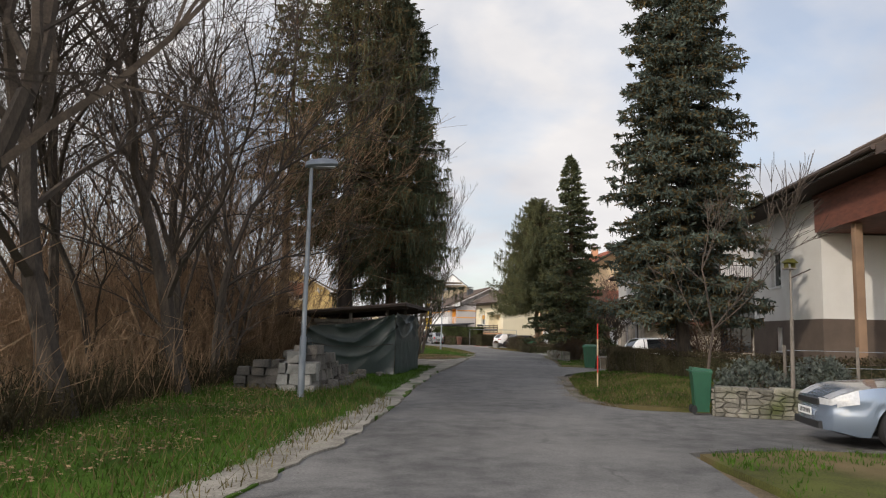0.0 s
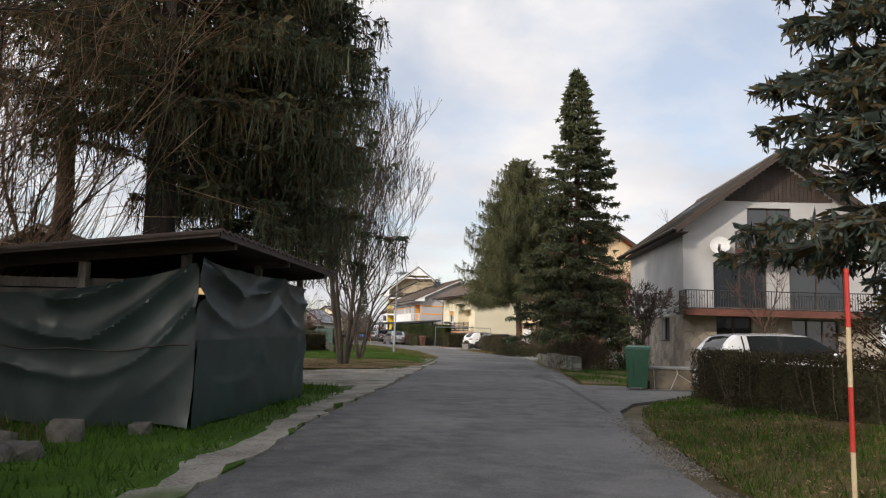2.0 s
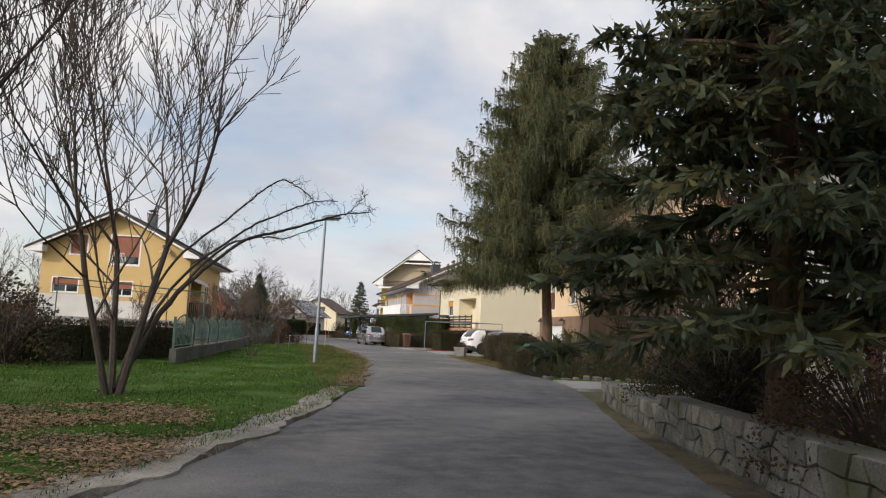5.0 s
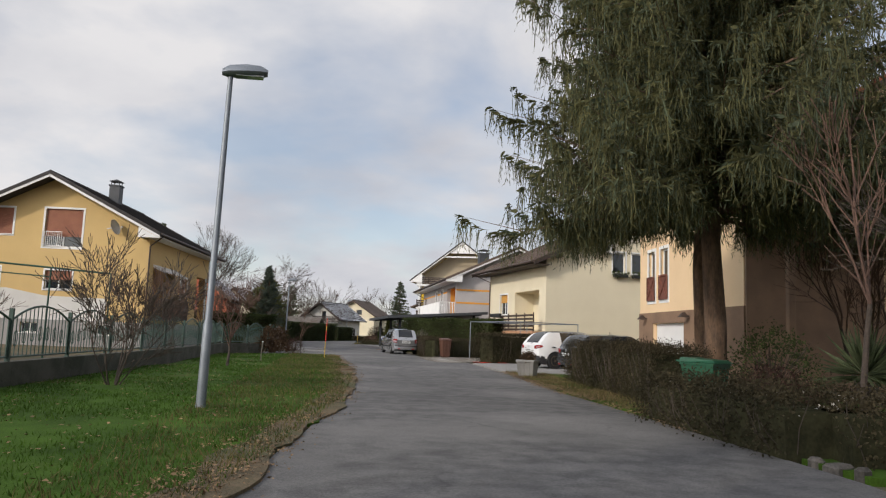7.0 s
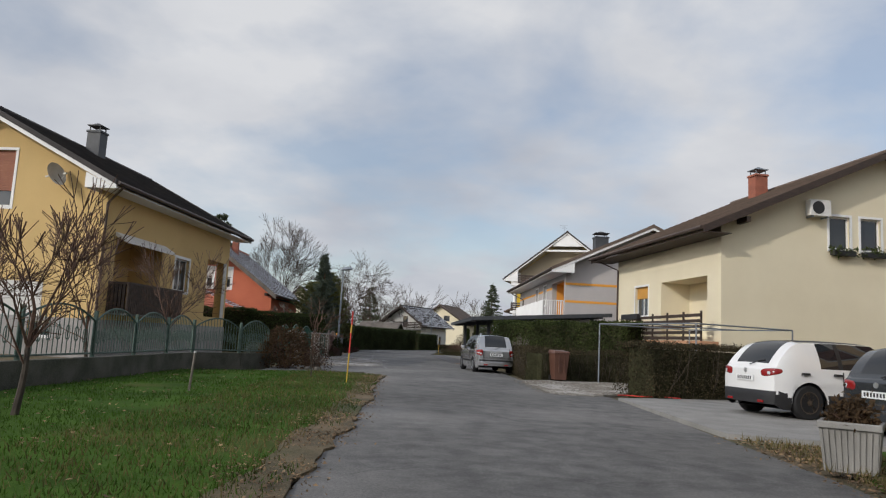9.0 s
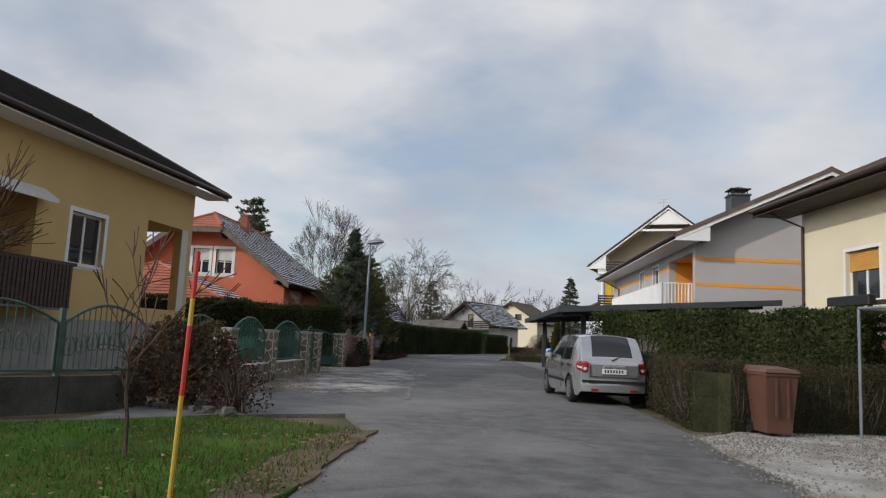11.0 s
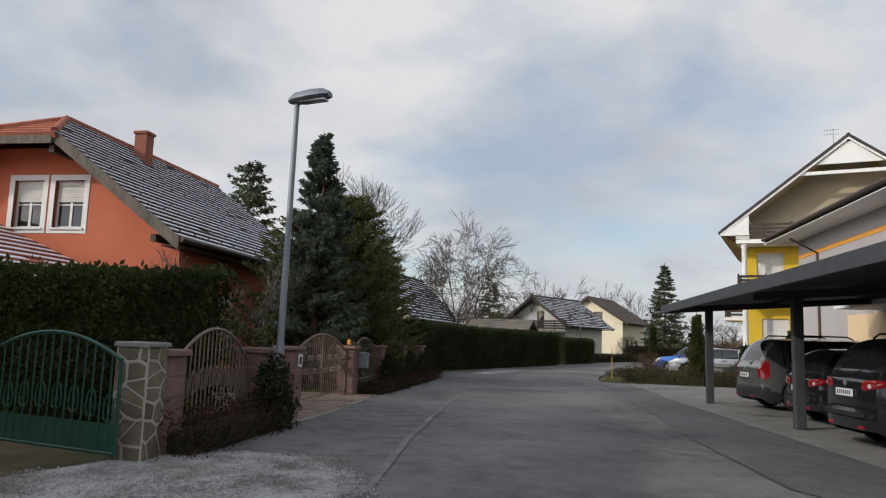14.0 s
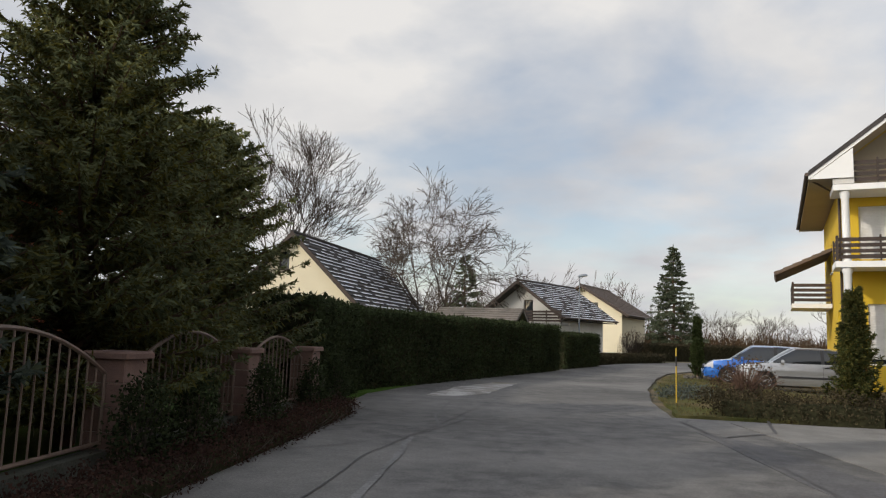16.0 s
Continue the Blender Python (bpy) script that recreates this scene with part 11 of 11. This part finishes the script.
        part("side_strip", Buf().bbox(ax[0] + arch + 0.04, ax[1] - arch - 0.04, min(sy * (hw - 0.02), sy * (hw + 0.012)), max(sy * (hw - 0.02), sy * (hw + 0.012)), clear + 0.24, clear + 0.31, 0.01), PLASTIC_BLACK, c)
        for x in (xb, xf0 - 0.02):
            part("door_gap", Buf().box(x - 0.004, x + 0.004, min(sy * (hw - 0.02), sy * (hw + 0.002)), max(sy * (hw - 0.02), sy * (hw + 0.002)), clear + 0.1, belt - 0.05), PLASTIC_BLACK, c)
        if rails:
            part("roof_rail", Buf().tube([(xr1 + 0.15, sy * rh * 0.9, H - 0.03), (xr1 + 0.25, sy * rh * 0.9, H + 0.05), (xf1 - 0.35, sy * rh * 0.9, H + 0.05), (xf1 - 0.2, sy * rh * 0.9, H - 0.02)], 0.018, 6), PLASTIC_BLACK, c)
        if dark_sill:
            part("sill", Buf().bbox(ax[0] + arch, ax[1] - arch, min(sy * (hw - 0.06), sy * (hw + 0.006)), max(sy * (hw - 0.06), sy * (hw + 0.006)), clear - 0.02, clear + 0.14, 0.01), PLASTIC_BLACK, c)
    for x, zc, nm in ((-0.085, belt - (0.20 if tail == "side" else 0.24), "rear"), (L + 0.13, clear + 0.28, "front")):
        if plate:
            s = -1 if nm == "rear" else 1
            pl = part("number_plate", Buf().box(min(x, x + s * 0.012), max(x, x + s * 0.012), -0.26, 0.26, zc - 0.055, zc + 0.055), PLATE, c, "white number plate")
            b = Buf()
            xa = x + s * 0.0125
            for i in range(7):
                y = -0.19 + i * 0.062
                b.box(min(xa, xa + s * 0.002), max(xa, xa + s * 0.002), y, y + 0.036, zc - 0.032, zc + 0.032)
            part("plate_marking", b, PLATE_INK, pl, kind="stuff")
    part("grille", Buf().bbox(L + 0.05, L + 0.098, -0.40, 0.40, belt - 0.34, belt - 0.25, 0.01).bbox(L + 0.06, L + 0.128, -0.5, 0.5, clear + 0.07, clear + 0.17, 0.01), PLASTIC_BLACK, c)
    if tail == "side":
        part("tailgate_bar", Buf().bbox(-0.088, -0.05, -0.24, 0.24, belt - 0.125, belt - 0.075, 0.012), RIM, c, "bright bar over the number plate")
        part("tailgate_gap", Buf().box(-0.082, -0.05, -half(0) * 0.74, half(0) * 0.74, belt - 0.325, belt - 0.315).box(-0.080, -0.05, -half(0) * 0.75, -half(0) * 0.742, belt - 0.32, belt - 0.02).box(-0.080, -0.05, half(0) * 0.742, half(0) * 0.75, belt - 0.32, belt - 0.02), PLASTIC_BLACK, c)
    part("badge", Buf(pose(-0.082 if tail == "side" else -0.072, 0, belt - (0.10 if tail == "side" else 0.09), 0, -90, 0)).lathe([(0.045, 0), (0.045, 0.012), (0.01, 0.012)], 14), RIM, c)
    if x_rg < 0.05:
        part("rear_wiper", Buf().tube([(xr0 - 0.02, 0.02, belt + 0.03), (xr0 + 0.035, -0.16, belt + 0.10), (xr0 + 0.06, -0.34, belt + 0.13)], 0.011, 5), PLASTIC_BLACK, c)
    return c


SILVER = car_paint("silver_paint", (0.47, 0.475, 0.485), 0.65)
PALE_BLUE = car_paint("pale_blue_paint", (0.20, 0.25, 0.33), 0.5)
WHITE_PAINT = car_paint("white_car_paint", (0.78, 0.78, 0.78), 0.0)
DARK_PAINT = car_paint("dark_grey_paint", (0.045, 0.050, 0.056), 0.4)
BLACK_PAINT = car_paint("black_car_paint", (0.012, 0.012, 0.014), 0.2)
GREY_GREEN = car_paint("grey_green_paint", (0.16, 0.175, 0.17), 0.5)
BLUE_PAINT = car_paint("bright_blue_paint", (0.03, 0.16, 0.55), 0.3)
HATCH = (0.84, 0.92, 0.76, 0.56, 0.13, 0.015, 0.86)
SUV = (0.97, 1.05, 0.74, 0.57, 0.12, 0.012, 0.98)
SALOON = (0.82, 0.90, 0.70, 0.54, 0.24, 0.10, 0.80)
CROSS = (0.93, 1.0, 0.76, 0.58, 0.17, 0.015, 0.93)


def parked(x, y, az):
    """The pose of a car whose tail's middle stands at x, y, its nose pointing az degrees from +x."""
    return pose(x, y, 0.004, 0, 0, az)


car("silver compact hatchback parked by the hedge", parked(19.47, 95.95, 98), SILVER, 3.81, 1.66, 1.53, HATCH, 0.29, (0.165, 0.81))
car("pale blue saloon in the drive mouth", parked(12.6, 9.5, 160), PALE_BLUE, 4.4, 1.72, 1.42, SALOON, 0.3, (0.2, 0.81))
car("white hatchback behind the clipped hedge", parked(15.35, 31.55, -6), WHITE_PAINT, 4.06, 1.73, 1.47, HATCH, 0.31, (0.17, 0.81), tail="high")
car("white crossover on the concrete drive", parked(23.3, 81.5, 14), WHITE_PAINT, 4.12, 1.78, 1.57, CROSS, 0.34, (0.17, 0.80), rim=RIM_DARK, bump=PLASTIC_BLACK, dark_sill=True, tail="high", style="cross", dark_roof=True)
car("dark grey hatchback beside the white crossover", parked(23.75, 77.9, 12), DARK_PAINT, 4.2, 1.76, 1.48, HATCH, 0.32, (0.18, 0.80), tail="high")
car("black sport utility car under the carport", parked(20.0, 111.5, 6), BLACK_PAINT, 4.43, 1.81, 1.68, SUV, 0.36, (0.19, 0.79), rails=True, tail="high")
car("small black car under the carport", parked(20.35, 115.0, 7), BLACK_PAINT, 3.9, 1.7, 1.5, HATCH, 0.3, (0.17, 0.81), tail="high")
car("grey-green sport utility car under the carport", parked(20.1, 118.3, 8), GREY_GREEN, 4.35, 1.83, 1.73, SUV, 0.36, (0.19, 0.79), rails=True, bump=PLASTIC_BLACK, tail="tall")
car("silver hatchback on the yellow house's forecourt", parked(25.3, 139.8, 172), SILVER, 4.1, 1.7, 1.45, HATCH, 0.3, (0.18, 0.80))
car("bright blue hatchback beside the silver one", parked(24.9, 143.4, 170), BLUE_PAINT, 4.0, 1.72, 1.5, HATCH, 0.3, (0.18, 0.80))

# ---- pieces of walls and paving ----
stone_face(white_house, pose(0, -0.037, 0), 8.3, 2.38, 0.40, STONE_PALE, 91, 0.014, 0.014, None, "stone", skip=[(1.34, 2.96, 1.38, 2.5), (4.56, 6.64, 0.66, 2.5)])
stone_face(white_house, pose(-0.037, 10.5, 0, 0, 0, -90), 10.5, 2.38, 0.42, STONE_PALE, 92, 0.014, 0.014, None, "stone", skip=[(6.96, 8.39, 1.2, 2.5), (3.46, 4.54, 0.4, 2.5)])
slab_mesh = Buf().bbox(-0.146, 0.146, -0.096, 0.096, -0.03, 0.014, 0.008).mesh("paver", PAVER)
rng = random.Random(88)
for j in range(31):
    for i in range(6):
        x, y = 9.95 + 0.3 * i + (0.15 if j % 2 else 0.0) - 0.15, 110.6 + 0.2 * j
        if x > 11.25 - 0.055 * max(0.0, y - 112.5) or (x < 10.65 and y < 113.0) or (x < 10.65 and y > 116.3):
            continue
        pv = new("paver", slab_mesh)
        pv.parent = paving
        pv.matrix_world = pose(x, y, 0.012 + rng.uniform(-0.003, 0.003), rng.uniform(-0.6, 0.6), rng.uniform(-0.6, 0.6), rng.uniform(-1, 1))
